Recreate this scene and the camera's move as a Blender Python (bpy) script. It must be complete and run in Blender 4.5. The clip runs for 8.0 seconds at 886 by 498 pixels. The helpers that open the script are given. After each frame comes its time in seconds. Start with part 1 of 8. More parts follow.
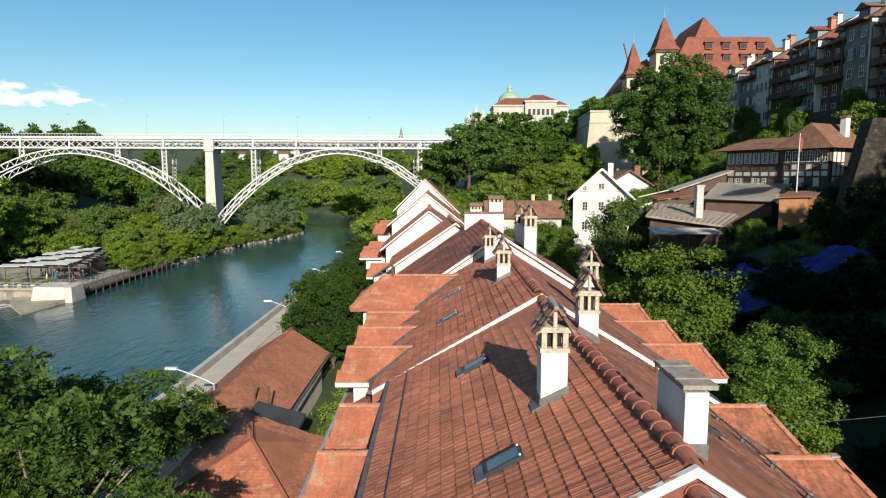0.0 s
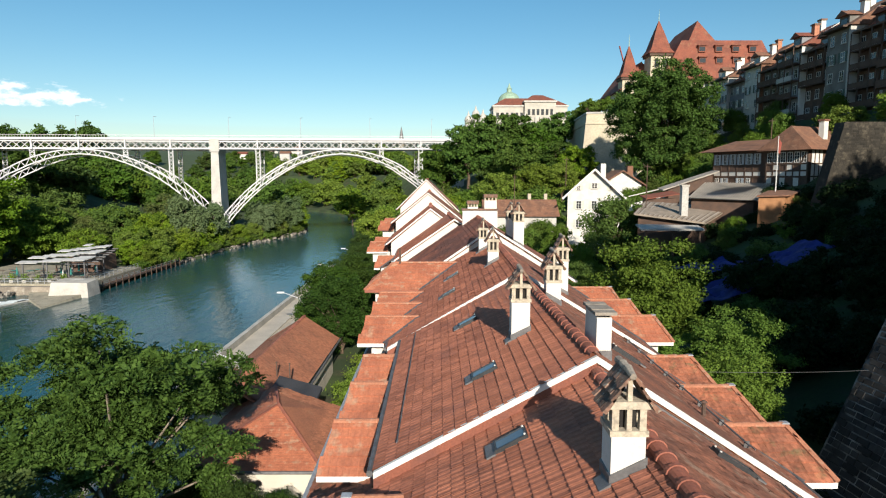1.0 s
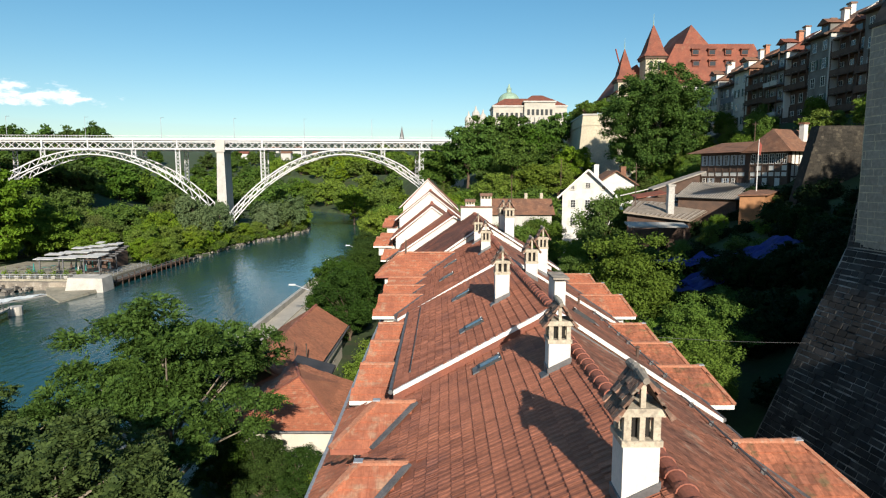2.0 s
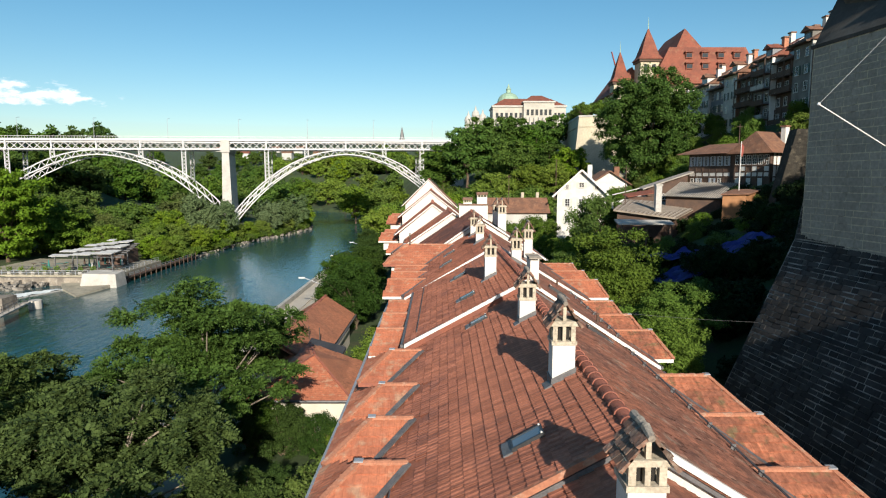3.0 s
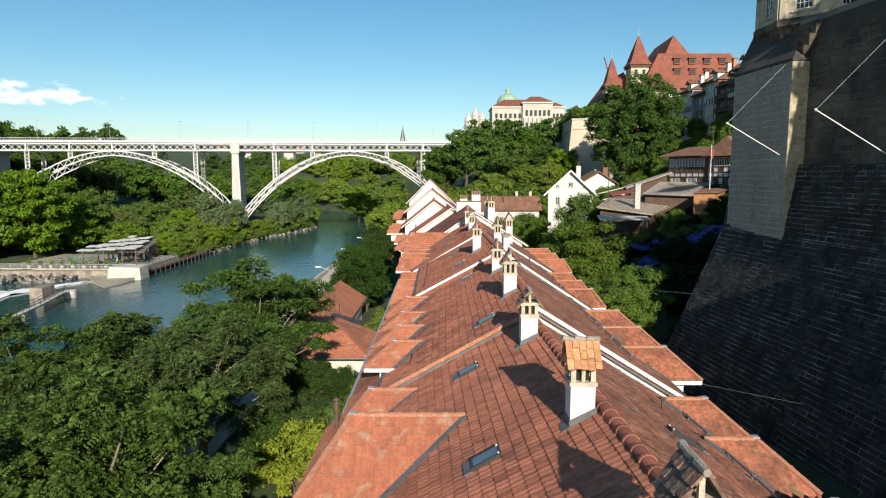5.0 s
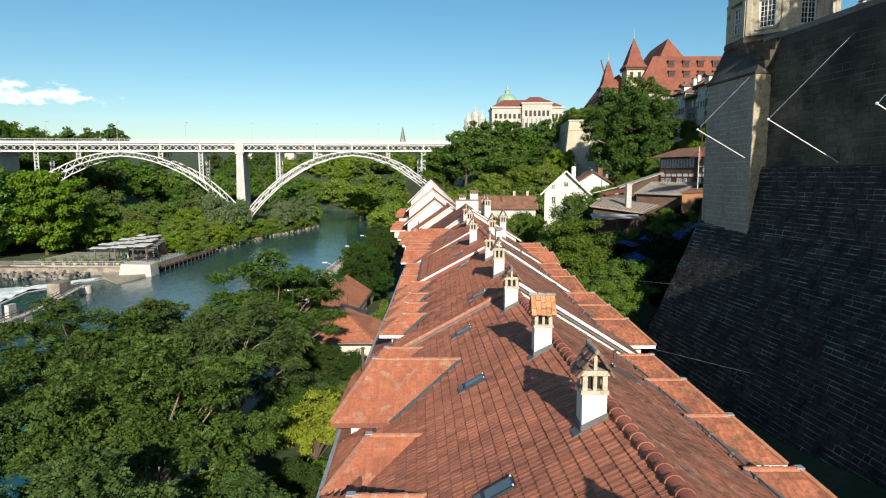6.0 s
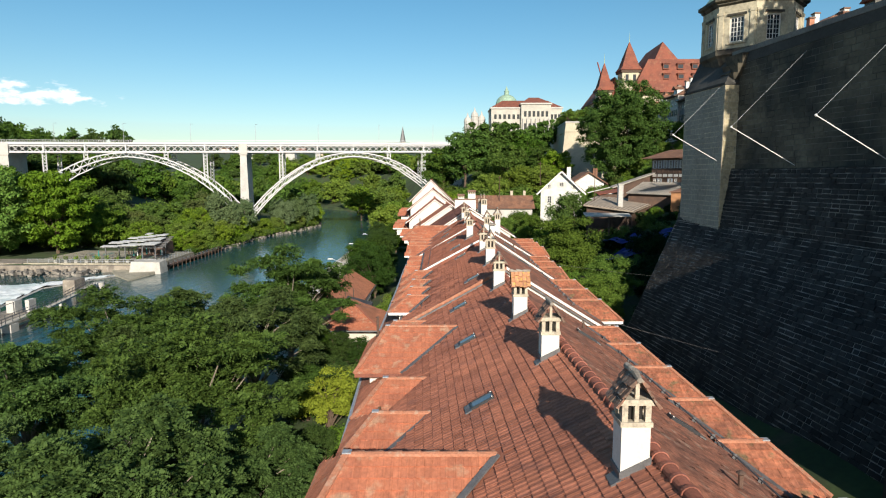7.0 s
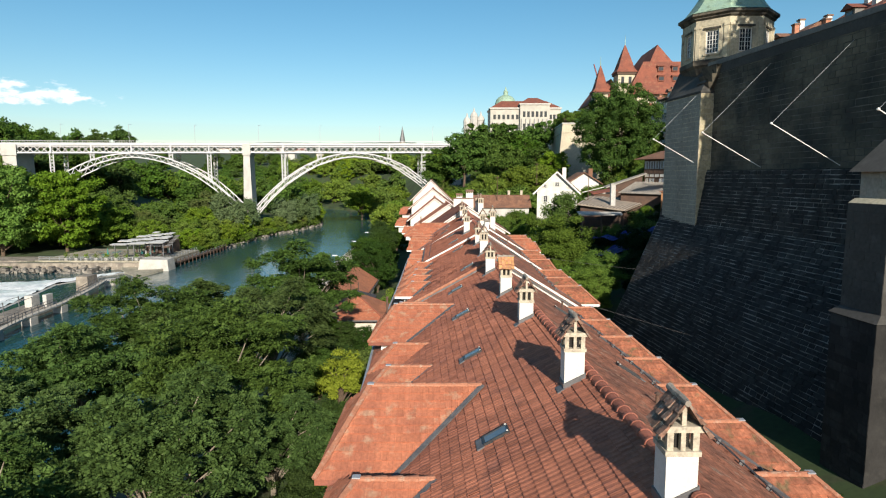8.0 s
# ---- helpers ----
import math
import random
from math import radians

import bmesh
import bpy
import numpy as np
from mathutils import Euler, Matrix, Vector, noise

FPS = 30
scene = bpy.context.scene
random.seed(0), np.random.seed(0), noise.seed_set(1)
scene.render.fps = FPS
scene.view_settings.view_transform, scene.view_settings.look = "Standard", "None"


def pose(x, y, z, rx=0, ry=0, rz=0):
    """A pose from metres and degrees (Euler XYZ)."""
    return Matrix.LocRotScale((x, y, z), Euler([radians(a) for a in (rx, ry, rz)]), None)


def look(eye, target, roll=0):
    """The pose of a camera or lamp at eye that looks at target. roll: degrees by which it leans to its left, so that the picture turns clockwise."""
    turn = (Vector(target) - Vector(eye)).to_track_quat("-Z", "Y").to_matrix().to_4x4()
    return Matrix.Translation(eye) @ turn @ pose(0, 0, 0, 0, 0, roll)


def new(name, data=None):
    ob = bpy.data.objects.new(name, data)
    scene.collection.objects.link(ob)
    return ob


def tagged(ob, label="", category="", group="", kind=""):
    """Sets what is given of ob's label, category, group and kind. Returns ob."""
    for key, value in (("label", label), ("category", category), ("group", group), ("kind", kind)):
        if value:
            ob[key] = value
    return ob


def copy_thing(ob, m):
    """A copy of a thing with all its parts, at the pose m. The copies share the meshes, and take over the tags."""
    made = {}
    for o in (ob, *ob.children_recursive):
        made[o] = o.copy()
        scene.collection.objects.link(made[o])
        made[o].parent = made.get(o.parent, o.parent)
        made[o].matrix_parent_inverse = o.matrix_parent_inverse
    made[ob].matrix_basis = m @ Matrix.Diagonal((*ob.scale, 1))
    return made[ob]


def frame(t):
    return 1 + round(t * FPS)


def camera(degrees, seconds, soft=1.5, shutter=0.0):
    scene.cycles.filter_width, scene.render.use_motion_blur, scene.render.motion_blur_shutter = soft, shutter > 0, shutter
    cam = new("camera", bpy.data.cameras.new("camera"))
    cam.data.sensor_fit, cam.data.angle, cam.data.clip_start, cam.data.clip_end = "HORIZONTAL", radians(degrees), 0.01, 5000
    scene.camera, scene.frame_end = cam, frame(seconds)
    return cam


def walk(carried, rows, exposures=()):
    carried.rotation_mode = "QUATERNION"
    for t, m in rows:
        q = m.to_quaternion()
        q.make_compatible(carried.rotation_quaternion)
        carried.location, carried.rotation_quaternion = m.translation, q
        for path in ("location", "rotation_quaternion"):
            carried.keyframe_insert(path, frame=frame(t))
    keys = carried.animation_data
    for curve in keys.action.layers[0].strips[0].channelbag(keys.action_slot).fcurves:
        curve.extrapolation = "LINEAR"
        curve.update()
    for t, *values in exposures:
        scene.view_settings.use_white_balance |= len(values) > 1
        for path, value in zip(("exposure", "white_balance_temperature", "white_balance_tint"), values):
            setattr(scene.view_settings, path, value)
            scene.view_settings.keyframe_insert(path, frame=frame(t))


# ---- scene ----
cam = camera(72.0, 8.0, 1.15)
METRES, EYE, TILT, LEAN, TURN = 41.0, 17.5, -6.6, 0.0, 0.0
ROWS = [
    (0.0, 0.0000, 0.0000, 0.0000, 0.00, 0.00, -0.00),
    (0.5, -0.0001, -0.0592, -0.0058, 0.00, -0.02, 0.01),
    (1.0, -0.0001, -0.1229, -0.0121, 0.02, -0.04, 0.02),
    (1.5, -0.0001, -0.1867, -0.0184, 0.04, -0.06, 0.01),
    (3.0, 0.0002, -0.3775, -0.0376, 0.04, -0.13, -0.02),
    (3.5, 0.0009, -0.4413, -0.0442, 0.06, -0.15, -0.02),
    (4.0, 0.0015, -0.5050, -0.0507, 0.07, -0.16, -0.01),
    (4.5, 0.0018, -0.5682, -0.0571, 0.07, -0.16, -0.00),
    (6.0, 0.0012, -0.7540, -0.0756, 0.08, -0.19, 0.03),
    (6.5, 0.0013, -0.8151, -0.0815, 0.07, -0.19, 0.04),
    (7.0, 0.0015, -0.8754, -0.0874, 0.06, -0.19, 0.06),
    (7.5, 0.0018, -0.9340, -0.0931, 0.04, -0.20, 0.06),
    (8.0, 0.0020, -0.9910, -0.0987, 0.02, -0.21, 0.07),
]
walk(cam, [(t, pose(0, 0, EYE, TILT, LEAN, TURN) @ pose(METRES * x, METRES * y, METRES * z, 90 + pitch, roll, yaw)) for t, x, y, z, yaw, pitch, roll in ROWS])

# ---- light ----
SUN_AZ, SUN_EL = 9.6, 24.0       # degrees: to the right of straight behind the first eye, and up
SUN_POWER, SKY_POWER, EXPOSURE = 4.8, 0.07, 0.6
to_sun = Vector((math.sin(radians(SUN_AZ)) * math.cos(radians(SUN_EL)), -math.cos(radians(SUN_AZ)) * math.cos(radians(SUN_EL)), math.sin(radians(SUN_EL))))
world = bpy.data.worlds.new("sky")
scene.world = world
world.use_nodes = True
wn, wl = world.node_tree.nodes, world.node_tree.links
sky = wn.new("ShaderNodeTexSky")
sky.sky_type, sky.sun_disc = "NISHITA", False
sky.sun_elevation, sky.sun_rotation = radians(SUN_EL), math.atan2(to_sun.x, to_sun.y)
sky.air_density, sky.dust_density, sky.ozone_density = 1.0, 0.5, 2.0
hs = wn.new("ShaderNodeHueSaturation")
hs.inputs["Hue"].default_value, hs.inputs["Saturation"].default_value, hs.inputs["Value"].default_value = 0.487, 1.28, 1.12
wl.new(sky.outputs[0], hs.inputs["Color"])
# a low bank of fair-weather cloud over the far side of the river
wtc, wmap, wno, wno2 = wn.new("ShaderNodeTexCoord"), wn.new("ShaderNodeMapping"), wn.new("ShaderNodeTexNoise"), wn.new("ShaderNodeTexNoise")
wmap.inputs["Scale"].default_value = (26, 26, 62)
wl.new(wtc.outputs["Generated"], wmap.inputs["Vector"])
wno.inputs["Scale"].default_value, wno.inputs["Detail"].default_value = 1.3, 9
wno.inputs["Roughness"].default_value = 0.6
wl.new(wmap.outputs[0], wno.inputs["Vector"])
sep = wn.new("ShaderNodeSeparateXYZ")
wl.new(wtc.outputs["Generated"], sep.inputs[0])


def wmath(op, a, b):
    x = wn.new("ShaderNodeMath")
    x.operation = op
    for k, v in enumerate((a, b)):
        if isinstance(v, (int, float)):
            x.inputs[k].default_value = v
        else:
            wl.new(v, x.inputs[k])
    return x.outputs[0]


def wband(v, lo, mid, hi):
    """A soft band: 0 at lo and hi, 1 at mid."""
    a, b = wn.new("ShaderNodeMapRange"), wn.new("ShaderNodeMapRange")
    for r, x0, x1 in ((a, lo, mid), (b, hi, mid)):
        r.interpolation_type = "SMOOTHSTEP"
        r.inputs[1].default_value, r.inputs[2].default_value = x0, x1
        wl.new(v, r.inputs[0])
    return wmath("MULTIPLY", a.outputs[0], b.outputs[0])


cloud = wmath("ADD", wno.outputs["Fac"], wmath("MULTIPLY", wmath("MULTIPLY", wband(sep.outputs[2], 0.082, 0.108, 0.150), wband(sep.outputs[0], -0.78, -0.56, -0.36)), 0.46))
cmask = wn.new("ShaderNodeMapRange")
cmask.interpolation_type = "SMOOTHSTEP"
cmask.inputs[1].default_value, cmask.inputs[2].default_value = 0.78, 1.0
wl.new(cloud, cmask.inputs[0])
cmix = wn.new("ShaderNodeMix")
cmix.data_type = "RGBA"
wl.new(cmask.outputs[0], cmix.inputs[0])
wl.new(hs.outputs[0], cmix.inputs[6])
cmix.inputs[7].default_value = (11.5, 11.8, 12.0, 1)
wl.new(cmix.outputs[2], wn["Background"].inputs[0])
wn["Background"].inputs[1].default_value = SKY_POWER
lamp = bpy.data.lights.new("sun", "SUN")
lamp.energy, lamp.angle, lamp.color = SUN_POWER, radians(0.53), (1.0, 0.90, 0.76)
sun = new("sun", lamp)
sun.matrix_world = look(to_sun * 200, (0, 0, 0))
scene.view_settings.exposure = EXPOSURE


# ---- materials ----
def material(name, colour, rough=0.8, second=None, scale=3.0, mix=0.5, third=None, fine=30.0, bump=0.3, island=0.0, metal=0.0, coord="Object", detail=6.0, random_ob=0.0, fine_amount=0.35):
    """A surface with a broad and a fine variation, and a bump."""
    m = bpy.data.materials.new(name)
    m.use_nodes = True
    n, l = m.node_tree.nodes, m.node_tree.links
    b = n["Principled BSDF"]
    b.inputs["Roughness"].default_value, b.inputs["Metallic"].default_value = rough, metal
    tc = n.new("ShaderNodeTexCoord")

    def noise_at(s, d=detail):
        t = n.new("ShaderNodeTexNoise")
        t.inputs["Scale"].default_value, t.inputs["Detail"].default_value = s, d
        l.new(tc.outputs[coord], t.inputs["Vector"])
        return t.outputs["Fac"]

    def ramp(fac, lo, hi):
        r = n.new("ShaderNodeMapRange")
        r.inputs[1].default_value, r.inputs[2].default_value = lo, hi
        l.new(fac, r.inputs[0])
        return r.outputs[0]

    def blend(fac, a, c, how="MIX"):
        x = n.new("ShaderNodeMix")
        x.data_type, x.blend_type = "RGBA", how
        for sock, v in ((x.inputs[0], fac), (x.inputs[6], a), (x.inputs[7], c)):
            if isinstance(v, (int, float)):
                sock.default_value = v
            elif isinstance(v, tuple):
                sock.default_value = (*v, 1)
            else:
                l.new(v, sock)
        return x.outputs[2]

    def times(fac, k):
        x = n.new("ShaderNodeMath")
        x.operation = "MULTIPLY"
        x.inputs[1].default_value = k
        l.new(fac, x.inputs[0])
        return x.outputs[0]

    col = blend(times(ramp(noise_at(scale), 0.38, 0.62), mix), colour, second or tuple(c * 0.6 for c in colour))
    if third:
        col = blend(times(ramp(noise_at(scale * 2.7), 0.55, 0.68), 0.8), col, third)
    f = noise_at(fine, 3.0)
    col = blend(fine_amount, col, blend(ramp(f, 0.3, 0.7), (0.45, 0.45, 0.45), (1.35, 1.35, 1.35)), "MULTIPLY")
    if island or random_ob:
        g = n.new("ShaderNodeNewGeometry").outputs["Random Per Island"] if island else n.new("ShaderNodeObjectInfo").outputs["Random"]
        k = island or random_ob
        r = n.new("ShaderNodeMapRange")
        r.inputs[3].default_value, r.inputs[4].default_value = 1 - k, 1 + k
        l.new(g, r.inputs[0])
        x = n.new("ShaderNodeVectorMath")
        x.operation = "SCALE"
        l.new(col, x.inputs[0])
        l.new(r.outputs[0], x.inputs["Scale"])
        col = x.outputs[0]
    l.new(col, b.inputs["Base Color"])
    if bump:
        bp = n.new("ShaderNodeBump")
        bp.inputs["Strength"].default_value, bp.inputs["Distance"].default_value = bump, 0.03
        l.new(f, bp.inputs["Height"])
        l.new(bp.outputs[0], b.inputs["Normal"])
    return m


def leaf_material(name, colour, other):
    m = bpy.data.materials.new(name)
    m.use_nodes = True
    n, l = m.node_tree.nodes, m.node_tree.links
    b = n["Principled BSDF"]
    b.inputs["Roughness"].default_value = 0.7
    b.inputs["Specular IOR Level"].default_value = 0.14
    g = n.new("ShaderNodeNewGeometry")
    r = n.new("ShaderNodeValToRGB")
    r.color_ramp.elements[0].color, r.color_ramp.elements[1].color = (*colour, 1), (*other, 1)
    tc = n.new("ShaderNodeTexCoord")
    t = n.new("ShaderNodeTexNoise")
    t.inputs["Scale"].default_value = 0.5
    l.new(tc.outputs["Object"], t.inputs["Vector"])
    mx = n.new("ShaderNodeMath")
    mx.operation = "MULTIPLY_ADD"
    mx.inputs[1].default_value = 0.55
    l.new(g.outputs["Random Per Island"], mx.inputs[0])
    sc = n.new("ShaderNodeMath")
    sc.operation = "MULTIPLY"
    sc.inputs[1].default_value = 0.5
    l.new(t.outputs["Fac"], sc.inputs[0])
    l.new(sc.outputs[0], mx.inputs[2])
    l.new(mx.outputs[0], r.inputs[0])
    # no two trees have quite the same green
    oi = n.new("ShaderNodeObjectInfo")
    hv = n.new("ShaderNodeHueSaturation")
    ranges = []
    for lo, hi, k in ((0.488, 0.508, 1.0), (0.82, 1.24, 7.3), (0.94, 1.10, 3.7)):
        fr = n.new("ShaderNodeMath")
        fr.operation = "MULTIPLY"
        fr.inputs[1].default_value = k
        l.new(oi.outputs["Random"], fr.inputs[0])
        fc = n.new("ShaderNodeMath")
        fc.operation = "FRACT"
        l.new(fr.outputs[0], fc.inputs[0])
        mr = n.new("ShaderNodeMapRange")
        mr.inputs[3].default_value, mr.inputs[4].default_value = lo, hi
        l.new(fc.outputs[0], mr.inputs[0])
        ranges.append(mr.outputs[0])
    for sock, out in zip(("Hue", "Value", "Saturation"), ranges):
        l.new(out, hv.inputs[sock])
    l.new(r.outputs[0], hv.inputs["Color"])
    l.new(hv.outputs[0], b.inputs["Base Color"])
    tr = n.new("ShaderNodeBsdfTranslucent")
    l.new(hv.outputs[0], tr.inputs["Color"])
    ms = n.new("ShaderNodeMixShader")
    ms.inputs[0].default_value = 0.16
    l.new(b.outputs[0], ms.inputs[1])
    l.new(tr.outputs[0], ms.inputs[2])
    l.new(ms.outputs[0], n["Material Output"].inputs["Surface"])
    return m


M_TILE = material("roof_tile", (0.44, 0.160, 0.090), 0.85, (0.33, 0.120, 0.072), 0.5, 0.9, (0.27, 0.105, 0.070), 14, 0.2, island=0.20)
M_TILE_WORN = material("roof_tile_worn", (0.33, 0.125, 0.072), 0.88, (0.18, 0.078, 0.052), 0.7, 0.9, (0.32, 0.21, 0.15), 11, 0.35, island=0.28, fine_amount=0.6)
M_TILE_ORANGE = material("roof_tile_orange", (0.45, 0.160, 0.085), 0.85, (0.33, 0.115, 0.066), 0.9, 0.85, (0.42, 0.26, 0.17), 14, 0.25, island=0.11)
M_TILE_MOSSY = material("roof_tile_mossy", (0.40, 0.145, 0.078), 0.92, (0.23, 0.09, 0.055), 1.1, 0.9, (0.13, 0.11, 0.055), 9, 0.4, island=0.22, fine_amount=0.6)
M_RIDGE = material("ridge_tile", (0.30, 0.10, 0.06), 0.8, (0.20, 0.08, 0.06), 2.0, 0.7, None, 20, 0.2, random_ob=0.25)
M_MORTAR = material("mortar", (0.45, 0.20, 0.12), 0.9)
M_PLASTER = material("white_plaster", (0.66, 0.65, 0.61), 0.9, (0.53, 0.52, 0.48), 0.9, 0.7, None, 18, 0.15, fine_amount=0.16)
M_WHITE = material("white_paint", (0.72, 0.715, 0.69), 0.6, (0.58, 0.57, 0.54), 1.8, 0.7, None, 16, 0.1, fine_amount=0.2)
M_CHIM = material("chimney_cap", (0.50, 0.445, 0.35), 0.9, (0.36, 0.31, 0.24), 4.0, 0.8, (0.25, 0.22, 0.18), 20, 0.4)
M_LEAD = material("lead_sheet", (0.17, 0.17, 0.175), 0.6, (0.10, 0.10, 0.105), 3.0, 0.7, None, 20, 0.1, metal=0.4)
M_STONE = material("sandstone", (0.36, 0.33, 0.25), 0.9, (0.24, 0.22, 0.17), 0.35, 0.8, (0.17, 0.16, 0.13), 5, 0.4)
M_STEEL = material("white_bridge_steel", (0.55, 0.555, 0.575), 0.5, (0.43, 0.435, 0.45), 0.5, 0.5, None, 8, 0.0, fine_amount=0.1)
M_CONCRETE = material("concrete", (0.48, 0.46, 0.42), 0.9, (0.34, 0.33, 0.30), 0.5, 0.8, None, 8, 0.2)
M_GRASS = material("grass_ground", (0.045, 0.075, 0.02), 0.95, (0.025, 0.045, 0.014), 0.15, 0.9, (0.06, 0.055, 0.03), 3, 0.5)
M_ROAD = material("asphalt", (0.46, 0.405, 0.32), 0.9, (0.37, 0.33, 0.265), 0.4, 0.7, None, 10, 0.1)
M_BARK = material("bark", (0.13, 0.09, 0.06), 0.9, (0.07, 0.05, 0.035), 3, 0.8)
M_BARK_PALE = material("pale_bark", (0.27, 0.235, 0.18), 0.9, (0.16, 0.13, 0.10), 3, 0.8)
M_LEAF_DARK = leaf_material("leaf_dark", (0.022, 0.056, 0.010), (0.088, 0.15, 0.028))
M_LEAF_QUAY = leaf_material("leaf_quay", (0.012, 0.033, 0.008), (0.092, 0.150, 0.036))
M_LEAF = leaf_material("leaf_mid", (0.038, 0.082, 0.013), (0.13, 0.20, 0.038))
M_LEAF_LIME = leaf_material("leaf_lime", (0.021, 0.058, 0.011), (0.092, 0.158, 0.027))
M_LEAF_STREET = leaf_material("leaf_street", (0.012, 0.034, 0.007), (0.055, 0.098, 0.018))
M_LEAF_GARDEN = leaf_material("leaf_garden", (0.035, 0.078, 0.012), (0.135, 0.21, 0.036))
M_LEAF_LIGHT = leaf_material("leaf_light", (0.054, 0.108, 0.014), (0.175, 0.25, 0.036))
# near-black leaf colour that carries the shade of the garden slope
M_LEAF_SHADE = leaf_material("leaf_shade", (0.007, 0.018, 0.005), (0.022, 0.048, 0.012))
M_LEAF_GREY = leaf_material("leaf_willow", (0.05, 0.085, 0.035), (0.13, 0.18, 0.08))
M_LEAF_OLIVE = leaf_material("leaf_olive", (0.050, 0.076, 0.018), (0.135, 0.175, 0.046))
M_LEAF_CHESTNUT = leaf_material("leaf_chestnut", (0.034, 0.085, 0.010), (0.135, 0.235, 0.030))
M_LEAF_YELLOW = leaf_material("leaf_yellow", (0.11, 0.155, 0.018), (0.29, 0.33, 0.05))
M_WOOD = material("dark_timber", (0.10, 0.06, 0.04), 0.8, (0.06, 0.04, 0.03), 2, 0.8)
M_GLASS = material("dark_window", (0.03, 0.035, 0.04), 0.08, None, 1, 0.2, None, 10, 0.0, fine_amount=0.0)


def water_material():
    m = bpy.data.materials.new("river_water")
    m.use_nodes = True
    n, l = m.node_tree.nodes, m.node_tree.links
    b = n["Principled BSDF"]
    b.inputs["Base Color"].default_value = (0.012, 0.075, 0.075, 1)
    b.inputs["Roughness"].default_value, b.inputs["IOR"].default_value = 0.12, 1.33
    tc = n.new("ShaderNodeTexCoord")
    mp = n.new("ShaderNodeMapping")
    mp.inputs["Scale"].default_value = (1.0, 0.35, 1.0)
    l.new(tc.outputs["Object"], mp.inputs["Vector"])
    t1, t2 = n.new("ShaderNodeTexNoise"), n.new("ShaderNodeTexNoise")
    t1.inputs["Scale"].default_value, t1.inputs["Detail"].default_value = 0.12, 6
    t2.inputs["Scale"].default_value, t2.inputs["Detail"].default_value = 0.9, 5
    for t in (t1, t2):
        l.new(mp.outputs[0], t.inputs["Vector"])
    r = n.new("ShaderNodeMix")
    r.data_type = "RGBA"
    r.inputs[6].default_value, r.inputs[7].default_value = (0.008, 0.040, 0.050, 1), (0.016, 0.078, 0.088, 1)
    l.new(t1.outputs["Fac"], r.inputs[0])
    l.new(r.outputs[2], b.inputs["Base Color"])
    bp = n.new("ShaderNodeBump")
    bp.inputs["Strength"].default_value, bp.inputs["Distance"].default_value = 0.5, 0.28
    l.new(t2.outputs["Fac"], bp.inputs["Height"])
    l.new(bp.outputs[0], b.inputs["Normal"])
    return m


M_WATER = water_material()


# ---- mesh helpers ----
def mesh_object(name, verts, faces, mat, parent=None, smooth=False):
    me = bpy.data.meshes.new(name)
    me.from_pydata(verts, [], faces)
    me.materials.append(mat)
    if smooth:
        me.polygons.foreach_set("use_smooth", [True] * len(me.polygons))
    me.update()
    ob = new(name, me)
    if parent:
        ob.parent = parent
    return ob


def part(name, bm, mat, parent=None, label="", smooth=False):
    """Links a bmesh as one mesh object under a thing or a part."""
    me = bpy.data.meshes.new(name)
    bmesh.ops.recalc_face_normals(bm, faces=bm.faces)
    bm.to_mesh(me)
    bm.free()
    for m in (mat if isinstance(mat, (list, tuple)) else (mat,)):
        me.materials.append(m)
    if smooth:
        me.polygons.foreach_set("use_smooth", [True] * len(me.polygons))
    ob = new(name, me)
    if parent:
        ob.parent = parent
    return tagged(ob, label)


def thing(name, label, category, group="", kind="", at=(0, 0, 0)):
    e = new(name)
    e.location = at
    e.empty_display_size = 0.2
    return tagged(e, label, category, group, kind)


def box(bm, x0, x1, y0, y1, z0, z1, m=None, mat=0):
    c = [Vector((x, y, z)) for z in (z0, z1) for y in (y0, y1) for x in (x0, x1)]
    v = [bm.verts.new(m @ p if m else p) for p in c]
    fs = [bm.faces.new([v[i] for i in f]) for f in ((0, 2, 3, 1), (4, 5, 7, 6), (0, 1, 5, 4), (2, 6, 7, 3), (0, 4, 6, 2), (1, 3, 7, 5))]
    for f in fs:
        f.material_index = mat
    return v


def solid(bm, pts, mat=0):
    """Eight corners: four below, four above, in turn."""
    v = [bm.verts.new(p) for p in pts]
    for f in ((3, 2, 1, 0), (4, 5, 6, 7), (0, 1, 5, 4), (1, 2, 6, 5), (2, 3, 7, 6), (3, 0, 4, 7)):
        bm.faces.new([v[i] for i in f]).material_index = mat
    return v


def bar(bm, a, b, w, h=None, up=(0, 0, 1)):
    """A straight bar of square section from a to b."""
    a, b = Vector(a), Vector(b)
    d = (b - a).normalized()
    u = Vector(up)
    if abs(d.dot(u)) > 0.98:
        u = Vector((0, 1, 0))
    s = d.cross(u).normalized()
    u = s.cross(d)
    s, u = s * w / 2, u * (h or w) / 2
    solid(bm, [a - s - u, a + s - u, b + s - u, b - s - u, a - s + u, a + s + u, b + s + u, b - s + u])


def tube(bm, a, b, r0, r1, n=8, cap=True):
    a, b = Vector(a), Vector(b)
    q = (b - a).to_track_quat("Z", "Y")
    ring = []
    for p, r in ((a, r0), (b, r1)):
        ring.append([bm.verts.new(p + q @ Vector((r * math.cos(2 * math.pi * i / n), r * math.sin(2 * math.pi * i / n), 0))) for i in range(n)])
    for i in range(n):
        bm.faces.new((ring[0][i], ring[0][(i + 1) % n], ring[1][(i + 1) % n], ring[1][i]))
    if cap:
        bm.faces.new(ring[0][::-1])
        bm.faces.new(ring[1])


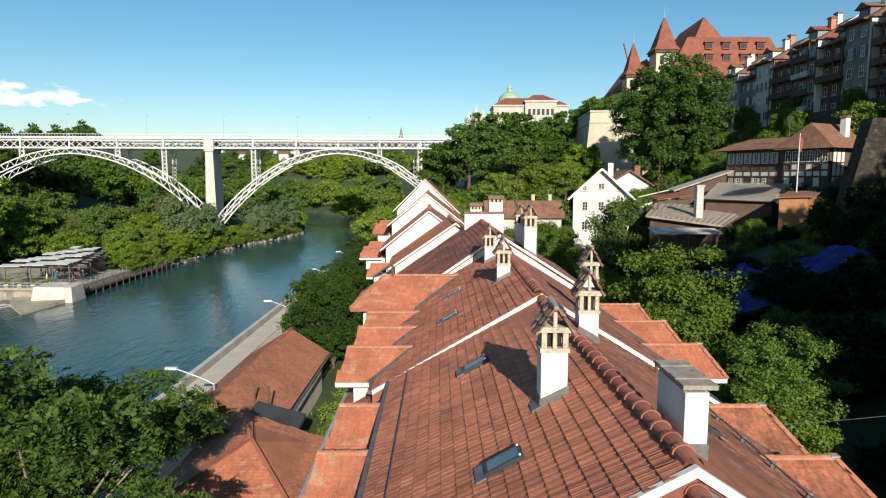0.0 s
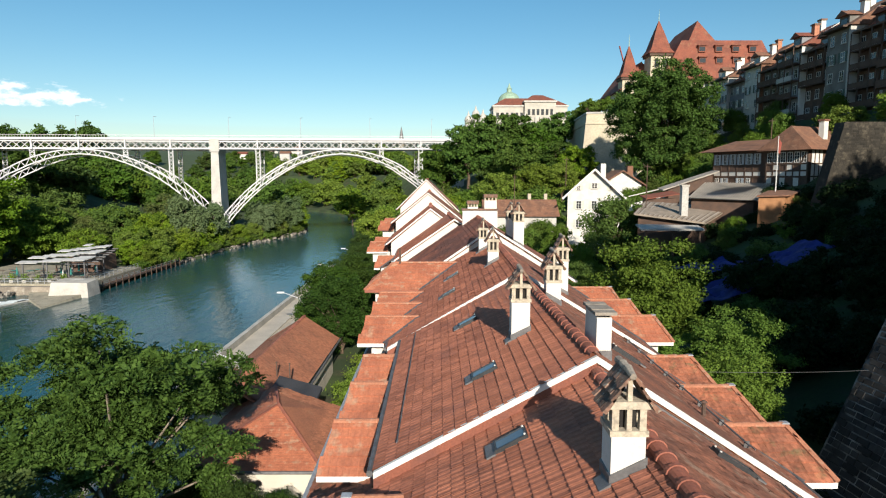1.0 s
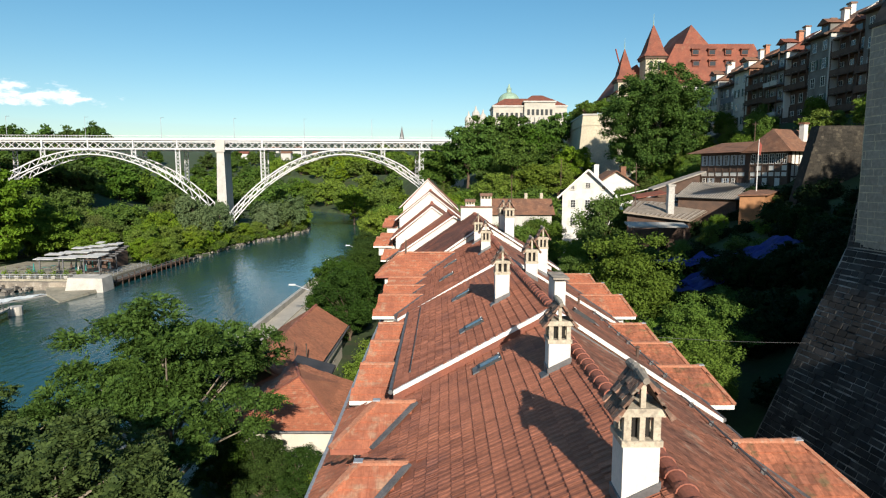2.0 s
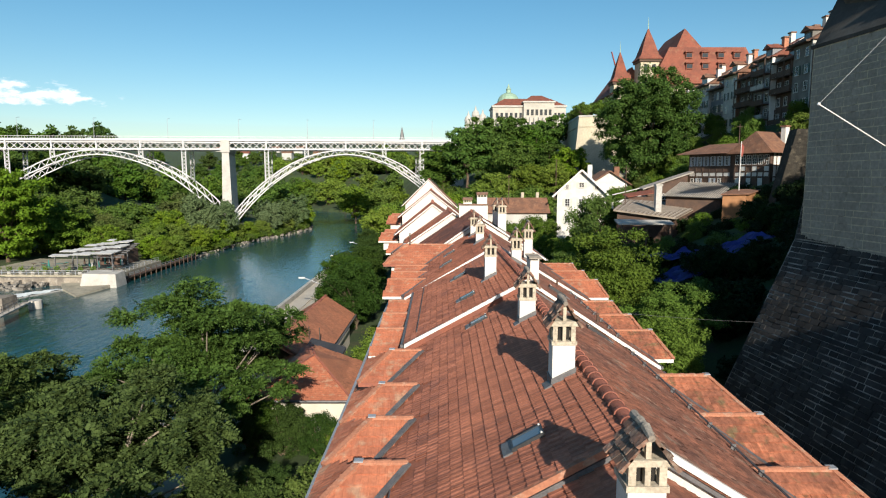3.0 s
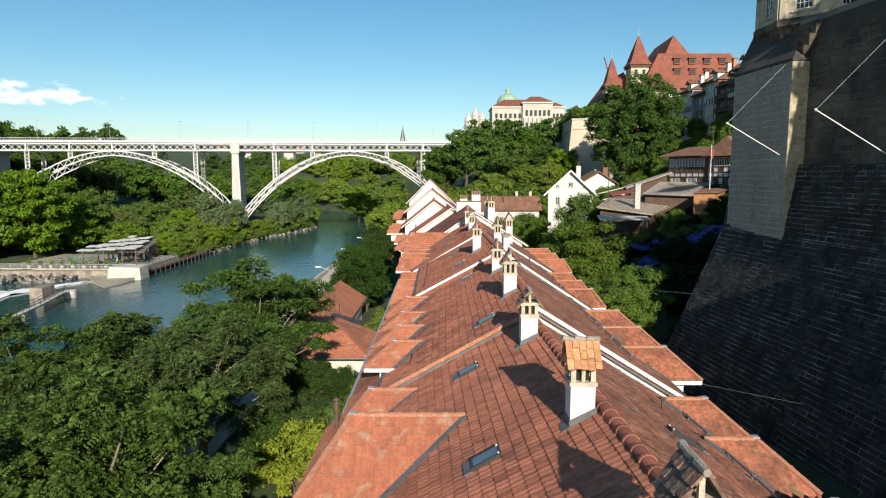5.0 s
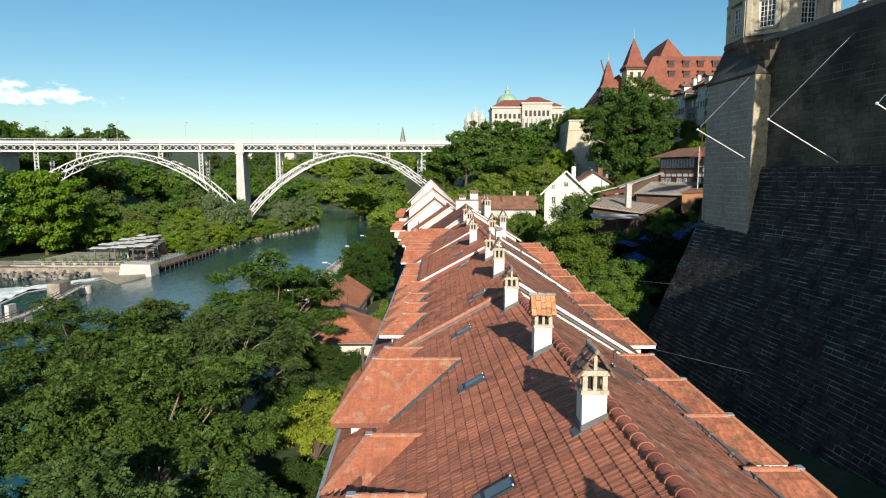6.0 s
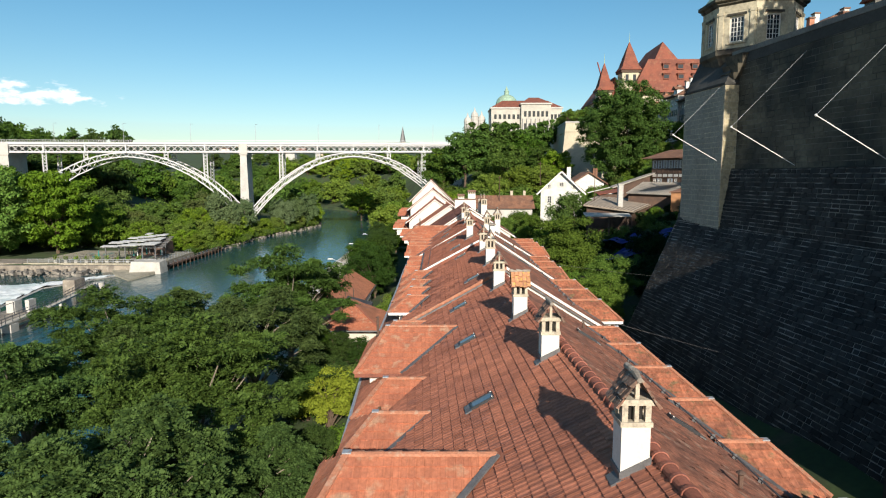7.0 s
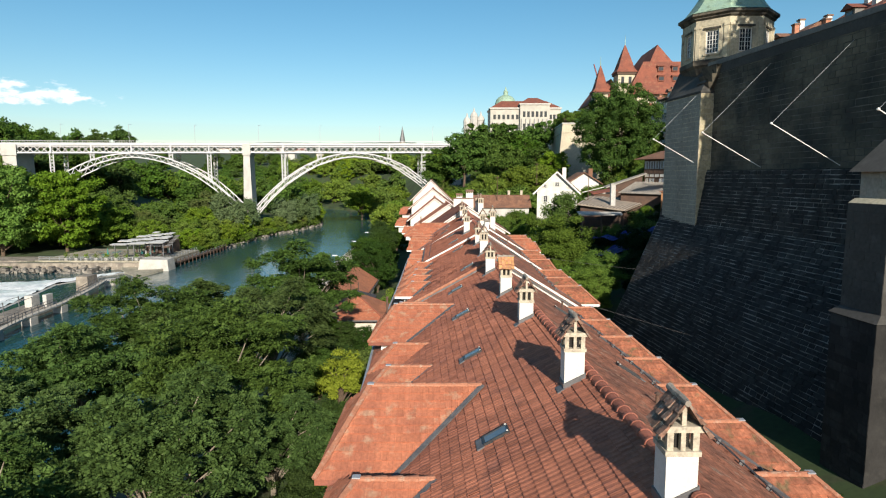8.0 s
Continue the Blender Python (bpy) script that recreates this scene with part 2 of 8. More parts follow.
# ---- ground and water ----
WATER, STREET = -6.0, -0.8
RIGHT_BANK = [(-60, -22), (110, -22), (160, -24), (220, -29), (300, -40), (380, -60), (450, -110), (520, -190)]
LEFT_BANK = [(-60, -150), (106, -150), (116, -112), (119, -73), (138, -74), (174, -73), (212, -70), (235, -64), (262, -61), (285, -66), (320, -80), (360, -92), (420, -125), (470, -190)]


def along(rows, y):
    return float(np.interp(y, [r[0] for r in rows], [r[1] for r in rows]))


def ground_z(x, y):
    rb, lb = along(RIGHT_BANK, y), along(LEFT_BANK, y)
    if lb + 1 < x < rb - 1 and y < 470:
        return WATER - 2.5
    if x >= rb - 1:
        base = STREET if y < 115 else STREET - min(3.5, (y - 115) * 0.03)
        top = 29 if y < 230 else 29 + min(14, (y - 230) * 0.05)
        if y > 600:
            top -= 19 * min(1.0, (y - 600) / 300)
        z = float(np.interp(x, [11, 16, 27, 45, 56, 66, 80], [base, base + 1.2, 4.6, 12.5, 18, 28, top]))
        if y > 120:
            k = max(0.0, min(1.0, (y - 130) / 90)) * max(0.0, min(1.0, (x - rb - 10) / 40))
            z = max(z, base + 24 * k * k * (3 - 2 * k))
        return z
    d = (lb - x)
    z = WATER + 0.6 + min(1.2, d * 0.06)
    if d > 60:
        z += 36 * min(1, (d - 60) / 110)
    if y > 470:
        z = WATER + 2 + min(30, (y - 470) * 0.06)
    return z


def hills(x, y):
    """How far the country beyond the town rises above the valley floor."""
    return (8 + 0.060 * (y - 700) + 16 * noise.noise(Vector((x * 0.002, y * 0.002, 3)))) * min(1.0, (y - 600) / 250) if y > 600 else 0.0


def build_ground():
    xs = np.concatenate([np.linspace(-3000, -320, 10), np.linspace(-300, -130, 24), np.linspace(-125, -60, 44), np.linspace(-58, -26, 8), np.linspace(-23.5, -20.5, 4), np.linspace(-18, 120, 70), np.linspace(130, 400, 14), np.linspace(500, 3000, 8)])
    ys = np.concatenate([np.linspace(-400, -70, 8), np.linspace(-60, 300, 122), np.linspace(310, 560, 40), np.linspace(600, 4500, 18)])
    v, f = [], []
    for y in ys:
        for x in xs:
            z = ground_z(x, y) + 0.4 * noise.noise(Vector((x * 0.15, y * 0.15, 0)))
            z += hills(x, y)
            v.append((x, y, z))
    n = len(xs)
    for j in range(len(ys) - 1):
        for i in range(n - 1):
            f.append((j * n + i, j * n + i + 1, (j + 1) * n + i + 1, (j + 1) * n + i))
    return tagged(mesh_object("ground", v, f, M_GRASS, smooth=True), "grassy river banks, garden slope and distant hills", "ground", kind="structure")


build_ground()
tagged(mesh_object("water", [(-260, -300, WATER), (-18, -300, WATER), (-18, 560, WATER), (-260, 560, WATER)], [(0, 1, 2, 3)], M_WATER), "blue-green river with small ripples", "water", kind="structure")
bm = bmesh.new()
box(bm, -22.3, -15.5, -60, 118, STREET - 1.0, STREET + 0.12)
tagged(part("road", bm, M_ROAD), "pale grey quay street beside the river", "road", kind="structure")
bm = bmesh.new()
box(bm, -22.8, -22.3, -60, 118, WATER - 2, STREET + 1.0)
tagged(part("quay_wall", bm, M_CONCRETE), "long low concrete parapet along the quay street", "wall", kind="structure")


# ---- the row of houses ----
# y0, y1, ridge x at y0 and y1, ridge z, left eave x at y0 and y1 and its z, right eave x at y0 and y1 and its z
HOUSES = [(-52, -5.9, 4.82, 3.04, 13.2, -0.48, -2.28, 10.23, 10.22, 8.42, 9.85), (-5.9, 7.35, 3.2, 3.2, 13.56, -2.1, -2.1, 10.62, 8.4, 8.4, 10.33),
          (7.35, 18.3, 3.2, 3.0, 13.87, -1.5, -1.6, 11.32, 8.4, 8.4, 10.45), (18.3, 31.5, 3.0, 3.0, 14.0, -2.2, -2.2, 10.95, 8.6, 8.6, 10.55),
          (31.5, 44, 2.95, 2.6, 14.6, -2.7, -3.2, 10.7, 8.0, 8.0, 11.4), (44, 52, 0.9, 0.5, 14.3, -4.0, -4.2, 10.95, 5.5, 5.5, 11.2),
          (52, 63, -1.2, -1.4, 14.75, -5.4, -5.5, 11.4, 3.6, 3.6, 11.2), (63, 76, -1.7, -1.8, 15.95, -5.8, -5.9, 12.65, 2.4, 2.4, 12.7), (76, 92, -2.25, -2.4, 17.4, -6.2, -6.3, 13.5, 2.1, 2.1, 13.2)]
HOUSE_LABELS = ["long white town house with hipped dormers under worn red tiles", "white town house with four saw-tooth dormers under a red tiled roof",
                "white town house with three low dormers and a white verge board", "white town house with a large bright orange dormer roof", "white town house with a steep roof darkened by soot",
                "narrow white gabled town house under red tiles", "narrow white gabled town house under brown-red tiles", "tall white gabled town house under red tiles", "tallest white gabled house closing the end of the row"]


def roof_z(spec, x, y):
    """The height of a house's roof surface."""
    y0, y1, a, b, zr, l0, l1, zl, r0, r1, ze = spec
    t = (y - y0) / (y1 - y0)
    xr, xl, xe = a + (b - a) * t, l0 + (l1 - l0) * t, r0 + (r1 - r0) * t
    return zr - (zr - zl) * (xr - x) / (xr - xl) if x < xr else zr - (zr - ze) * (x - xr) / (xe - xr)


def house_at(y):
    return next(h for h in HOUSES if h[0] <= y < h[1])


def roof_frame(spec, x, y, lift=0.0):
    """A frame on the left or right slope: X along the ridge, Y up the slope, Z out of it."""
    e = 0.05
    p = Vector((x, y, roof_z(spec, x, y)))
    up = Vector((x + e, y, roof_z(spec, x + e, y))) - p
    if up.z < 0:
        up = -up
    al = Vector((spec[3] - spec[2], spec[1] - spec[0], 0)).normalized()
    n = al.cross(up).normalized()
    if n.z < 0:
        n = -n
    up = (up - al * up.dot(al)).normalized()
    m = Matrix((up.cross(n), up, n)).transposed().to_4x4()
    m.translation = p + n * lift
    return m


PROFILES = {"pan": (0.17, 0.29, ((0.0, 0.003), (0.14, -0.003), (0.60, 0.0), (0.78, 0.012), (0.97, 0.006)), 0.034),
            "flat": (0.18, 0.20, ((0.0, 0.0), (0.97, 0.003)), 0.022)}


def tile_shape(style):
    """Vertices and faces of one tile, lower edge at v = 0."""
    w, h, prof, lift = PROFILES[style]
    n = len(prof)
    v = [(u * w, -0.02, z + lift) for u, z in prof] + [(u * w, h, z + 0.004) for u, z in prof] + [(u * w, -0.02, -0.02) for u, z in prof]
    f = [(i, i + 1, n + i + 1, n + i) for i in range(n - 1)] + [(2 * n + i, 2 * n + i + 1, i + 1, i) for i in range(n - 1)]
    return np.array(v), f


def inside(poly, u, v):
    """Which of the points lie in the polygon."""
    r = np.zeros(u.shape, bool)
    j = len(poly) - 1
    for i in range(len(poly)):
        (xi, yi), (xj, yj) = poly[i], poly[j]
        c = ((yi > v) != (yj > v)) & (u < (xj - xi) * (v - yi) / (yj - yi + 1e-12) + xi)
        r ^= c
        j = i
    return r


def tiled(name, corners, mat, parent, style="pan", seed=1, slab=0.12, keep=None, single=None):
    """A tiled roof plane: corners in turn, the first two along its lower edge, from left to right seen from outside. A slab and the tiles on it.
    single: a stretch (u0, u1, v0, v1) whose tiles are objects of their own."""
    c = [Vector(p) for p in corners]
    ux = (c[1] - c[0]).normalized()
    nz = ux.cross(c[2] - c[1]).normalized()
    vy = nz.cross(ux)
    poly = [((p - c[0]).dot(ux), (p - c[0]).dot(vy)) for p in c]
    bm = bmesh.new()
    top = [bm.verts.new(p) for p in c]
    low = [bm.verts.new(p - nz * slab) for p in c]
    bm.faces.new(top)
    bm.faces.new(low[::-1])
    for i in range(len(c)):
        bm.faces.new((low[i], low[(i + 1) % len(c)], top[(i + 1) % len(c)], top[i]))
    roof = part(name, bm, mat, parent)
    w, h = PROFILES[style][:2]
    tv, tf = tile_shape(style)
    us = np.arange(min(p[0] for p in poly), max(p[0] for p in poly), w)
    vs = np.arange(0, max(p[1] for p in poly), h)
    U, V = np.meshgrid(us, vs)
    U, V = U.ravel(), V.ravel()
    ok = inside(poly, U + w * 0.5, V + h * 0.45)
    if keep:
        ok &= keep(c[0].x + U * ux.x + V * vy.x, c[0].y + U * ux.y + V * vy.y)
    U, V = U[ok], V[ok]
    rng = np.random.default_rng(seed)
    one = np.zeros(U.shape, bool)
    if single:
        one = (U >= single[0]) & (U < single[1]) & (V >= single[2]) & (V < single[3])
        one &= np.cumsum(one) <= 290
        me = bpy.data.meshes.new("roof_tile")
        me.from_pydata([tuple(p) for p in tv], [], tf)
        me.materials.append(M_TILE_SINGLE)
        for u, v in zip(U[one], V[one]):
            m = Matrix((ux, vy, nz)).transposed().to_4x4()
            m.translation = c[0] + ux * float(u) + vy * float(v) + nz * float(rng.uniform(0, 0.008))
            o = new("roof_tile", me)
            o.parent = roof
            o.matrix_local = m
    U, V = U[~one], V[~one]
    k = len(U)
    if not k:
        return roof
    base = np.array(c[0])[None] + U[:, None] * np.array(ux) + V[:, None] * np.array(vy) + np.array(nz) * rng.uniform(0, 0.005, k)[:, None]
    tilt = rng.normal(0, 0.008, k)
    loc = tv[None, :, :].repeat(k, 0)
    loc[:, :, 2] += tilt[:, None] * loc[:, :, 0] * 3
    co = base[:, None, :] + loc[:, :, 0:1] * np.array(ux) + loc[:, :, 1:2] * np.array(vy) + loc[:, :, 2:3] * np.array(nz)
    fa = (np.arange(k)[:, None, None] * len(tv) + np.array(tf)[None]).reshape(-1, 4)
    me = bpy.data.meshes.new("roof_tiles")
    me.vertices.add(k * len(tv))
    me.vertices.foreach_set("co", co.ravel())
    me.loops.add(fa.size)
    me.loops.foreach_set("vertex_index", fa.ravel())
    me.polygons.add(len(fa))
    me.polygons.foreach_set("loop_start", np.arange(len(fa)) * 4)
    me.polygons.foreach_set("loop_total", np.full(len(fa), 4))
    me.polygons.foreach_set("use_smooth", np.zeros(len(fa), bool))
    me.materials.append(mat)
    me.update()
    o = new("roof_tiles", me)
    o.parent = roof
    tagged(o, kind="stuff")
    return roof


def ridge_row(a, b, parent, r=0.115, step=0.40, mat=None, name="ridge_tile"):
    """Half-round ridge tiles with a raised collar, laid end to end from a to b."""
    a, b = Vector(a), Vector(b)
    d = b - a
    n = max(1, round(d.length / step))
    step = d.length / n
    bm = bmesh.new()
    seg = 7
    rings = []
    for y, rr in ((0, r * 0.94), (step * 0.80, r), (step * 0.80, r * 1.16), (step * 0.98, r * 1.16), (step * 0.98, r * 0.9)):
        rings.append([bm.verts.new((rr * math.cos(math.pi * i / seg) * 1.12, y, rr * math.sin(math.pi * i / seg) - 0.03)) for i in range(seg + 1)])
    for p, q in zip(rings, rings[1:]):
        for i in range(seg):
            bm.faces.new((p[i], p[i + 1], q[i + 1], q[i]))
    first = part(name, bm, mat or M_RIDGE, parent, smooth=False)
    q = d.to_track_quat("Y", "Z").to_matrix().to_4x4()
    for k in range(n):
        o = first if k == 0 else new(name, first.data)
        o.parent = parent
        o.matrix_local = Matrix.Translation(a + d * (k / n)) @ q


def dormer(parent, spec, yc, w, zd, x_in, x_out, hip, side=-1, mat=None, wall_drop=1.0, style="pan", slope=0.55, far=True):
    """A dormer with its own ridge square to the main one. hip: how far its outer end slopes out past the ridge's end."""
    mat = mat or M_TILE_ORANGE
    ze = zd - w * slope
    bm = bmesh.new()
    xo = x_out + side * hip
    xw = xo - side * 0.55
    xi = x_in - side * 1.0
    y0, y1 = yc - w + 0.3, yc + w - 0.3
    lo, hi = sorted((xw, xi))
    v = [bm.verts.new(p) for p in ((lo, y0, ze - wall_drop), (hi, y0, ze - wall_drop), (hi, y1, ze - wall_drop), (lo, y1, ze - wall_drop),
                                    (lo, y0, ze - 0.03), (hi, y0, ze - 0.03), (hi, y1, ze - 0.03), (lo, y1, ze - 0.03))]
    for f in ((3, 2, 1, 0), (4, 5, 6, 7), (0, 1, 5, 4), (1, 2, 6, 5), (2, 3, 7, 6), (3, 0, 4, 7)):
        bm.faces.new([v[i] for i in f])
    d = part("dormer", bm, M_PLASTER, parent)

    def meet(y, z):
        """Where the level line at that height runs into the main roof."""
        a, b = x_in, x_out
        for _ in range(30):
            m = (a + b) / 2
            if roof_z(spec, m, y) > z:
                a = m
            else:
                b = m
        return a

    ya, yb = max(yc - w, spec[0] + 0.02), min(yc + w, spec[1] + 1.2)
    ia = meet(max(ya, spec[0] + 0.01), ze) if spec[0] <= ya else x_in
    ib = meet(min(yb, spec[1] - 0.01), ze)
    straight = zd < (spec[7] if side < 0 else spec[10]) - 0.05
    if straight:                       # the main eaves lie over this one
        ia = ib = x_in
    if side < 0:
        near = [(xo, yc - w, ze), (ia, yc - w, ze), (x_in, yc, zd), (x_out, yc, zd)]
        back = [(ib, yc + w, ze), (xo, yc + w, ze), (x_out, yc, zd), (x_in, yc, zd)]
        end = [(xo, yc + w, ze), (xo, yc - w, ze), (x_out, yc, zd)]
    else:
        near = [(ia, yc - w, ze), (xo, yc - w, ze), (x_out, yc, zd), (x_in, yc, zd)]
        back = [(xo, yc + w, ze), (ib, yc + w, ze), (x_in, yc, zd), (x_out, yc, zd)]
        end = [(xo, yc - w, ze), (xo, yc + w, ze), (x_out, yc, zd)]
    tiled("dormer_roof", near, mat, d, style, int(yc * 7) % 97, 0.09)
    if far:
        tiled("dormer_roof", back, mat, d, "flat", 3, 0.09)
    if hip > 0.3:
        tiled("dormer_roof", end, mat, d, style, 5, 0.09)
    a, b = sorted((x_in, x_out))
    bm = bmesh.new()
    n = max(2, round((b - a) / 0.4))
    rings = []
    for k in range(n):
        for e, r in ((0.0, 0.075), (0.9, 0.095), (0.98, 0.075)):
            x = a + (b - a) * (k + e) / n
            rings.append([bm.verts.new((x, yc + r * math.cos(math.pi * i / 5) * 1.15, zd + 0.0 + r * math.sin(math.pi * i / 5))) for i in range(6)])
    for p, q in zip(rings, rings[1:]):
        for i in range(5):
            bm.faces.new((p[i], p[i + 1], q[i + 1], q[i]))
    part("ridge_cap", bm, M_RIDGE_PALE, d)
    if hip > 0.3:
        bm = bmesh.new()
        bar(bm, (x_out, yc, zd + 0.02), (xo, yc - w, ze + 0.03), 0.15, 0.09)
        part("hip_cap", bm, M_RIDGE_PALE, d)
        bm = bmesh.new()
        box(bm, x_out - 0.10, x_out + 0.10, yc - 0.09, yc + 0.09, zd + 0.055, zd + 0.085)
        part("lead_cap", bm, M_LEAD_PALE, d, "pale grey lead cap")
    # the valley between the dormer and the main roof
    if not straight:
        bm = bmesh.new()
        bar(bm, (x_in, yc - 0.06, zd + 0.03), (ia, yc - w - 0.04, ze + 0.035), 0.15, 0.05)
        part("valley_flashing", bm, M_LEAD, d, "dark grey lead valley flashing")
    bm = bmesh.new()
    a, b = sorted((xo, ia))
    box(bm, a, b, yc - w - 0.035, yc - w - 0.005, ze - 0.13, ze + 0.015)
    white = round(yc, 1) in (-2.8, 10.5, 20.9, -2.4, 10.4, 22.3, -13.3, -23.1, 47.0, 55.0) and not (side < 0 and yc < -5)
    part("eave_board", bm, M_WHITE if white else M_RIDGE, d, "white painted eave board" if white else "row of eave tile ends")
    return d


def skylight(x, y, length=0.70, width=0.42):
    spec = house_at(y)
    t = thing("skylight", "small grey metal roof window lying in the tiles", "skylight", "roof windows of the row")
    m = roof_frame(spec, x, y, 0.03)
    t.matrix_basis = m
    bm = bmesh.new()
    for a, b, c, d in ((-width / 2, width / 2, -length / 2, -length / 2 + 0.05), (-width / 2, width / 2, length / 2 - 0.05, length / 2), (-width / 2, -width / 2 + 0.035, -length / 2 + 0.05, length / 2 - 0.05), (width / 2 - 0.035, width / 2, -length / 2 + 0.05, length / 2 - 0.05)):
        box(bm, a, b, c, d, -0.05, 0.075)
    part("frame", bm, M_FRAME, t)
    bm = bmesh.new()
    box(bm, -width / 2 + 0.035, width / 2 - 0.035, -length / 2 + 0.05, length / 2 - 0.05, 0.0, 0.062)
    part("pane", bm, M_PANE_SKY, t, "glass coloured bluish for the sky's reflection")
    bm = bmesh.new()
    box(bm, -width / 2 - 0.05, width / 2 + 0.05, -length / 2 - 0.2, -length / 2 - 0.004, 0.0, 0.035)
    part("apron", bm, M_LEAD, t)
    for s in (-1, 1):
        bm = bmesh.new()
        tube(bm, (s * (width / 2 - 0.03), length / 2 - 0.04, 0.07), (s * (width / 2 - 0.03), length / 2 - 0.04, 0.10), 0.022, 0.022, 6)
        part("hinge", bm, M_WHITE, t)


def row_house(k, spec):
    y0, y1, a, b, zr, l0, l1, zl, r0, r1, ze = spec
    t = thing("terraced_house", HOUSE_LABELS[k], "house", "row of terraced houses")
    bm = bmesh.new()
    pts = []
    for y, xr, xl, xe in ((y0 + 0.12, a, l0, r0), (y1 - 0.02, b, l1, r1)):
        pts.append([bm.verts.new(p) for p in ((xl + 0.5, y, STREET - 1), (xe - 0.5, y, STREET - 1), (xe - 0.5, y, ze + 0.12), (xr, y, zr - 0.2), (xl + 0.5, y, zl + 0.12))])
    p, q = pts
    bm.faces.new(p)
    bm.faces.new(q[::-1])
    for i in range(5):
        bm.faces.new((p[i], p[(i + 1) % 5], q[(i + 1) % 5], q[i]))
    part("wall", bm, M_PLASTER, t)
    cover = [d for d in DORMERS if y0 <= d[1] < y1]
    far = y0 > 31

    def free(side):
        def f(x, y):
            ok = np.ones(x.shape, bool)
            for d in cover:
                if d[0] == side:
                    t = (y - y0) / (y1 - y0)
                    xr = a + (b - a) * t
                    xe, z = (l0 + (l1 - l0) * t, zl) if side < 0 else (r0 + (r1 - r0) * t, ze)
                    main_z = zr - (zr - z) * (x - xr) / (xe - xr)
                    ok &= ~((np.abs(y - d[1]) < d[2]) & (d[3] - 0.55 * np.abs(y - d[1]) > main_z - 0.07))
            return ok
        return f
    main = M_TILE_SOOT if k == 4 else M_TILE
    tiled("roof", [(l1, y1, zl), (l0, y0, zl), (a, y0, zr), (b, y1, zr)], main, t, "pan", k, 0.14, free(-1), SINGLE.get(k))
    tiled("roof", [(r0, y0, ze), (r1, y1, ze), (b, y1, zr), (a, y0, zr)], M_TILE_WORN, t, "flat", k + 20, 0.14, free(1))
    ridge_row((a, y0 + 0.05, zr + 0.02), (b, y1, zr + 0.02), t, 0.125 if not far else 0.14, 0.40 if not far else 0.8)
    # verge boards on the gable that looks down the row
    if k:
        for name, mat, h0, h1, dx, dz in (("verge_board", M_WHITE, -0.11, 0.03, -0.03, 0.0),):
            for sx, xs, zs in ((-1, l0, zl), (1, r0, ze)):
                if k == 1 and sx < 0:
                    mat = M_RIDGE_PALE
                elif k:
                    mat = M_WHITE
                bm = bmesh.new()
                A, B = Vector((a, y0 - 0.02, zr)), Vector((xs, y0 - 0.02, zs))
                solid(bm, [A + Vector((0, -0.05, h0)), B + Vector((0, -0.05, h0)), B + Vector((0, 0.05, h0)), A + Vector((0, 0.05, h0)),
                           A + Vector((0, -0.05, h1)), B + Vector((0, -0.05, h1)), B + Vector((0, 0.05, h1)), A + Vector((0, 0.05, h1))])
                if k == 1 and sx < 0:
                    low = bmesh.new()
                    # the strip's dark lead colour also stands for the shadow under the verge
                    solid(low, [A + Vector((0, -0.03, -0.27)), B + Vector((0, -0.03, -0.27)), B + Vector((0, 0.08, -0.27)), A + Vector((0, 0.08, -0.27)),
                                A + Vector((0, -0.03, -0.15)), B + Vector((0, -0.03, -0.15)), B + Vector((0, 0.08, -0.15)), A + Vector((0, 0.08, -0.15))])
                    part("verge_flashing", low, M_LEAD, t, "dark strip below the verge")
                if k in (2, 3) and sx < 0:
                    low = bmesh.new()
                    solid(low, [A + Vector((0, -0.03, -0.42)), B + Vector((0, -0.03, -0.42)), B + Vector((0, 0.13, -0.42)), A + Vector((0, 0.13, -0.42)),
                                A + Vector((0, -0.03, -0.11)), B + Vector((0, -0.03, -0.11)), B + Vector((0, 0.13, -0.11)), A + Vector((0, 0.13, -0.11))])
                    part("verge_flashing", low, M_RIDGE, t, "dark tile strip below the verge")
                part("verge_board", bm, mat, t, "white painted verge board" if mat is M_WHITE else "verge of orange tiles")
                if sx > 0 and k < 4:
                    bm = bmesh.new()
                    h0s, h1s = -0.26, -0.18
                    solid(bm, [A + Vector((0, -0.02, h0s)), B + Vector((0, -0.02, h0s)), B + Vector((0, 0.1, h0s)), A + Vector((0, 0.1, h0s)),
                               A + Vector((0, -0.02, h1s)), B + Vector((0, -0.02, h1s)), B + Vector((0, 0.1, h1s)), A + Vector((0, 0.1, h1s))])
                    part("soffit", bm, M_LEAD, t, "dark strip below the verge board")
    # gutters
    for xs0, xs1, z in ((l0 - 0.1, l1 - 0.1, zl - 0.08), (r0 + 0.1, r1 + 0.1, ze - 0.08)):
        bm = bmesh.new()
        tube(bm, (xs0, y0 + 0.1, z), (xs1, y1 - 0.1, z), 0.075, 0.075, 8)
        part("gutter", bm, M_LEAD, t, "grey metal eaves gutter")
    if k < 4:
        off = 1.25 if k != 2 else 1.85
        A, B = (l1 - off, y1, 9.75), (l0 - off, y0, 9.75)
        tiled("eave_skirt", [A, B, (l0 - 0.2, y0, 10.35), (l1 - 0.2, y1, 10.35)], M_TILE_MOSSY, t, "flat", 60 + k, 0.1)
        bm = bmesh.new()
        tube(bm, (A[0] - 0.06, A[1], 9.72), (B[0] - 0.06, B[1], 9.72), 0.075, 0.075, 8)
        part("gutter", bm, M_LEAD_PALE, t, "grey zinc gutter")
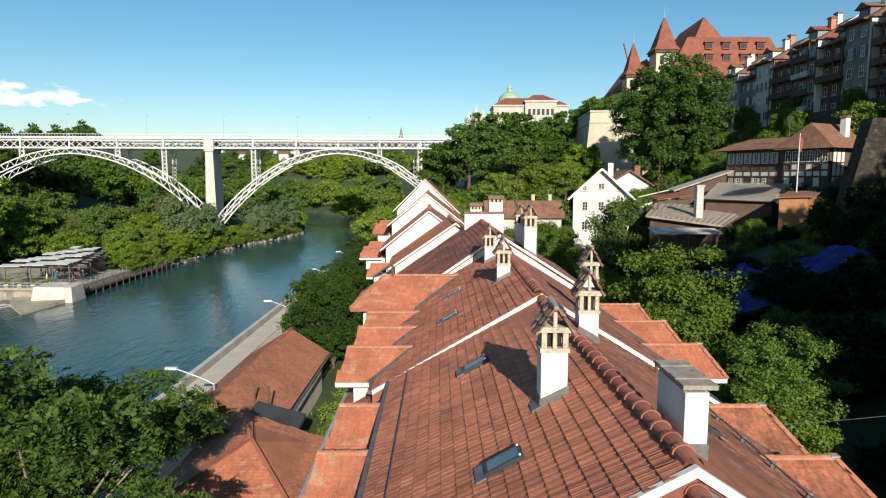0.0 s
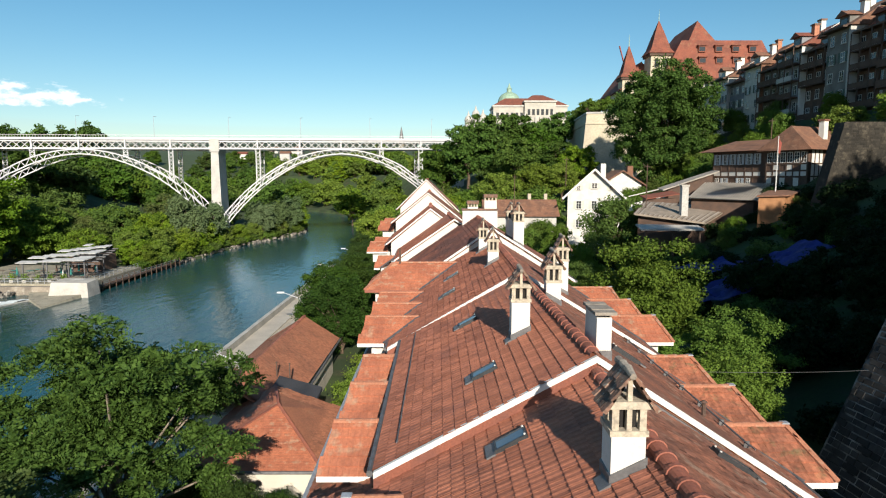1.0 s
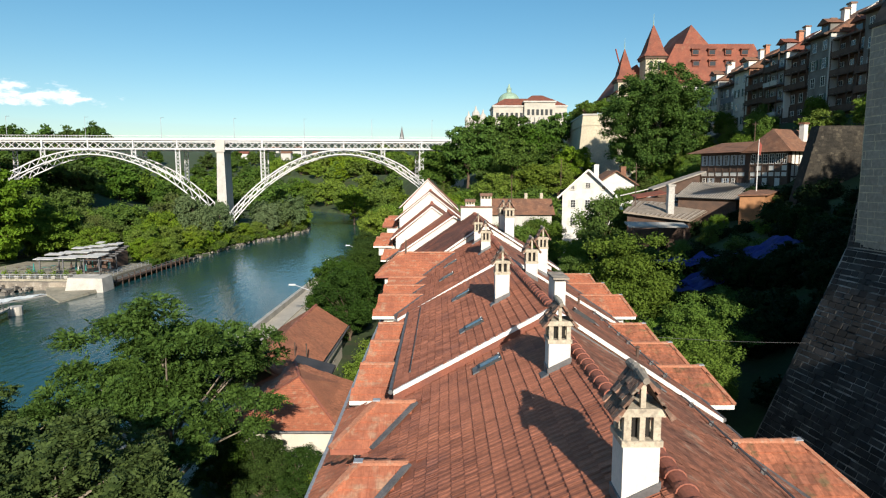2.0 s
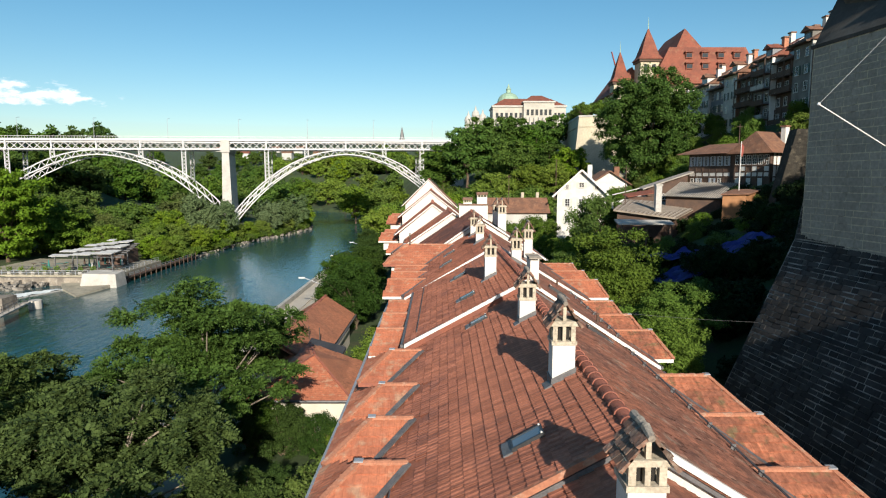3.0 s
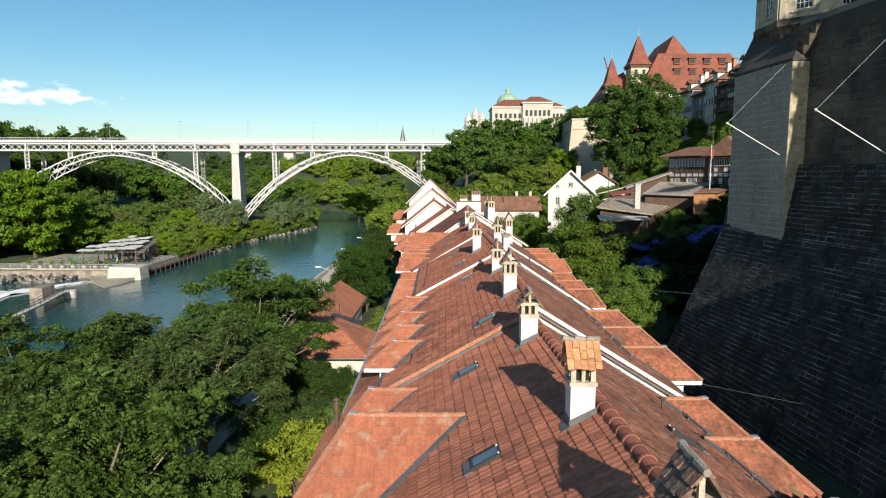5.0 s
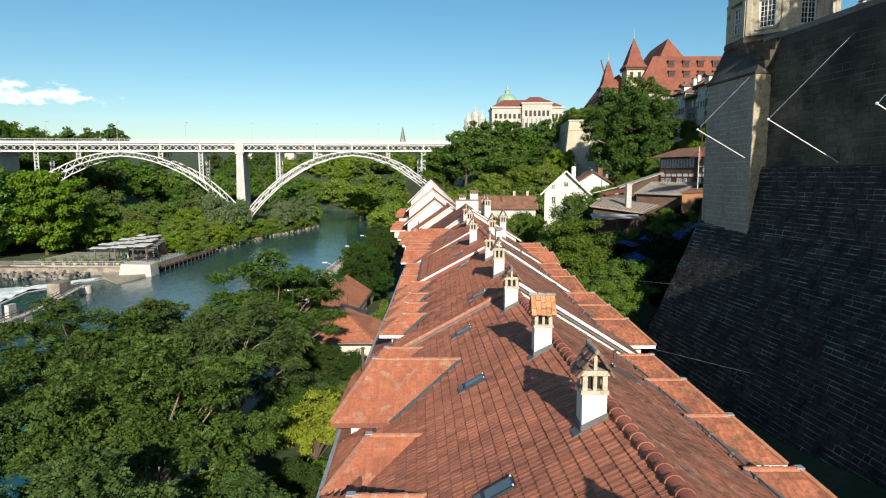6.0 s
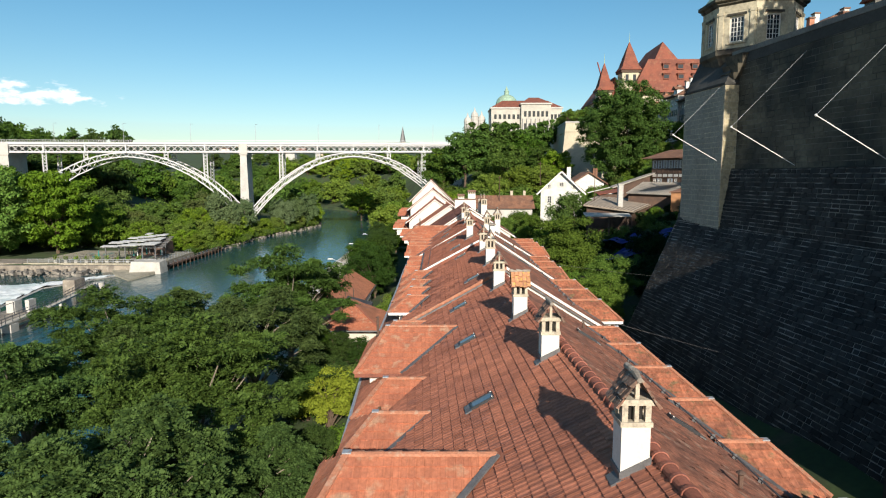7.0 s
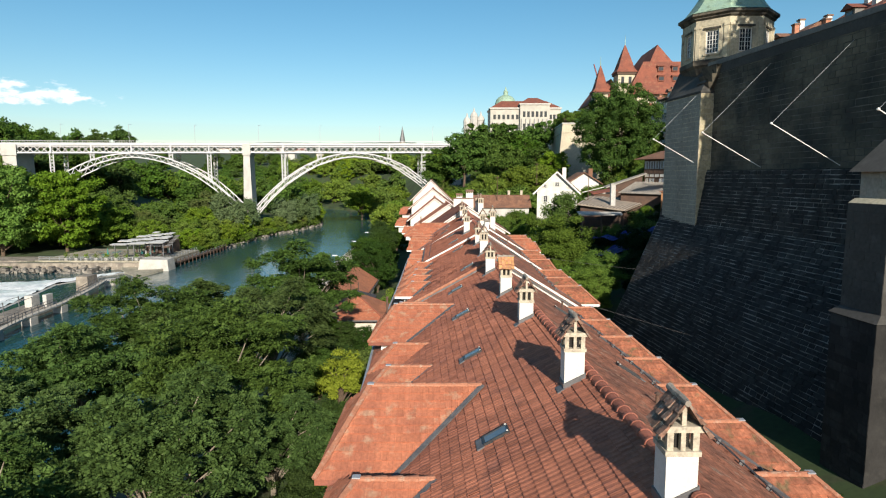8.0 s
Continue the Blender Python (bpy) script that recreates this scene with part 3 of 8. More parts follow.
    for d in cover:
        dormer(t, spec, *d[1:4], *d[4:7], side=d[0], mat=d[7], style=d[8] if len(d) > 8 else "pan")
    return t


M_TILE_SINGLE = material("roof_tile_single", (0.43, 0.156, 0.088), 0.85, (0.33, 0.120, 0.072), 3.0, 0.6, None, 20, 0.2, random_ob=0.2)
M_TILE_SOOT = material("roof_tile_sooty", (0.27, 0.10, 0.065), 0.85, (0.12, 0.06, 0.05), 0.5, 0.9, (0.10, 0.055, 0.05), 14, 0.25, island=0.25)
M_RIDGE_PALE = material("pale_ridge_cap", (0.40, 0.17, 0.10), 0.9, (0.32, 0.135, 0.08), 2.0, 0.7, (0.38, 0.26, 0.19), 18, 0.3)
M_LEAD_PALE = material("pale_lead", (0.42, 0.44, 0.47), 0.5, (0.30, 0.32, 0.35), 5.0, 0.7, None, 20, 0.1, metal=0.3)
M_FRAME = material("dark_metal", (0.06, 0.065, 0.07), 0.5, None, 3, 0.5, None, 20, 0.05, metal=0.5)
# bluish base colour puts the reflected sky into the panes
M_PANE_SKY = material("sky_tinted_pane", (0.085, 0.11, 0.135), 0.16, (0.12, 0.145, 0.17), 1.0, 0.5, None, 10, 0.0, fine_amount=0.0)
M_PANE_SKY.node_tree.nodes["Principled BSDF"].inputs["Specular IOR Level"].default_value = 1.0

O, MS = M_TILE_ORANGE, M_TILE_MOSSY
# side, ridge y, half width, ridge z, inner x, outer x, hip, tiles
DORMERS = [(-1, -27.0, 1.5, 10.95, -0.1, -2.0, 0.9, O), (-1, -23.1, 2.8, 11.9, 1.25, -2.1, 1.15, O), (-1, -18.4, 1.6, 10.98, -0.3, -2.0, 1.0, O), (-1, -15.1, 1.6, 10.93, -0.5, -2.0, 1.0, O),
           (-1, -10.8, 2.35, 11.75, 0.65, -2.3, 1.1, O), (-1, -6.8, 1.5, 11.0, -0.75, -2.3, 0.9, O),
           (-1, -2.8, 1.25, 11.5, -0.75, -1.85, 1.05, O), (-1, -0.3, 1.25, 11.5, -0.75, -1.85, 1.05, O), (-1, 2.3, 1.3, 11.5, -0.75, -1.85, 1.05, O), (-1, 5.95, 1.35, 11.5, -0.75, -1.85, 1.05, O),
           (-1, 10.5, 1.45, 11.16, -1.3, -2.9, 0.2, O), (-1, 13.5, 1.45, 11.16, -1.3, -2.9, 0.2, O), (-1, 16.5, 1.45, 11.16, -1.3, -2.9, 0.2, O),
           (-1, 20.9, 1.45, 11.6, -1.05, -3.3, 0.25, O), (-1, 23.7, 1.4, 11.6, -1.05, -3.3, 0.25, O), (-1, 26.5, 1.4, 11.6, -1.05, -3.3, 0.25, O), (-1, 30.0, 2.2, 12.7, 0.8, -2.9, 1.4, O),
           (-1, 47.0, 1.5, 10.9, -4.0, -5.6, 0.2, O), (-1, 55.0, 1.5, 11.3, -5.4, -7.2, 0.2, O), (-1, 59.5, 1.5, 11.3, -5.4, -7.2, 0.2, O), (-1, 67.0, 1.6, 12.5, -5.8, -7.4, 0.2, O), (-1, 72.0, 1.6, 12.5, -5.8, -7.4, 0.2, O)]
for y in (-29.6, -26.4, -23.1, -19.9, -16.7, -13.3, -10.0, -7.0):
    s = HOUSES[0]
    shift = (-5.2 - y) * 0.0385
    DORMERS.append((1, y, 1.5, 10.75, 7.0 + shift, 8.4 + shift, 0.95, MS))
for y in (-2.4, 0.8, 4.2):
    DORMERS.append((1, y, 1.55, 11.15, 7.0, 8.8, 0.9, MS))
for y in (10.4, 13.4, 16.6):
    DORMERS.append((1, y, 1.5, 11.1, 7.2, 9.0, 0.5, MS))
for y in (22.3, 26.0, 29.6):
    DORMERS.append((1, y, 1.5, 11.3, 7.4, 9.6, 0.4, O))
SINGLE = {0: (22.5, 33.0, 3.4, 5.6), 1: (2.0, 10.0, 3.4, 5.6), 2: (2.0, 10.0, 3.0, 5.4)}
for k, spec in enumerate(HOUSES):
    row_house(k, spec)
SKY = [(1.39, -26.6), (1.15, -19.8), (0.99, -13.6), (0.86, -7.8), (1.65, -4.3), (1.32, 6.2), (1.05, 9.8), (0.86, 15.4), (0.27, 22.0), (0.51, 26.0)]


# ---- chimneys ----
def chimney(x, y, z_base, z_band, z_top, w=0.50, deep=None, turn=0, label="white rendered chimney with a little tiled gable hood", mat_hood=None):
    """A plastered stack with lead at its foot, a slotted cap and a small tiled hood. turn 90: the hood's eaves face down the row."""
    deep = deep or w
    t = thing("chimney", label, "chimney", "chimneys of the row", at=(x, y, 0))
    spec = house_at(y)
    h, hd = w / 2, deep / 2
    bm = bmesh.new()
    zl = min(roof_z(spec, x + sx * h, y) for sx in (-1, 1)) - 0.3
    box(bm, -h, h, -hd, hd, zl, z_band)
    part("shaft", bm, M_PLASTER, t)
    bm = bmesh.new()
    e = 0.025
    z0, z1 = roof_z(spec, x - h, y), roof_z(spec, x + h, y)
    solid(bm, [(-h - e, -hd - e, z0 - 0.2), (h + e, -hd - e, z1 - 0.2), (h + e, hd + e, z1 - 0.2), (-h - e, hd + e, z0 - 0.2), (-h - e, -hd - e, z0 + 0.17), (h + e, -hd - e, z1 + 0.17), (h + e, hd + e, z1 + 0.17), (-h - e, hd + e, z0 + 0.17)])
    part("flashing", bm, M_LEAD, t, "dark grey lead flashing")
    if x < spec[2]:
        bm = bmesh.new()
        solid(bm, [(-h - 0.17, -hd - 0.06, z0 - 0.09), (-h, -hd - 0.06, z0), (-h, hd * 0.2, z0), (-h - 0.17, hd * 0.2, z0 - 0.09), (-h - 0.17, -hd - 0.06, z0 - 0.04), (-h, -hd - 0.06, z0 + 0.07), (-h, hd * 0.2, z0 + 0.07), (-h - 0.17, hd * 0.2, z0 - 0.04)])
        part("apron", bm, M_LEAD, t, "grey lead apron")
    # slotted cap
    hh = z_top - z_band
    bm = bmesh.new()
    box(bm, -h - 0.03, h + 0.03, -hd - 0.03, hd + 0.03, z_band - 0.05, z_band + 0.035)
    part("sill", bm, M_CHIM, t, "weathered cream stone sill")
    za, zb = z_band + 0.035, z_band + hh * 0.40
    pw = 0.1 * w / 0.5
    for sx in (-1, 0, 1):
        for sy in (-1, 1):
            bm = bmesh.new()
            cx, cy = sx * (h - pw / 2), sy * (hd - pw / 2)
            k = 0.75 if sx == 0 else 1.0
            box(bm, cx - pw / 2 * k, cx + pw / 2 * k, cy - pw / 2, cy + pw / 2, za, zb)
            part("post", bm, M_CHIM, t)
    bm = bmesh.new()
    box(bm, -h + pw + 0.01, h - pw - 0.01, -hd + pw + 0.02, hd - pw - 0.02, za, zb - 0.01)
    part("flue", bm, M_SOOT, t, "sooty black flue opening")
    zc = zb + hh * 0.12
    bm = bmesh.new()
    box(bm, -h - 0.05, h + 0.05, -hd - 0.04, hd + 0.04, zb, zc)
    part("lintel", bm, M_CHIM, t, "weathered cream stone lintel")
    gable = thing_part("hood", t)
    if turn:
        gable.rotation_euler = (0, 0, radians(90))
        h, hd = hd, h
    bm = bmesh.new()
    box(bm, -0.035, 0.035, -hd, -hd + 0.07, zc, z_top - 0.06)
    part("king_post", bm, M_CHIM, gable)
    over, thick = 0.10, 0.05
    rise = z_top - zc + 0.12
    for s in (-1, 1):
        # two rows of small tiles a slope
        A, B = Vector((0, 0, z_top)), Vector((s * (h + over), 0, z_top - rise))
        bm = bmesh.new()
        d = (B - A)
        rows = 3
        cols = max(3, round((2 * hd + 0.2) / 0.15))
        rng = random.Random(int(x * 100) + s)
        for i in range(rows):
            for j in range(cols):
                p, q = A + d * (i / rows), A + d * ((i + 1.12 + rng.uniform(-0.12, 0.22)) / rows)
                ya, yb = -hd - 0.1 + (2 * hd + 0.2) * j / cols + 0.004, -hd - 0.1 + (2 * hd + 0.2) * (j + 1) / cols - 0.004
                lift = 0.012 + rng.uniform(0, 0.04)
                up = Vector((-d.z * s, 0, abs(d.x))).normalized() if s > 0 else Vector((d.z, 0, abs(d.x))).normalized()
                up = Vector((s * abs(d.z), 0, abs(d.x))).normalized()
                solid(bm, [Vector((p.x, ya, p.z)) - up * thick * 0.3, Vector((q.x, ya, q.z)) - up * thick * 0.3, Vector((q.x, yb, q.z)) - up * thick * 0.3, Vector((p.x, yb, p.z)) - up * thick * 0.3,
                           Vector((p.x, ya, p.z)) + up * 0.008, Vector((q.x, ya, q.z)) + up * (0.02 + lift), Vector((q.x, yb, q.z)) + up * (0.02 + lift), Vector((p.x, yb, p.z)) + up * 0.008])
        tagged(part("tile_slope", bm, mat_hood or M_HOOD, gable, "small weathered hood tiles"), kind="stuff")
    bm = bmesh.new()
    for k in range(3):
        ya, yb = -hd - 0.12 + (2 * hd + 0.24) * k / 3, -hd - 0.12 + (2 * hd + 0.24) * (k + 1) / 3 + 0.03
        dz = 0.018 * math.sin(k * 5 + x * 9)
        tube(bm, (0.01 * math.sin(k * 3 + y), ya, z_top - 0.025 + dz), (0, yb, z_top - 0.01 - dz), 0.05, 0.066, 8)
    part("hood_ridge", bm, M_HOOD_GREY, gable, "grey lichened ridge tile")
    return t


def thing_part(name, parent):
    e = new(name)
    e.parent = parent
    e.empty_display_size = 0.1
    return e


M_SOOT = material("soot", (0.02, 0.018, 0.016), 0.95)
M_HOOD = material("hood_tile", (0.27, 0.14, 0.095), 0.9, (0.15, 0.105, 0.08), 5.0, 0.9, (0.30, 0.27, 0.22), 18, 0.5, island=0.4, fine_amount=0.6)
M_HOOD_ORANGE = material("hood_tile_orange", (0.50, 0.24, 0.12), 0.9, (0.40, 0.20, 0.11), 5.0, 0.8, (0.55, 0.40, 0.05), 22, 0.4, island=0.2)
M_HOOD_GREY = material("lichened_tile", (0.30, 0.27, 0.23), 0.95, (0.20, 0.17, 0.14), 6.0, 0.8, None, 25, 0.5)
CHIMNEYS = [(3.36, -25.8, 13.85, 14.70), (3.08, -19.0, 13.67, 14.54), (2.64, -7.85, 13.76, 14.52), (2.67, -2.2, 14.12, 15.06), (2.67, 3.6, 13.94, 14.85), (2.10, 11.4, 14.30, 15.15), (3.75, 15.6, 14.10, 15.15), (5.1, 21.0, 14.1, 15.14), (2.35, 23.6, 14.2, 15.24), (2.25, 29.2, 14.26, 15.3)]
for x, y, zb, zt in CHIMNEYS:
    chimney(x, y, 0, zb, zt)
chimney(2.88, -13.85, 0, 13.74, 14.62, turn=90, label="white chimney with an orange tiled hood spotted by yellow lichen", mat_hood=M_HOOD_ORANGE)
chimney(3.78, -31.6, 0, 13.9, 14.75)
chimney(4.55, 31.9, 0, 15.0, 16.1, w=0.62, deep=0.7, label="tall white chimney with a tiled gable hood")
chimney(4.35, 34.0, 0, 15.0, 16.0, w=0.62, deep=0.7, label="tall white chimney with a tiled gable hood")


def slab_chimney(x0, x1, y0, y1, z0, z1):
    t = thing("chimney", "broad white chimney under flat grey stone slabs", "chimney", "chimneys of the row")
    bm = bmesh.new()
    box(bm, x0, x1, y0, y1, z0 - 0.6, z1 - 0.1)
    part("shaft", bm, M_PLASTER, t)
    bm = bmesh.new()
    box(bm, x0 - 0.02, x1 + 0.02, y0 - 0.02, y1 + 0.02, z0 - 0.7, z0 + 0.1)
    part("flashing", bm, M_LEAD, t, "dark grey lead flashing")
    n = 4
    for k in range(n):
        a, b = y0 - 0.06 + (y1 - y0 + 0.12) * k / n, y0 - 0.06 + (y1 - y0 + 0.12) * (k + 1) / n - 0.03
        bm = bmesh.new()
        box(bm, x0 - 0.06, x1 + 0.1, a, b, z1 - 0.04 + 0.01 * (k % 2), z1 + 0.03 + 0.01 * (k % 2))
        part("slab", bm, M_HOOD_GREY, t)
    bm = bmesh.new()
    box(bm, x0 + 0.04, x1 - 0.04, y0 + 0.06, y1 - 0.06, z1 - 0.1, z1 - 0.04)
    part("flue", bm, M_SOOT, t)


slab_chimney(3.46, 3.80, 8.4, 9.5, 13.6, 14.56)


def fire_wall():
    t = thing("fire_wall", "tall white parapet wall between two roofs with tiled top", "wall")
    bm = bmesh.new()
    box(bm, 1.5, 4.2, 42.2, 43.4, 11.5, 15.1)
    part("wall", bm, M_PLASTER, t)
    bm = bmesh.new()
    box(bm, 1.42, 4.28, 42.1, 43.5, 15.1, 15.22)
    part("coping", bm, M_HOOD, t, "tile coping")
    for x0, x1, z in ((1.9, 2.7, 15.7), (3.2, 4.15, 16.2)):
        c = thing_part("chimney_stack", t)
        bm = bmesh.new()
        box(bm, x0, x1, 42.4, 43.2, 15.22, z - 0.35)
        part("shaft", bm, M_PLASTER, c)
        for k in range(4):
            xa = x0 + (x1 - x0 - 0.12) * k / 3
            bm = bmesh.new()
            box(bm, xa, xa + 0.12, 42.4, 43.2, z - 0.35, z - 0.12)
            part("post", bm, M_CHIM, c)
        bm = bmesh.new()
        box(bm, x0 - 0.06, x1 + 0.06, 42.3, 43.3, z - 0.12, z + 0.12)
        part("cap", bm, M_HOOD, c)


fire_wall()


def snow_guard(x, y0, y1, pipes=1):
    """A pipe on brackets above the eaves."""
    spec = house_at((y0 + y1) / 2)
    t = thing("snow_guard", "thin grey snow guard rail on small lead brackets", "snow guard", "snow guards of the row")
    for j in range(pipes):
        bm = bmesh.new()
        xa = x + 0.1 * j
        tube(bm, (xa, y0, roof_z(spec, xa, y0) + 0.13), (xa, y1, roof_z(spec, xa, y1) + 0.13), 0.015, 0.015, 6)
        part("pipe", bm, M_LEAD, t)
    y = y0 + 0.3
    while y < y1:
        bm = bmesh.new()
        z = roof_z(spec, x, y)
        box(bm, x - 0.015, x + 0.015 + 0.1 * (pipes - 1), y - 0.010, y + 0.010, z - 0.02, z + 0.14)
        part("bracket", bm, M_LEAD, t)
        y += 1.3


snow_guard(-1.05, 8.0, 17.6)
snow_guard(-1.1, -4.6, -3.6)
snow_guard(7.0, 8.2, 18.0, 2)
snow_guard(6.9, -4.5, 6.8, 2)
snow_guard(7.6, -29, -6.5, 2)
for x, y in SKY:
    skylight(x, y)
for x, y in ((5.6, 6.2), (5.8, -12.0), (6.4, -20.5), (5.2, 12.0)):
    skylight(x, y, 0.9, 0.3)


def vent_pipe(x, y, z0, h):
    t = thing("vent_pipe", "dark rusty vent pipe standing on the roof", "pipe", "vent pipes of the row")
    bm = bmesh.new()
    tube(bm, (x, y, z0), (x, y, z0 + h), 0.055, 0.055, 8)
    part("pipe", bm, M_RUST, t)
    bm = bmesh.new()
    tube(bm, (x, y, z0 + h + 0.04), (x, y, z0 + h + 0.09), 0.10, 0.03, 8)
    part("cowl", bm, M_RUST, t)


M_RUST = material("rusty_pipe", (0.12, 0.07, 0.05), 0.8, (0.07, 0.05, 0.04), 6, 0.8)
vent_pipe(-2.75, -10.6, 11.3, 0.75)
vent_pipe(-2.5, 29.9, 12.2, 1.3)
for x, y in ((6.2, 17.2), (6.5, 9.6), (6.1, -24.3), (6.4, -9.0)):
    vent_pipe(x, y, roof_z(house_at(y), x, y) - 0.1, 0.4)


# ---- bridge ----
B0, BDIR, BZ = Vector((-81.24, 214.4, 0)), Vector((math.cos(radians(9.92)), math.sin(radians(9.92)), 0)), 30.5
BAY = 14.77                              # metres from one panel post to the next


def bp_at(s, off=0.0, z=0.0):
    """A place on the bridge: metres along it from the pier, across it and up."""
    return B0 + BDIR * s + Vector((-BDIR.y, BDIR.x, 0)) * off + Vector((0, 0, z + (0.006 * s if z > 20 else 0)))


def rib_z(u):
    """The top of an arch; u runs from -1 to 1 over six bays."""
    return 27.75 - 23.2 * u * u - 2.8 * u ** 4


def rib_deep(u):
    return 1.55 + 1.7 * abs(u)


def arch_bridge():
    br = thing("arch_bridge", "white steel bridge on lattice arches and a tall stone pier", "bridge")
    bm = bmesh.new()
    bar(bm, bp_at(-170, 6.5, BZ + 0.75), bp_at(120, 6.5, BZ + 0.75), 14.6, 0.5)
    part("deck", bm, M_STEEL, br)
    for side in (0.0, 13.0):
        truss = thing_part("truss", br)
        for z, h in ((BZ + 0.1, 0.5), (BZ - 2.45, 0.55)):
            bm = bmesh.new()
            bar(bm, bp_at(-170, side, z), bp_at(120, side, z), 0.45, h)
            part("chord", bm, M_STEEL, truss)
        bm = bmesh.new()
        s = -170.0
        while s < 118:
            bar(bm, bp_at(s, side, BZ), bp_at(s + 2.5, side, BZ - 2.4), 0.21)
            bar(bm, bp_at(s, side, BZ - 2.4), bp_at(s + 2.5, side, BZ), 0.21)
            s += 2.5
        tagged(part("lattice", bm, M_STEEL, truss), kind="stuff")
        for k in range(-11, 8):
            bm = bmesh.new()
            bar(bm, bp_at(k * BAY, side, BZ - 2.8), bp_at(k * BAY, side, BZ + 0.5), 1.3, 0.5, BDIR)
            part("panel_post", bm, M_STEEL, truss)
        # parapet
        rail = thing_part("parapet", br)
        off = side + (-0.6 if side == 0 else 0.6)
        for z, h in ((BZ + 2.1, 0.12), (BZ + 1.05, 0.2)):
            bm = bmesh.new()
            bar(bm, bp_at(-170, off, z), bp_at(120, off, z), 0.12, h)
            part("handrail", bm, M_STEEL, rail)
        bm = bmesh.new()
        s = -170.0
        while s < 120:
            bar(bm, bp_at(s, off, BZ + 1.0), bp_at(s, off, BZ + 2.1), 0.09)
            s += 0.9
        tagged(part("balustrade", bm, M_STEEL, rail), kind="stuff")
        for c in (-3 * BAY, 3 * BAY):
            arch = thing_part("arch", br)
            n = 30
            w_at = lambda k: 0.97 * (-1 + 2 * k / n)
            for lower in (0, 1):
                bm = bmesh.new()
                pts = [bp_at(c + 3 * BAY * w_at(k), side, rib_z(w_at(k)) - lower * rib_deep(w_at(k))) for k in range(n + 1)]
                for p, q in zip(pts, pts[1:]):
                    bar(bm, p, q, 0.5, 0.38)
                part("rib", bm, M_STEEL, arch)
            bm = bmesh.new()
            for k in range(n):
                u, w = w_at(k), w_at(k + 1)
                um = (u + w) / 2
                lo = lambda q: bp_at(c + 3 * BAY * q, side, rib_z(q) - rib_deep(q))
                hi = lambda q: bp_at(c + 3 * BAY * q, side, rib_z(q))
                bar(bm, lo(u), hi(um), 0.19)
                bar(bm, hi(um), lo(w), 0.19)
            tagged(part("bracing", bm, M_STEEL, arch), kind="stuff")
        for c in (-3 * BAY, 3 * BAY):
            for k in (-2, -1, 0, 1, 2):
                s = c + k * BAY
                zb = rib_z(k / 3) - 0.2
                if zb > BZ - 3.4:
                    continue
                col = thing_part("column", br)
                for e in (-0.7, 0.7):
                    bm = bmesh.new()
                    bar(bm, bp_at(s + e, side, zb), bp_at(s + e, side, BZ - 2.5), 0.28)
                    part("leg", bm, M_STEEL, col)
                bm = bmesh.new()
                z = zb
                while z < BZ - 3.6:
                    bar(bm, bp_at(s - 0.7, side, z), bp_at(s + 0.7, side, z + 1.3), 0.16)
                    bar(bm, bp_at(s + 0.7, side, z), bp_at(s - 0.7, side, z + 1.3), 0.16)
                    z += 1.3
                tagged(part("lacing", bm, M_STEEL, col), kind="stuff")
    for s, top, b in ((0, 1.25, 2.1), (-6 * BAY, 2.4, 3.0), (6 * BAY, 1.6, 2.4)):
        pier = thing_part("pier", br)
        bm = bmesh.new()
        solid(bm, [bp_at(s - b, -1.2, -9), bp_at(s + b, -1.2, -9), bp_at(s + b, 14.2, -9), bp_at(s - b, 14.2, -9), bp_at(s - top, -0.6, BZ - 3.6), bp_at(s + top, -0.6, BZ - 3.6), bp_at(s + top, 13.6, BZ - 3.6), bp_at(s - top, 13.6, BZ - 3.6)])
        part("shaft", bm, M_PIER, pier)
        bm = bmesh.new()
        c = top + 0.35
        solid(bm, [bp_at(s - c, -1.0, BZ - 3.6), bp_at(s + c, -1.0, BZ - 3.6), bp_at(s + c, 14.0, BZ - 3.6), bp_at(s - c, 14.0, BZ - 3.6), bp_at(s - c, -1.0, BZ + 0.9), bp_at(s + c, -1.0, BZ + 0.9), bp_at(s + c, 14.0, BZ + 0.9), bp_at(s - c, 14.0, BZ + 0.9)])
        part("capital", bm, M_PIER, pier)
    return br


M_PIER = material("pale_pier_stone", (0.48, 0.47, 0.44), 0.9, (0.38, 0.37, 0.35), 0.3, 0.7, None, 4, 0.2)
arch_bridge()


def bridge_lamp(s):
    t = thing("street_lamp", "thin grey lamp post on the bridge", "street lamp", "lamps on the bridge")
    p = bp_at(s, 0.2, BZ + 1)
    bm = bmesh.new()
    tube(bm, p, p + Vector((0, 0, 7.5)), 0.09, 0.05, 6)
    part("post", bm, M_LEAD_PALE, t)
    bm = bmesh.new()
    bar(bm, p + Vector((0, 0, 7.5)), p + Vector((0.3, 1.6, 7.7)), 0.12)
    part("lamp_head", bm, M_LEAD_PALE, t)


for s in (-120, -94, -70, -45, -20, 5, 30, 55, 78):
    bridge_lamp(s)

# ---- terrace wall on the hill ----
terrace = thing("terrace_wall", "towering dark stone retaining wall of a church terrace", "wall", kind="structure")


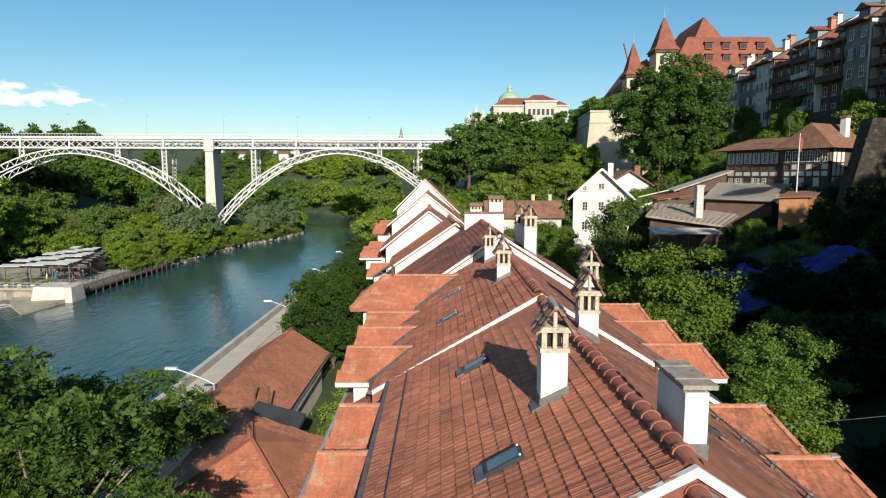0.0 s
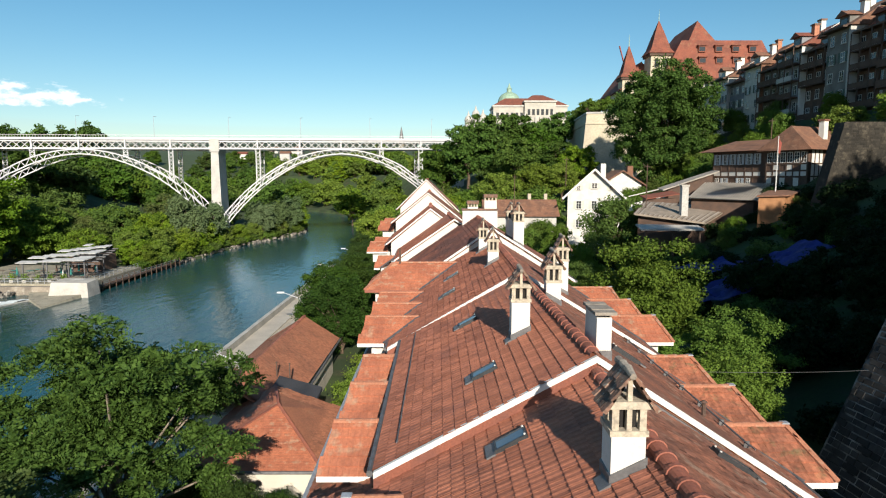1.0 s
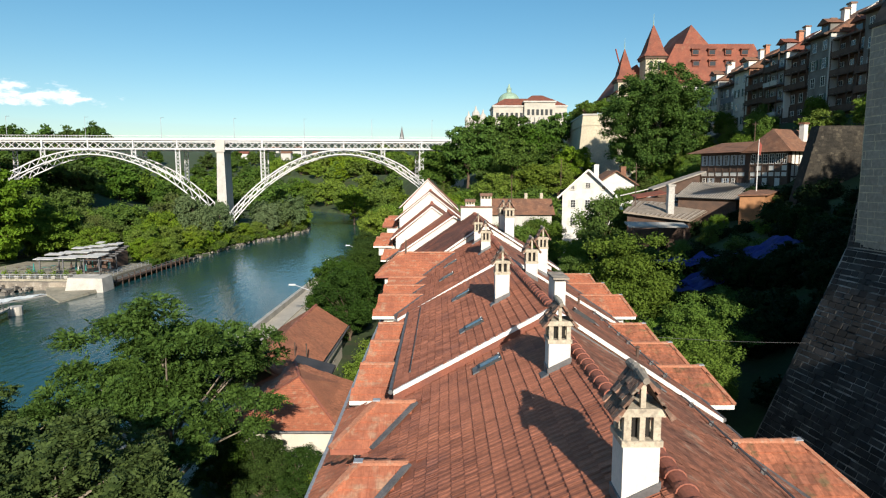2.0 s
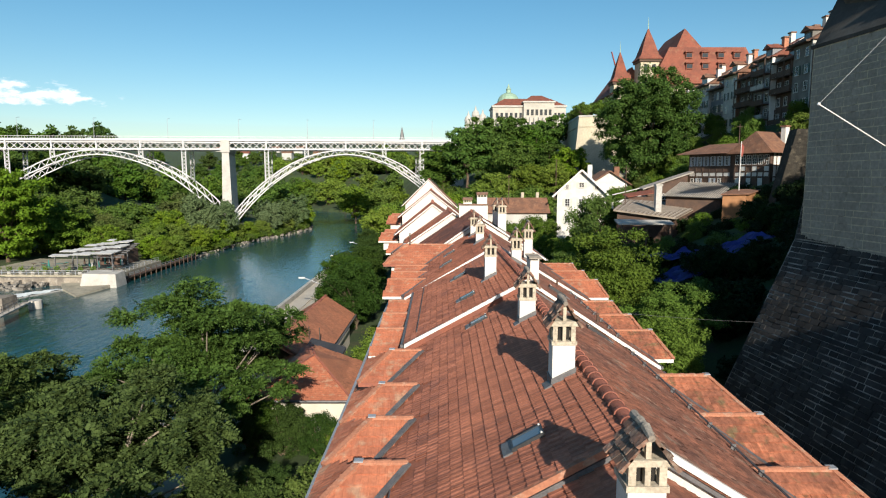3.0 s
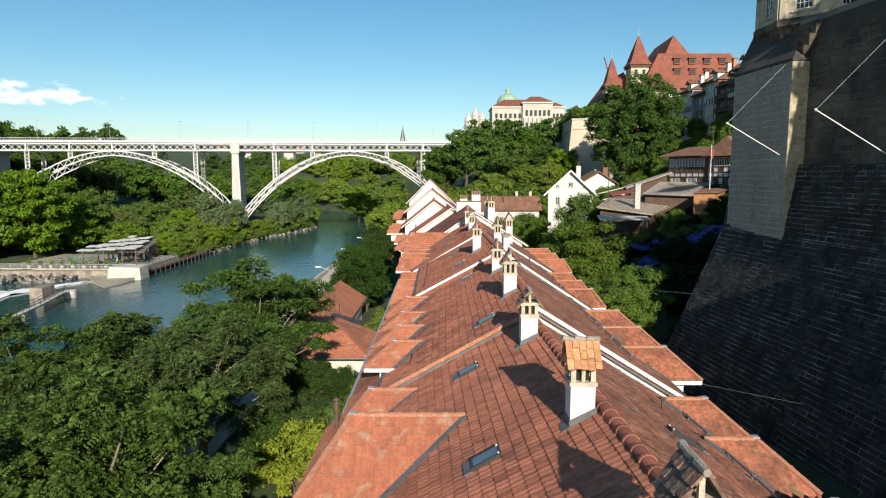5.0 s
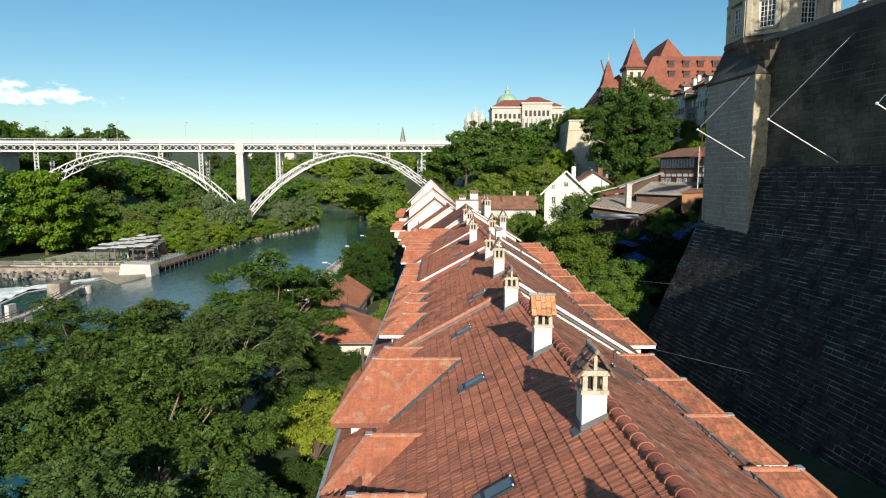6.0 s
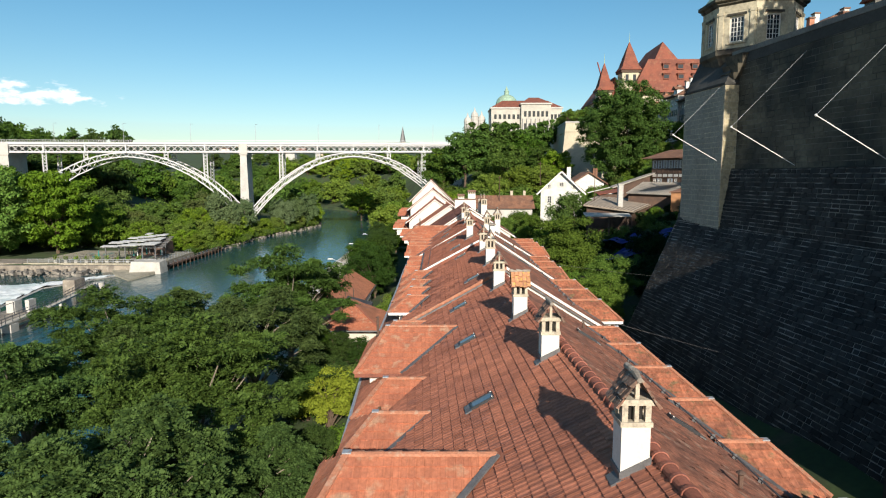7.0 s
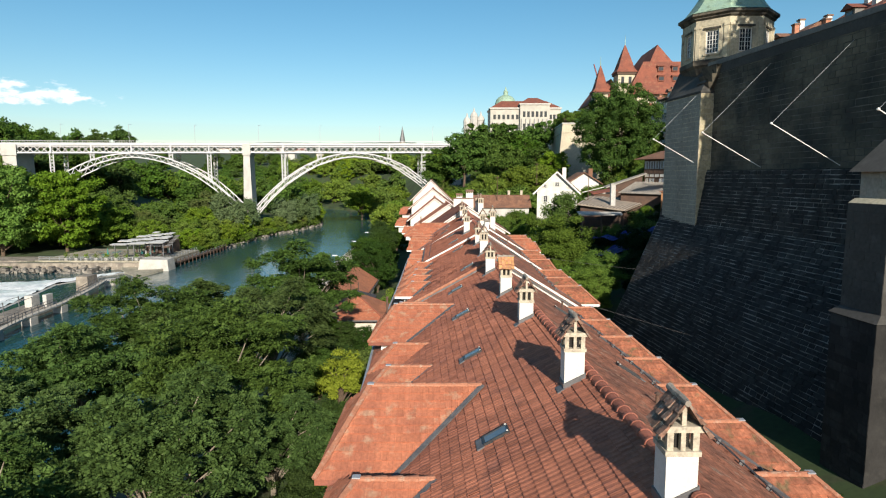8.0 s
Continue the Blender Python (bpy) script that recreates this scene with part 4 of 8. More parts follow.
def stones(name, origin, ux, vy, nz, width, height, sw, sh, mat, parent, seed, proud=0.03, gap=0.04, single=None, trim=None):
    """Courses of stones on a plane: uneven lengths, broken joints. single: a stretch whose stones are objects of their own."""
    rng = random.Random(seed)
    v, f = [], []
    count = 0
    shared = {}
    y = 0.0
    while y < height - 0.05:
        h = min(sh * rng.uniform(0.85, 1.2), height - y)
        x = -rng.uniform(0, sw)
        while x < width:
            w = sw * rng.uniform(0.6, 1.45)
            g0, g1 = gap * rng.choice((0.1, 0.3, 0.6, 1.1)), gap * rng.choice((0.1, 0.2, 0.3, 0.8, 1.3))
            a, b = max(x, 0) + g0, min(x + w, width) - g0 * 0.4
            x += w
            if b - a < 0.12 or (trim and not trim((a + b) / 2, y + h / 2)):
                continue
            d = proud * rng.uniform(0.5, 1.5)
            c0, c1 = y + g1 * 0.5, y + h - g1 * 0.6
            e = 0.02
            pts = [(a, c0, -0.05), (b, c0, -0.05), (b, c1, -0.05), (a, c1, -0.05), (a + e, c0 + e, d), (b - e, c0 + e, d * rng.uniform(0.7, 1.2)), (b - e, c1 - e, d), (a + e, c1 - e, d * rng.uniform(0.7, 1.2))]
            faces = [(4, 5, 6, 7), (0, 1, 5, 4), (1, 2, 6, 5), (2, 3, 7, 6), (3, 0, 4, 7)]
            if single and single[0] < (a + b) / 2 < single[1] and single[2] < y < single[3] and count < 290:
                count += 1
                me = bpy.data.meshes.new("stone")
                me.from_pydata([tuple(origin + ux * p[0] + vy * p[1] + nz * p[2]) for p in pts], [], faces)
                me.materials.append(mat[1])
                o = new("stone", me)
                o.parent = parent
            else:
                k = len(v)
                v += [tuple(origin + ux * p[0] + vy * p[1] + nz * p[2]) for p in pts]
                f += [tuple(i + k for i in q) for q in faces]
        y += h
    o = mesh_object(name, v, f, mat[0], parent)
    tagged(o, kind="stuff")
    return o


# masonry and ashlar: dark stone, its colours lowered further for the wall's shade
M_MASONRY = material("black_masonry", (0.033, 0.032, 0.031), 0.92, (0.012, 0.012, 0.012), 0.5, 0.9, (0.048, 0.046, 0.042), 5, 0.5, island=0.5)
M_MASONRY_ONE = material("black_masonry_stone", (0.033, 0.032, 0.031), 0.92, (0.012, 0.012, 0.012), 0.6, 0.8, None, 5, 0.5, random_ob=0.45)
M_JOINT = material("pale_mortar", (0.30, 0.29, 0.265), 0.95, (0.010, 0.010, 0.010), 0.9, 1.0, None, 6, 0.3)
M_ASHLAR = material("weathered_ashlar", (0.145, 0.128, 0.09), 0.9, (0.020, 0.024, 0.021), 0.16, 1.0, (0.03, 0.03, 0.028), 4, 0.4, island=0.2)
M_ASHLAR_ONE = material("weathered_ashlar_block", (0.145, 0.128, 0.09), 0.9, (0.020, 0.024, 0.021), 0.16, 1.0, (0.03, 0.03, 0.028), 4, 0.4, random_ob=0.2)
M_ASHLAR_PALE = material("pale_ashlar", (0.52, 0.47, 0.34), 0.9, (0.40, 0.36, 0.27), 0.4, 0.8, (0.14, 0.13, 0.11), 5, 0.3)
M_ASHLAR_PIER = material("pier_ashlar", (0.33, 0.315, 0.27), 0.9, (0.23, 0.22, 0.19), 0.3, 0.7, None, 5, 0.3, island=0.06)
# brown rubble, its colour lowered to hold the shade across the slope
M_RUBBLE_SHADE = material("shade_brown_rubble", (0.042, 0.036, 0.027), 0.95, (0.022, 0.020, 0.016), 0.5, 0.9, (0.08, 0.068, 0.05), 4, 0.6, island=0.4)
# yellower, paler pier stone: sunlight put into the colour of the return
M_ASHLAR_SUNLIT = material("sunlit_return_ashlar", (0.50, 0.43, 0.27), 0.9, (0.36, 0.32, 0.22), 0.9, 0.7, (0.20, 0.18, 0.13), 5, 0.3, island=0.12)
M_ASHLAR_STAINED = material("stained_ashlar", (0.13, 0.115, 0.085), 0.92, (0.022, 0.021, 0.02), 0.55, 1.0, (0.015, 0.015, 0.015), 4, 0.4, island=0.1)
M_ASHLAR_COPING = material("coping_ashlar", (0.20, 0.195, 0.18), 0.9, (0.12, 0.115, 0.105), 0.5, 0.8, None, 5, 0.3)
M_JOINT_UPPER = material("grey_mortar", (0.17, 0.16, 0.14), 0.95, (0.03, 0.03, 0.028), 0.5, 1.0, None, 6, 0.3)
M_ASHLAR_GREY = material("grey_ashlar", (0.068, 0.067, 0.062), 0.9, (0.042, 0.041, 0.038), 0.3, 0.8, (0.08, 0.08, 0.075), 5, 0.3, island=0.08)
# the wall runs a little askew to the row
SKEW = Matrix.Translation((25.2, 17.65, 0)) @ Matrix.Rotation(radians(6.4), 4, "Z") @ Matrix.Translation((-25.2, -17.65, 0))
terrace.matrix_basis = SKEW
# the face leans back in two stretches: foot, knee and head
FOOT, KNEE, HEAD = Vector((16.8, 0, -3)), Vector((24.2, 0, 13.7)), Vector((25.0, 0, 18.7))
WX1, WZ = HEAD.x, HEAD.z
END_Y = 24.9
bm = bmesh.new()
for lo, hi in ((FOOT, KNEE), (KNEE, HEAD)):
    solid(bm, [(lo.x, -95, lo.z), (70, -95, lo.z), (70, END_Y + 0.1, lo.z), (lo.x, END_Y + 0.1, lo.z), (hi.x, -95, hi.z), (70, -95, hi.z), (70, END_Y + 0.1, hi.z), (hi.x, END_Y + 0.1, hi.z)])
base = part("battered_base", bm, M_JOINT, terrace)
ux = Vector((0, -1, 0))
for k, (lo, hi) in enumerate(((FOOT, KNEE), (KNEE, HEAD))):
    vy = (hi - lo).normalized()
    nz = ux.cross(vy).normalized()
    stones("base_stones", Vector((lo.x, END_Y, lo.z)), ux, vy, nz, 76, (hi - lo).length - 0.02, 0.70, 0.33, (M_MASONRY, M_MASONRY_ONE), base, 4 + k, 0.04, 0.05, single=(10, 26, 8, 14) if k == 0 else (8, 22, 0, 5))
bm = bmesh.new()
box(bm, WX1 + 0.35, 70, -95, 24.7, WZ, 27.6)
upper = part("upper_wall", bm, M_JOINT_UPPER, terrace)
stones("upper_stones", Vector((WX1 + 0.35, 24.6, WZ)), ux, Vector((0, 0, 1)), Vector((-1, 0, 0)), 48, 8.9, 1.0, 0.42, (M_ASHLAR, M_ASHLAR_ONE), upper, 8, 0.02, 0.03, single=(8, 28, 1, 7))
bm = bmesh.new()
box(bm, WX1 - 0.02, WX1 + 0.6, -95, 17.3, WZ - 0.10, WZ + 0.04)
part("ledge", bm, M_ASHLAR, terrace, "projecting stone ledge")
bm = bmesh.new()
box(bm, WX1 + 0.33, WX1 + 1.2, -95, 18.6, 27.6, 28.35)
part("parapet", bm, M_ASHLAR_GREY, terrace, "grey stone parapet")
bm = bmesh.new()
box(bm, WX1 + 0.28, WX1 + 1.3, -95, 18.6, 28.35, 28.75)
part("coping", bm, M_ASHLAR_COPING, terrace, "lighter grey stone coping")
# corner pier, wider than the wall; its outer face turns a little from the wall's
PN, PF = Vector((24.05, 17.35, 0)), Vector((24.22, 24.45, 0))
pdir = (PN - PF).normalized()
bm = bmesh.new()
solid(bm, [(PN.x, PN.y, 10.5), (29, PN.y, 10.5), (29, PF.y, 10.5), (PF.x, PF.y, 10.5), (PN.x, PN.y, 25.8), (29, PN.y, 25.8), (29, PF.y, 25.8), (PF.x, PF.y, 25.8)])
pier = part("corner_pier", bm, M_ASHLAR_PALE, terrace, "tall corner pier of pale sandstone")
# one stone in two tones: greyer for the shaded face, yellower for the sunlit return
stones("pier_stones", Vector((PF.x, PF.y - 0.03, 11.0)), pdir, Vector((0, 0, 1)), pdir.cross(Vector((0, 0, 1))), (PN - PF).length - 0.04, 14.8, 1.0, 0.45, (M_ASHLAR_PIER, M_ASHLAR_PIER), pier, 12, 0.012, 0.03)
stones("return_stones", Vector((PN.x + 0.02, PN.y, 11.0)), Vector((1, 0, 0)), Vector((0, 0, 1)), Vector((0, -1, 0)), 1.22, 14.8, 0.6, 0.45, (M_ASHLAR_SUNLIT, M_ASHLAR_SUNLIT), pier, 13, 0.010, 0.012)
bm = bmesh.new()
solid(bm, [(PN.x - 0.07, 17.28, 25.8), (29, 17.28, 25.8), (29, 24.6, 25.8), (PF.x - 0.07, 24.6, 25.8), (PN.x - 0.10, 17.25, 26.0), (29, 17.25, 26.0), (29, 24.6, 26.0), (PF.x - 0.10, 24.6, 26.0)])
solid(bm, [(PN.x + 0.05, 17.4, 26.0), (29, 17.4, 26.0), (29, 24.5, 26.0), (PF.x + 0.05, 24.5, 26.0), (25.9, 18.6, 28.9), (29, 18.6, 28.9), (29, 24.3, 28.9), (25.5, 24.3, 28.9)])
part("pier_cap", bm, M_ASHLAR_GREY, terrace, "sloping grey stone cap")
# a stepped console that carries the pavilion over the return
bm = bmesh.new()
for x0, x1, y0, z0, z1 in ((24.5, 25.4, 17.0, 26.3, 26.8), (24.6, 25.9, 16.6, 26.8, 27.5), (24.8, 26.6, 16.3, 27.5, 28.3)):
    solid(bm, [(x0 + 0.3, y0 + 0.4, z0), (x1, y0 + 0.4, z0), (x1, 19, z0), (x0 + 0.3, 19, z0), (x0, y0, z1), (x1 + 0.2, y0, z1), (x1 + 0.2, 19, z1), (x0, 19, z1)])
part("console", bm, M_ASHLAR_STAINED, terrace, "weathered black-stained stone console")


def buttress():
    """The second pier of the wall, with a sloping cap and two offsets."""
    b = thing_part("buttress", terrace)
    b.matrix_basis = SKEW.inverted() @ Matrix.Translation((21.5, -10.0, 0)) @ Matrix.Rotation(radians(5.8), 4, "Z")
    for x0, y0, y1, z0, z1, mat in ((-0.35, -1.6, 1.5, -3, 10.9, M_MASONRY), (0.0, -1.4, 1.3, 11.3, 16.75, M_ASHLAR_GREY), (0.45, -1.15, 1.1, 16.95, 18.35, M_ASHLAR_PIER)):
        bm = bmesh.new()
        box(bm, x0, 9, y0, y1, z0, z1)
        sh = part("shaft", bm, mat, b)
        stones("shaft_stones", Vector((x0, y1, max(z0, 1.0))), ux, Vector((0, 0, 1)), Vector((-1, 0, 0)), y1 - y0, z1 - max(z0, 1.0), 0.95, 0.5, (mat, mat), sh, 77, 0.012, 0.012)
    bm = bmesh.new()
    solid(bm, [(0.0, -1.4, 16.75), (9, -1.4, 16.75), (9, 1.3, 16.75), (0.0, 1.3, 16.75), (0.3, -1.25, 17.0), (9, -1.25, 17.0), (9, 1.2, 17.0), (0.3, 1.2, 17.0)])
    part("string_course", bm, M_ASHLAR_PALE, b, "pale weathered string course")
    bm = bmesh.new()
    solid(bm, [(0.05, -1.6, 18.35), (9, -1.6, 18.35), (9, 1.5, 18.35), (0.05, 1.5, 18.35), (3.2, -1.2, 21.4), (9, -1.2, 21.4), (9, 1.1, 21.4), (3.2, 1.1, 21.4)])
    part("cap", bm, M_ASHLAR_GREY, b, "sloping slab cap")
    bm = bmesh.new()
    solid(bm, [(-0.45, -1.7, 10.9), (9, -1.7, 10.9), (9, 1.6, 10.9), (-0.45, 1.6, 10.9), (0.0, -1.4, 11.3), (9, -1.4, 11.3), (9, 1.3, 11.3), (0.0, 1.3, 11.3)])
    part("offset", bm, M_ASHLAR_GREY, b)


buttress()


def pavilion():
    """The little eight-sided corner pavilion with a copper roof."""
    t = thing("pavilion", "small eight-sided sandstone pavilion with a green copper roof", "pavilion")
    t.matrix_basis = Matrix.Translation((28.35, 21.95, 0)) @ Matrix.Rotation(radians(1.0), 4, "Z")
    r = 4.13

    def ring(rr, z, n=8):
        return [Vector((rr * math.cos(2 * math.pi * (i + 0.5) / n), rr * math.sin(2 * math.pi * (i + 0.5) / n), z)) for i in range(n)]

    def drum(name, levels, mat, label=""):
        bm = bmesh.new()
        rs = [[bm.verts.new(p) for p in ring(a, z)] for a, z in levels]
        for p, q in zip(rs, rs[1:]):
            for i in range(8):
                bm.faces.new((p[i], p[(i + 1) % 8], q[(i + 1) % 8], q[i]))
        bm.faces.new(rs[0][::-1])
        bm.faces.new(rs[-1])
        return part(name, bm, mat, t, label)
    drum("plinth", [(3.2, 26.6), (r - 0.1, 28.5), (r + 0.16, 28.75), (r + 0.16, 29.15), (r, 29.25)], M_ASHLAR_STAINED, "black-stained stone plinth")
    drum("core", [(r - 0.3, 29.2), (r - 0.3, 32.9)], M_GLASS, "dark interior")
    drum("frieze", [(r, 32.35), (r, 32.95)], M_ASHLAR_PALE)
    drum("cornice", [(r + 0.02, 32.95), (r + 0.22, 33.1), (r + 0.22, 33.2), (r + 0.48, 33.35), (r + 0.48, 33.55), (r + 0.1, 33.6)], M_ASHLAR_STAINED, "weathered dark stone cornice")
    drum("roof", [(r + 0.5, 33.6), (r - 0.1, 33.95), (3.5, 34.6), (2.8, 35.6), (2.4, 37.2), (2.6, 37.4), (1.3, 39.4), (0.15, 41)], M_COPPER, "green copper roof")
    side = r * math.sin(math.pi / 8)
    rr = r * math.cos(math.pi / 8)
    for k in range(8):
        m = Matrix.Rotation(2 * math.pi * k / 8, 4, "Z")
        bm = bmesh.new()
        for y0, y1, z0, z1 in ((-side, -0.62, 29.2, 32.4), (0.62, side, 29.2, 32.4), (-0.62, 0.62, 29.2, 29.75), (-0.62, 0.62, 31.95, 32.4)):
            box(bm, rr - 0.38, rr, y0, y1, z0, z1, m)
        part("wall", bm, M_ASHLAR_PALE, t)
        win = thing_part("window", t)
        bm = bmesh.new()
        for y0, y1, z0, z1 in ((-0.62, -0.50, 29.75, 31.95), (0.50, 0.62, 29.75, 31.95), (-0.5, 0.5, 29.75, 29.87), (-0.5, 0.5, 31.83, 31.95), (-0.04, 0.04, 29.87, 31.83)):
            box(bm, rr - 0.24, rr - 0.15, y0, y1, z0, z1, m)
        for y in (-0.27, 0.27):
            box(bm, rr - 0.225, rr - 0.165, y - 0.018, y + 0.018, 29.87, 31.83, m)
        for j in range(1, 5):
            z = 29.87 + 1.96 * j / 5
            box(bm, rr - 0.22, rr - 0.17, -0.5, 0.5, z - 0.018, z + 0.018, m)
        part("window_frame", bm, M_WHITE, win, "white glazing bars")
        bm = bmesh.new()
        box(bm, rr - 0.215, rr - 0.185, -0.5, 0.5, 29.87, 31.83, m)
        part("pane", bm, M_GLASS, win)
        bm = bmesh.new()
        box(bm, rr - 0.2, rr + 0.12, -0.75, 0.75, 29.6, 29.75, m)
        part("window_sill", bm, M_ASHLAR_PALE, win)
        bm = bmesh.new()
        box(bm, rr - 0.02, rr + 0.09, -0.82, 0.82, 32.02, 32.2, m)
        part("lintel", bm, M_ASHLAR_STAINED, win)
        for s in (-1, 1):
            bm = bmesh.new()
            box(bm, rr - 0.05, rr + 0.09, s * (side - 0.26) - 0.2, s * (side - 0.26) + 0.2, 29.25, 32.4, m)
            box(bm, rr - 0.04, rr + 0.13, s * (side - 0.26) - 0.25, s * (side - 0.26) + 0.25, 32.15, 32.38, m)
            part("pilaster", bm, M_ASHLAR_PALE, t)


M_COPPER = material("green_copper", (0.24, 0.36, 0.29), 0.6, (0.30, 0.42, 0.30), 0.8, 0.8, (0.12, 0.16, 0.10), 8, 0.1)
pavilion()


def net_strut(y):
    t = thing("net_strut", "white metal strut held by a thin cable from the wall", "strut", "struts along the terrace wall")
    t.matrix_basis = SKEW
    tip = Vector((19.95, y, 21.6))
    bm = bmesh.new()
    bar(bm, (WX1 + 0.1, y, WZ + 0.15), tip, 0.05)
    part("arm", bm, M_WHITE, t)
    bm = bmesh.new()
    bar(bm, tip, (WX1 + 0.35, y - 0.2, 27.1), 0.016)
    part("cable", bm, M_LEAD_PALE, t)
    bm = bmesh.new()
    bmesh.ops.create_icosphere(bm, subdivisions=1, radius=0.10, matrix=Matrix.Translation(tip))
    part("end_joint", bm, M_WHITE, t)


for y in (18.1, 9.4, 0.8, -7.9):
    net_strut(y)


def cable(a, b, sag=0.06):
    t = thing("cable", "thin pale cable strung over the garden", "cable", "cables over the garden")
    a, b = Vector(a), Vector(b)
    bm = bmesh.new()
    pts = [a.lerp(b, k / 8) - Vector((0, 0, 4 * sag * (k / 8) * (1 - k / 8))) for k in range(9)]
    for p, q in zip(pts, pts[1:]):
        bar(bm, p, q, 0.014)
    part("wire", bm, M_LEAD, t)


cable((9.6, -3.0, 9.97), (20.4, 6.0, 5.45), 0.02)
cable((9.8, 17.0, 10.4), (20.9, 24.0, 8.2))


# ---- trees ----
def grow(name, rx, rz, leaves, leaf, mat, seed, clumps=60, trunk=0.5, base=0.28, flat=0.55, sprays=0.0, spread_of=1.3, lobes=0.26, frond=0):
    """A tapered trunk with limbs under a crown of many leaf clumps with gaps."""
    rng = np.random.default_rng(seed)
    th = thing(name, "", "tree")
    cs = []
    while len(cs) < clumps:
        d = rng.normal(size=3)
        d /= np.linalg.norm(d)
        if d[2] < (-0.96 if base < 0.06 else -0.5):
            continue
        r = rng.uniform(0.5, 0.92) if rng.random() < 0.8 else rng.uniform(0.2, 0.5)
        lump = 1 + lobes * noise.noise(Vector((d[0] * 1.7 + seed, d[1] * 1.7, d[2] * 1.7)))
        cs.append((d[0] * rx * r * lump, d[1] * rx * r * lump, rz * (base + (1 - base) * 0.48 + d[2] * r * lump * (1 - base) * 0.5)))
    cs = np.array(cs)
    bm = bmesh.new()
    tube(bm, (0, 0, -2), (0.1, 0.05, rz * (base * 0.8)), trunk, trunk * 0.75, 9)
    tube(bm, (0.1, 0.05, rz * (base * 0.8)), (0.3, -0.2, rz * (base + 0.3)), trunk * 0.75, trunk * 0.4, 8)
    for c in cs[:: max(1, len(cs) // 26)]:
        z0 = rz * rng.uniform(base * 0.7, base + 0.25)
        mid = Vector((c[0] * 0.45, c[1] * 0.45, z0 + (c[2] - z0) * 0.6))
        tube(bm, (0.1, 0, z0), mid, trunk * 0.32, trunk * 0.18, 6, False)
        tube(bm, mid, tuple(c), trunk * 0.18, 0.02, 5, False)
    part("trunk", bm, M_BARK_PALE if frond else M_BARK, th)
    per = leaves // clumps
    cr = rx * spread_of / clumps ** 0.42
    n = per * clumps
    centre = np.repeat(cs, per, 0)
    d = rng.normal(size=(n, 3))
    d /= np.linalg.norm(d, axis=1)[:, None]
    size = np.repeat(rng.uniform(0.5, 1.55, clumps), per)
    rad = cr * rng.uniform(0.15, 1.0, n) ** 0.55 * size
    wob = 1 + 0.35 * np.sin(d[:, 0] * 5 + size * 9) * np.cos(d[:, 1] * 5 + size * 7)
    pos = centre + d * (rad * wob)[:, None] * np.array((1, 1, flat))
    pos[:, 2] = np.maximum(pos[:, 2], rz * base * 0.35)
    nrm = d * 0.7 + rng.normal(size=(n, 3)) * 0.6 + np.array((0, 0, 0.55 + sprays))
    nrm /= np.linalg.norm(nrm, axis=1)[:, None]
    t1 = np.cross(nrm, rng.normal(size=(n, 3)))
    t1 /= np.linalg.norm(t1, axis=1)[:, None]
    t2 = np.cross(nrm, t1)
    s = leaf * rng.uniform(0.55, 1.35, n)[:, None]
    if frond:
        # feathery leaves: leaflets in two rows along a drooping stalk
        k = n // frond
        n = k * frond
        root = pos[:n:frond][:k]
        out = d[:n:frond][:k] * np.array((1, 1, 0.3)) + rng.normal(size=(k, 3)) * np.array((0.5, 0.5, 0.2)) + np.array((0, -0.1, 0.08))
        out /= np.linalg.norm(out, axis=1)[:, None]
        across = np.cross(out, np.array((0, 0, 1.0)) + rng.normal(size=(k, 3)) * 0.5)
        across /= np.linalg.norm(across, axis=1)[:, None]
        over = np.cross(across, out)
        length = rng.uniform(0.32, 0.68, k)
        step = (np.arange(frond) // 2 + 0.6) / (frond / 2)
        sign = np.where(np.arange(frond) % 2, 1.0, -1.0)
        along_stalk = root[:, None] + out[:, None] * (length[:, None] * step)[..., None] - np.array((0, 0, 1.0)) * (0.30 * length[:, None] * step ** 2)[..., None]
        reach = leaf * 1.5 * (1.15 - 0.5 * step)
        pos = (along_stalk + across[:, None] * (sign * reach * 0.85)[None, :, None]).reshape(-1, 3)
        t1 = (across[:, None] * sign[None, :, None] + out[:, None] * 0.45 + rng.normal(size=(k, frond, 3)) * 0.12).reshape(-1, 3)
        t1 /= np.linalg.norm(t1, axis=1)[:, None]
        nrm = (over[:, None] + rng.normal(size=(k, frond, 3)) * 0.5 + np.array((0, -0.25, 0))).reshape(-1, 3)
        t2 = np.cross(nrm, t1)
        t2 /= np.linalg.norm(t2, axis=1)[:, None]
        nrm = np.cross(t1, t2)
        s = np.tile(reach, k)[:, None] * rng.uniform(0.8, 1.15, n)[:, None]
    q = np.stack([pos - t1 * s, pos - t2 * s * 0.55 - nrm * s * 0.12, pos + t1 * s, pos + t2 * s * 0.55 - nrm * s * 0.12], 1).reshape(-1, 3)
    me = bpy.data.meshes.new("crown")
    me.vertices.add(4 * n)
    me.vertices.foreach_set("co", q.ravel())
    me.loops.add(4 * n)
    me.loops.foreach_set("vertex_index", np.arange(4 * n))
    me.polygons.add(n)
    me.polygons.foreach_set("loop_start", np.arange(n) * 4)
    me.polygons.foreach_set("loop_total", np.full(n, 4))
    me.materials.append(mat)
    me.update()
    crown = new("crown", me)
    crown.parent = th
    return th


FREE = {}


